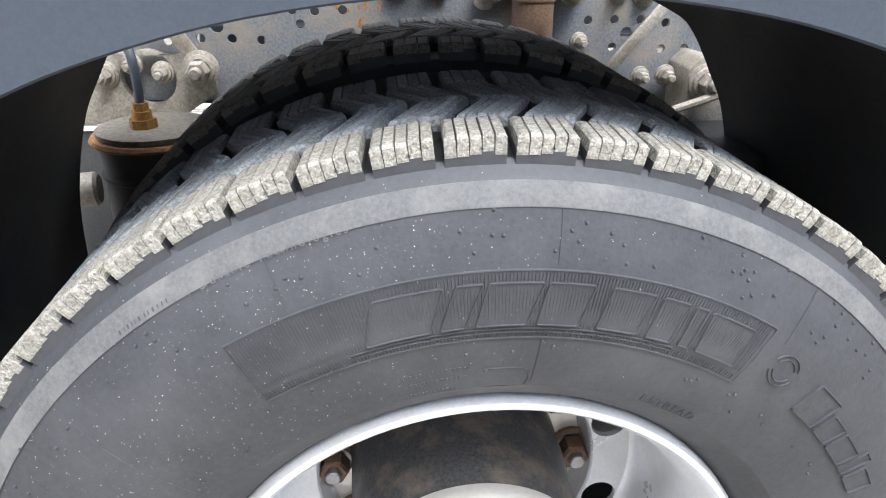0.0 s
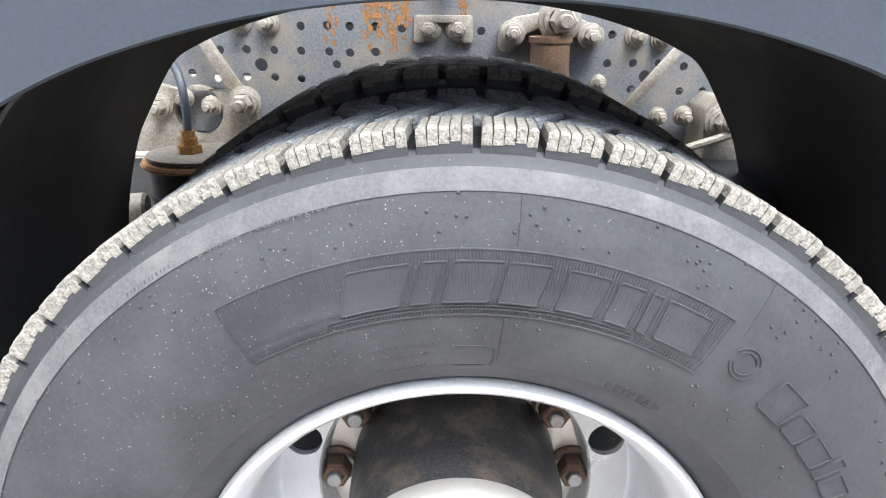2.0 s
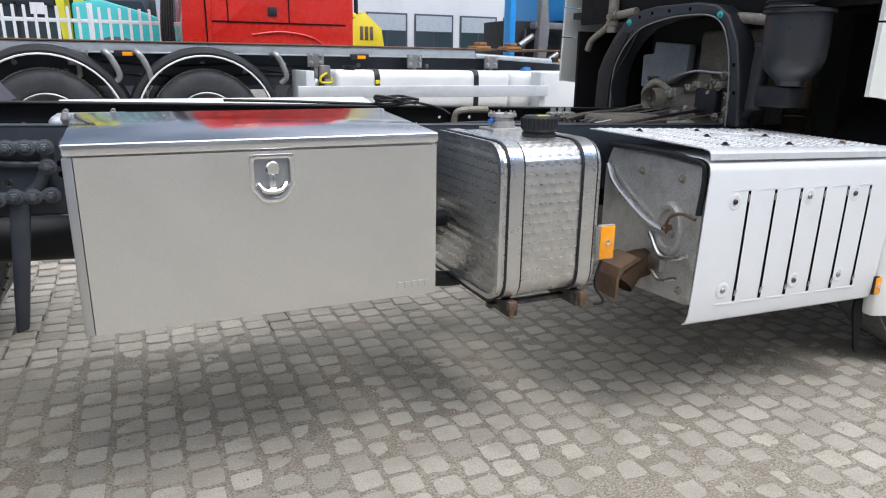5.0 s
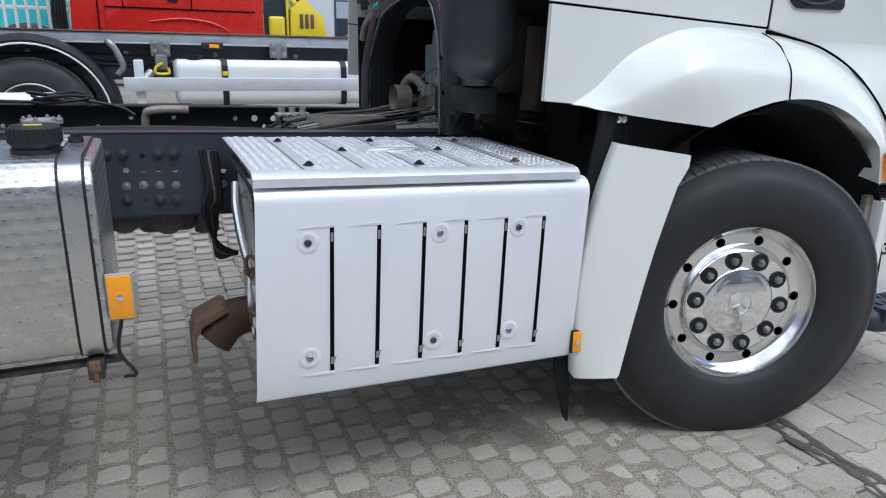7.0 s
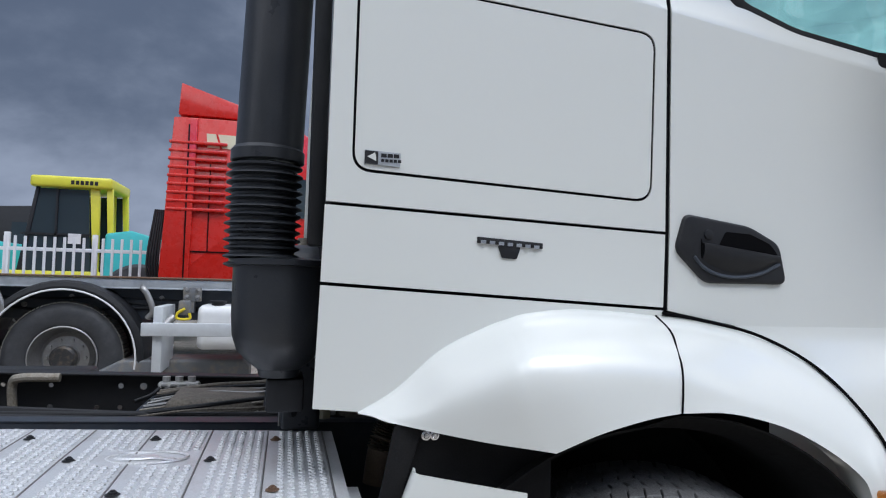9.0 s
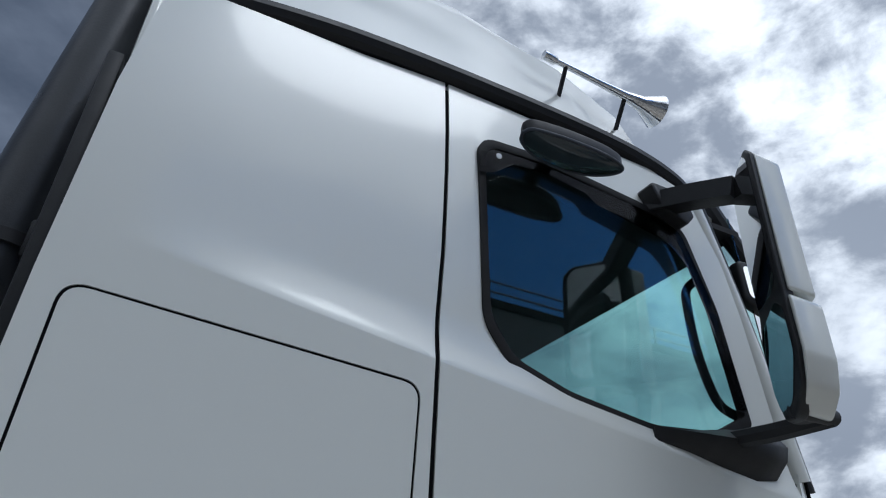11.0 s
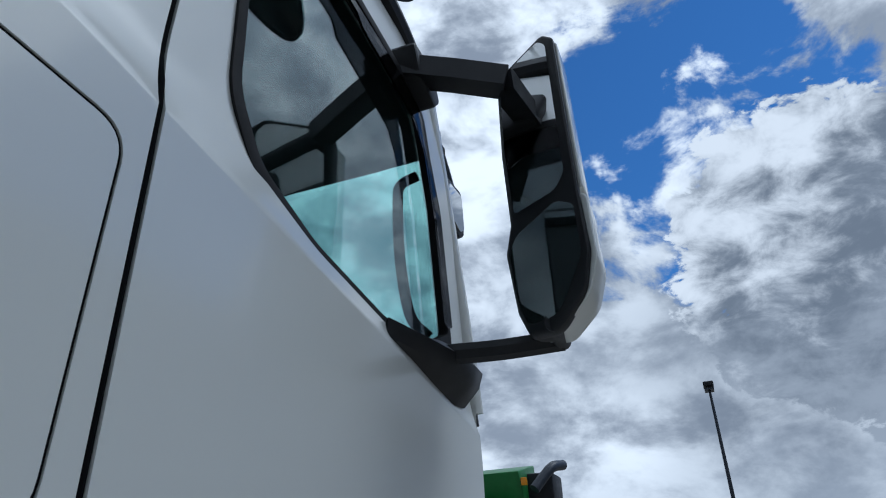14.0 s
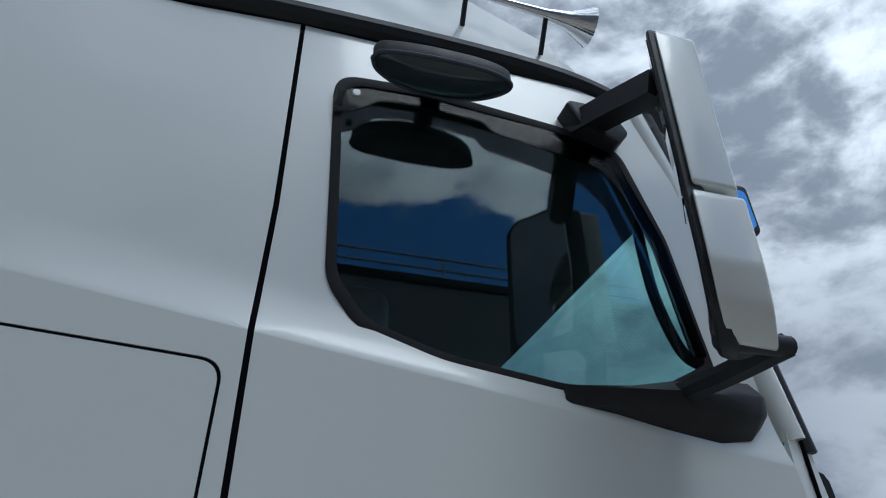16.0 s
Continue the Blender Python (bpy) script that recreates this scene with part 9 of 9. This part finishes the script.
for k in range(9000):
    x, y = rng.uniform(-0.6, 7.4), rng.triangular(-1.35, 1.6, -0.5)
    if k % 3:
        row = round((y + 0.285) / ROW)
        y = -0.285 + ROW * row + rng.gauss(0, 0.016)
    if x > 4.9 and rng.random() < 0.75:
        continue
    s = rng.choice((0.0012, 0.0016, 0.002, 0.003, 0.0045)) * rng.uniform(0.7, 1.2)
    base, turn = len(grit_verts), rng.uniform(0, 6.3)
    for j in range(4):
        grit_verts.append((x + s * math.cos(turn + j * 1.57) * rng.uniform(0.7, 1.3), y + s * math.sin(turn + j * 1.57) * rng.uniform(0.7, 1.3), -0.003))
    grit_verts.append((x, y, s * rng.uniform(0.5, 1.0)))
    grit_faces += [(base, base + 1, base + 4), (base + 1, base + 2, base + 4), (base + 2, base + 3, base + 4), (base + 3, base, base + 4)]
me = bpy.data.meshes.new("loose_grit")
me.from_pydata(grit_verts, [], grit_faces)
me.materials.append(SAND)
tagged(new("loose_grit", me), "pale loose grit and small stones on the pavers", "grit", kind="stuff")

# sand and dirt lying over the joints and parts of the blocks
from mathutils import noise as noise_field
sand_rows = []
for j in range(220):
    y = -1.7 + 0.0155 * j
    row = []
    for k in range(390):
        x = -1.2 + 0.0155 * k
        p = Vector((x, y, 0.0))
        wide = noise_field.noise(p * 1.3) + 0.5 * noise_field.noise(p * 3.7 + Vector((5, 1, 0)))
        fine = noise_field.noise(p * 17.0 + Vector((2, 7, 0))) + 0.6 * noise_field.noise(p * 34.0)
        fade = min(1.0, max(0.0, (x - 4.55) / 0.35))
        # dirt gathers along the joints and thins out over the middle of a block
        course = math.floor((SPLIT - 0.07 - x) / SETT_X)
        u = abs((SPLIT - 0.07 - x) / SETT_X - course - 0.5) * 2
        c = y / SETT_Y - 0.5 * (course % 2)
        v = abs(c - math.floor(c + 0.5)) * 2
        edge = max(u, v) ** 3
        row.append((x, y, -0.0036 + 0.0026 * edge + 0.0026 * wide + 0.0018 * fine - 0.006 * fade - (0.02 if j in (0, 219) or k in (0, 389) else 0)))
    sand_rows.append(row)
tagged(part("sand_cover", sheet(sand_rows), DRIFT, None), "thin cover of sandy dirt over the paver joints", "sand", kind="stuff")

# a wet run of oily water beside the front tyre
runs = []
for x0, amp, phase, y1 in ((4.950, 0.012, 0.0, -1.25), (4.893, 0.013, 2.1, -1.25)):
    pts = [(x0 + amp * math.sin(phase + k / 3.1) + rng.gauss(0, 0.003), 0.03 + (y1 - 0.03) * k / 60, 0.016 + 0.006 * math.sin(3.3 * phase + k * 0.7) + rng.uniform(-0.004, 0.005)) for k in range(61)]
    runs.append(sheet([[(x - w, y, 0.0022), (x, y, 0.0028), (x + w, y, 0.0022)] for x, y, w in pts]))
for k in range(9):
    y = -0.06 - 0.13 * k
    runs.append(sheet([[(4.89 + 0.012 * j, y + rng.gauss(0, 0.004) - 0.008, 0.0026), (4.89 + 0.012 * j, y + rng.gauss(0, 0.004) + 0.009, 0.0026)] for j in range(6)]))
tagged(part("damp_run", join(*runs), DAMP, None), "dark wet streak across the dry pavers", "stain", kind="stuff")
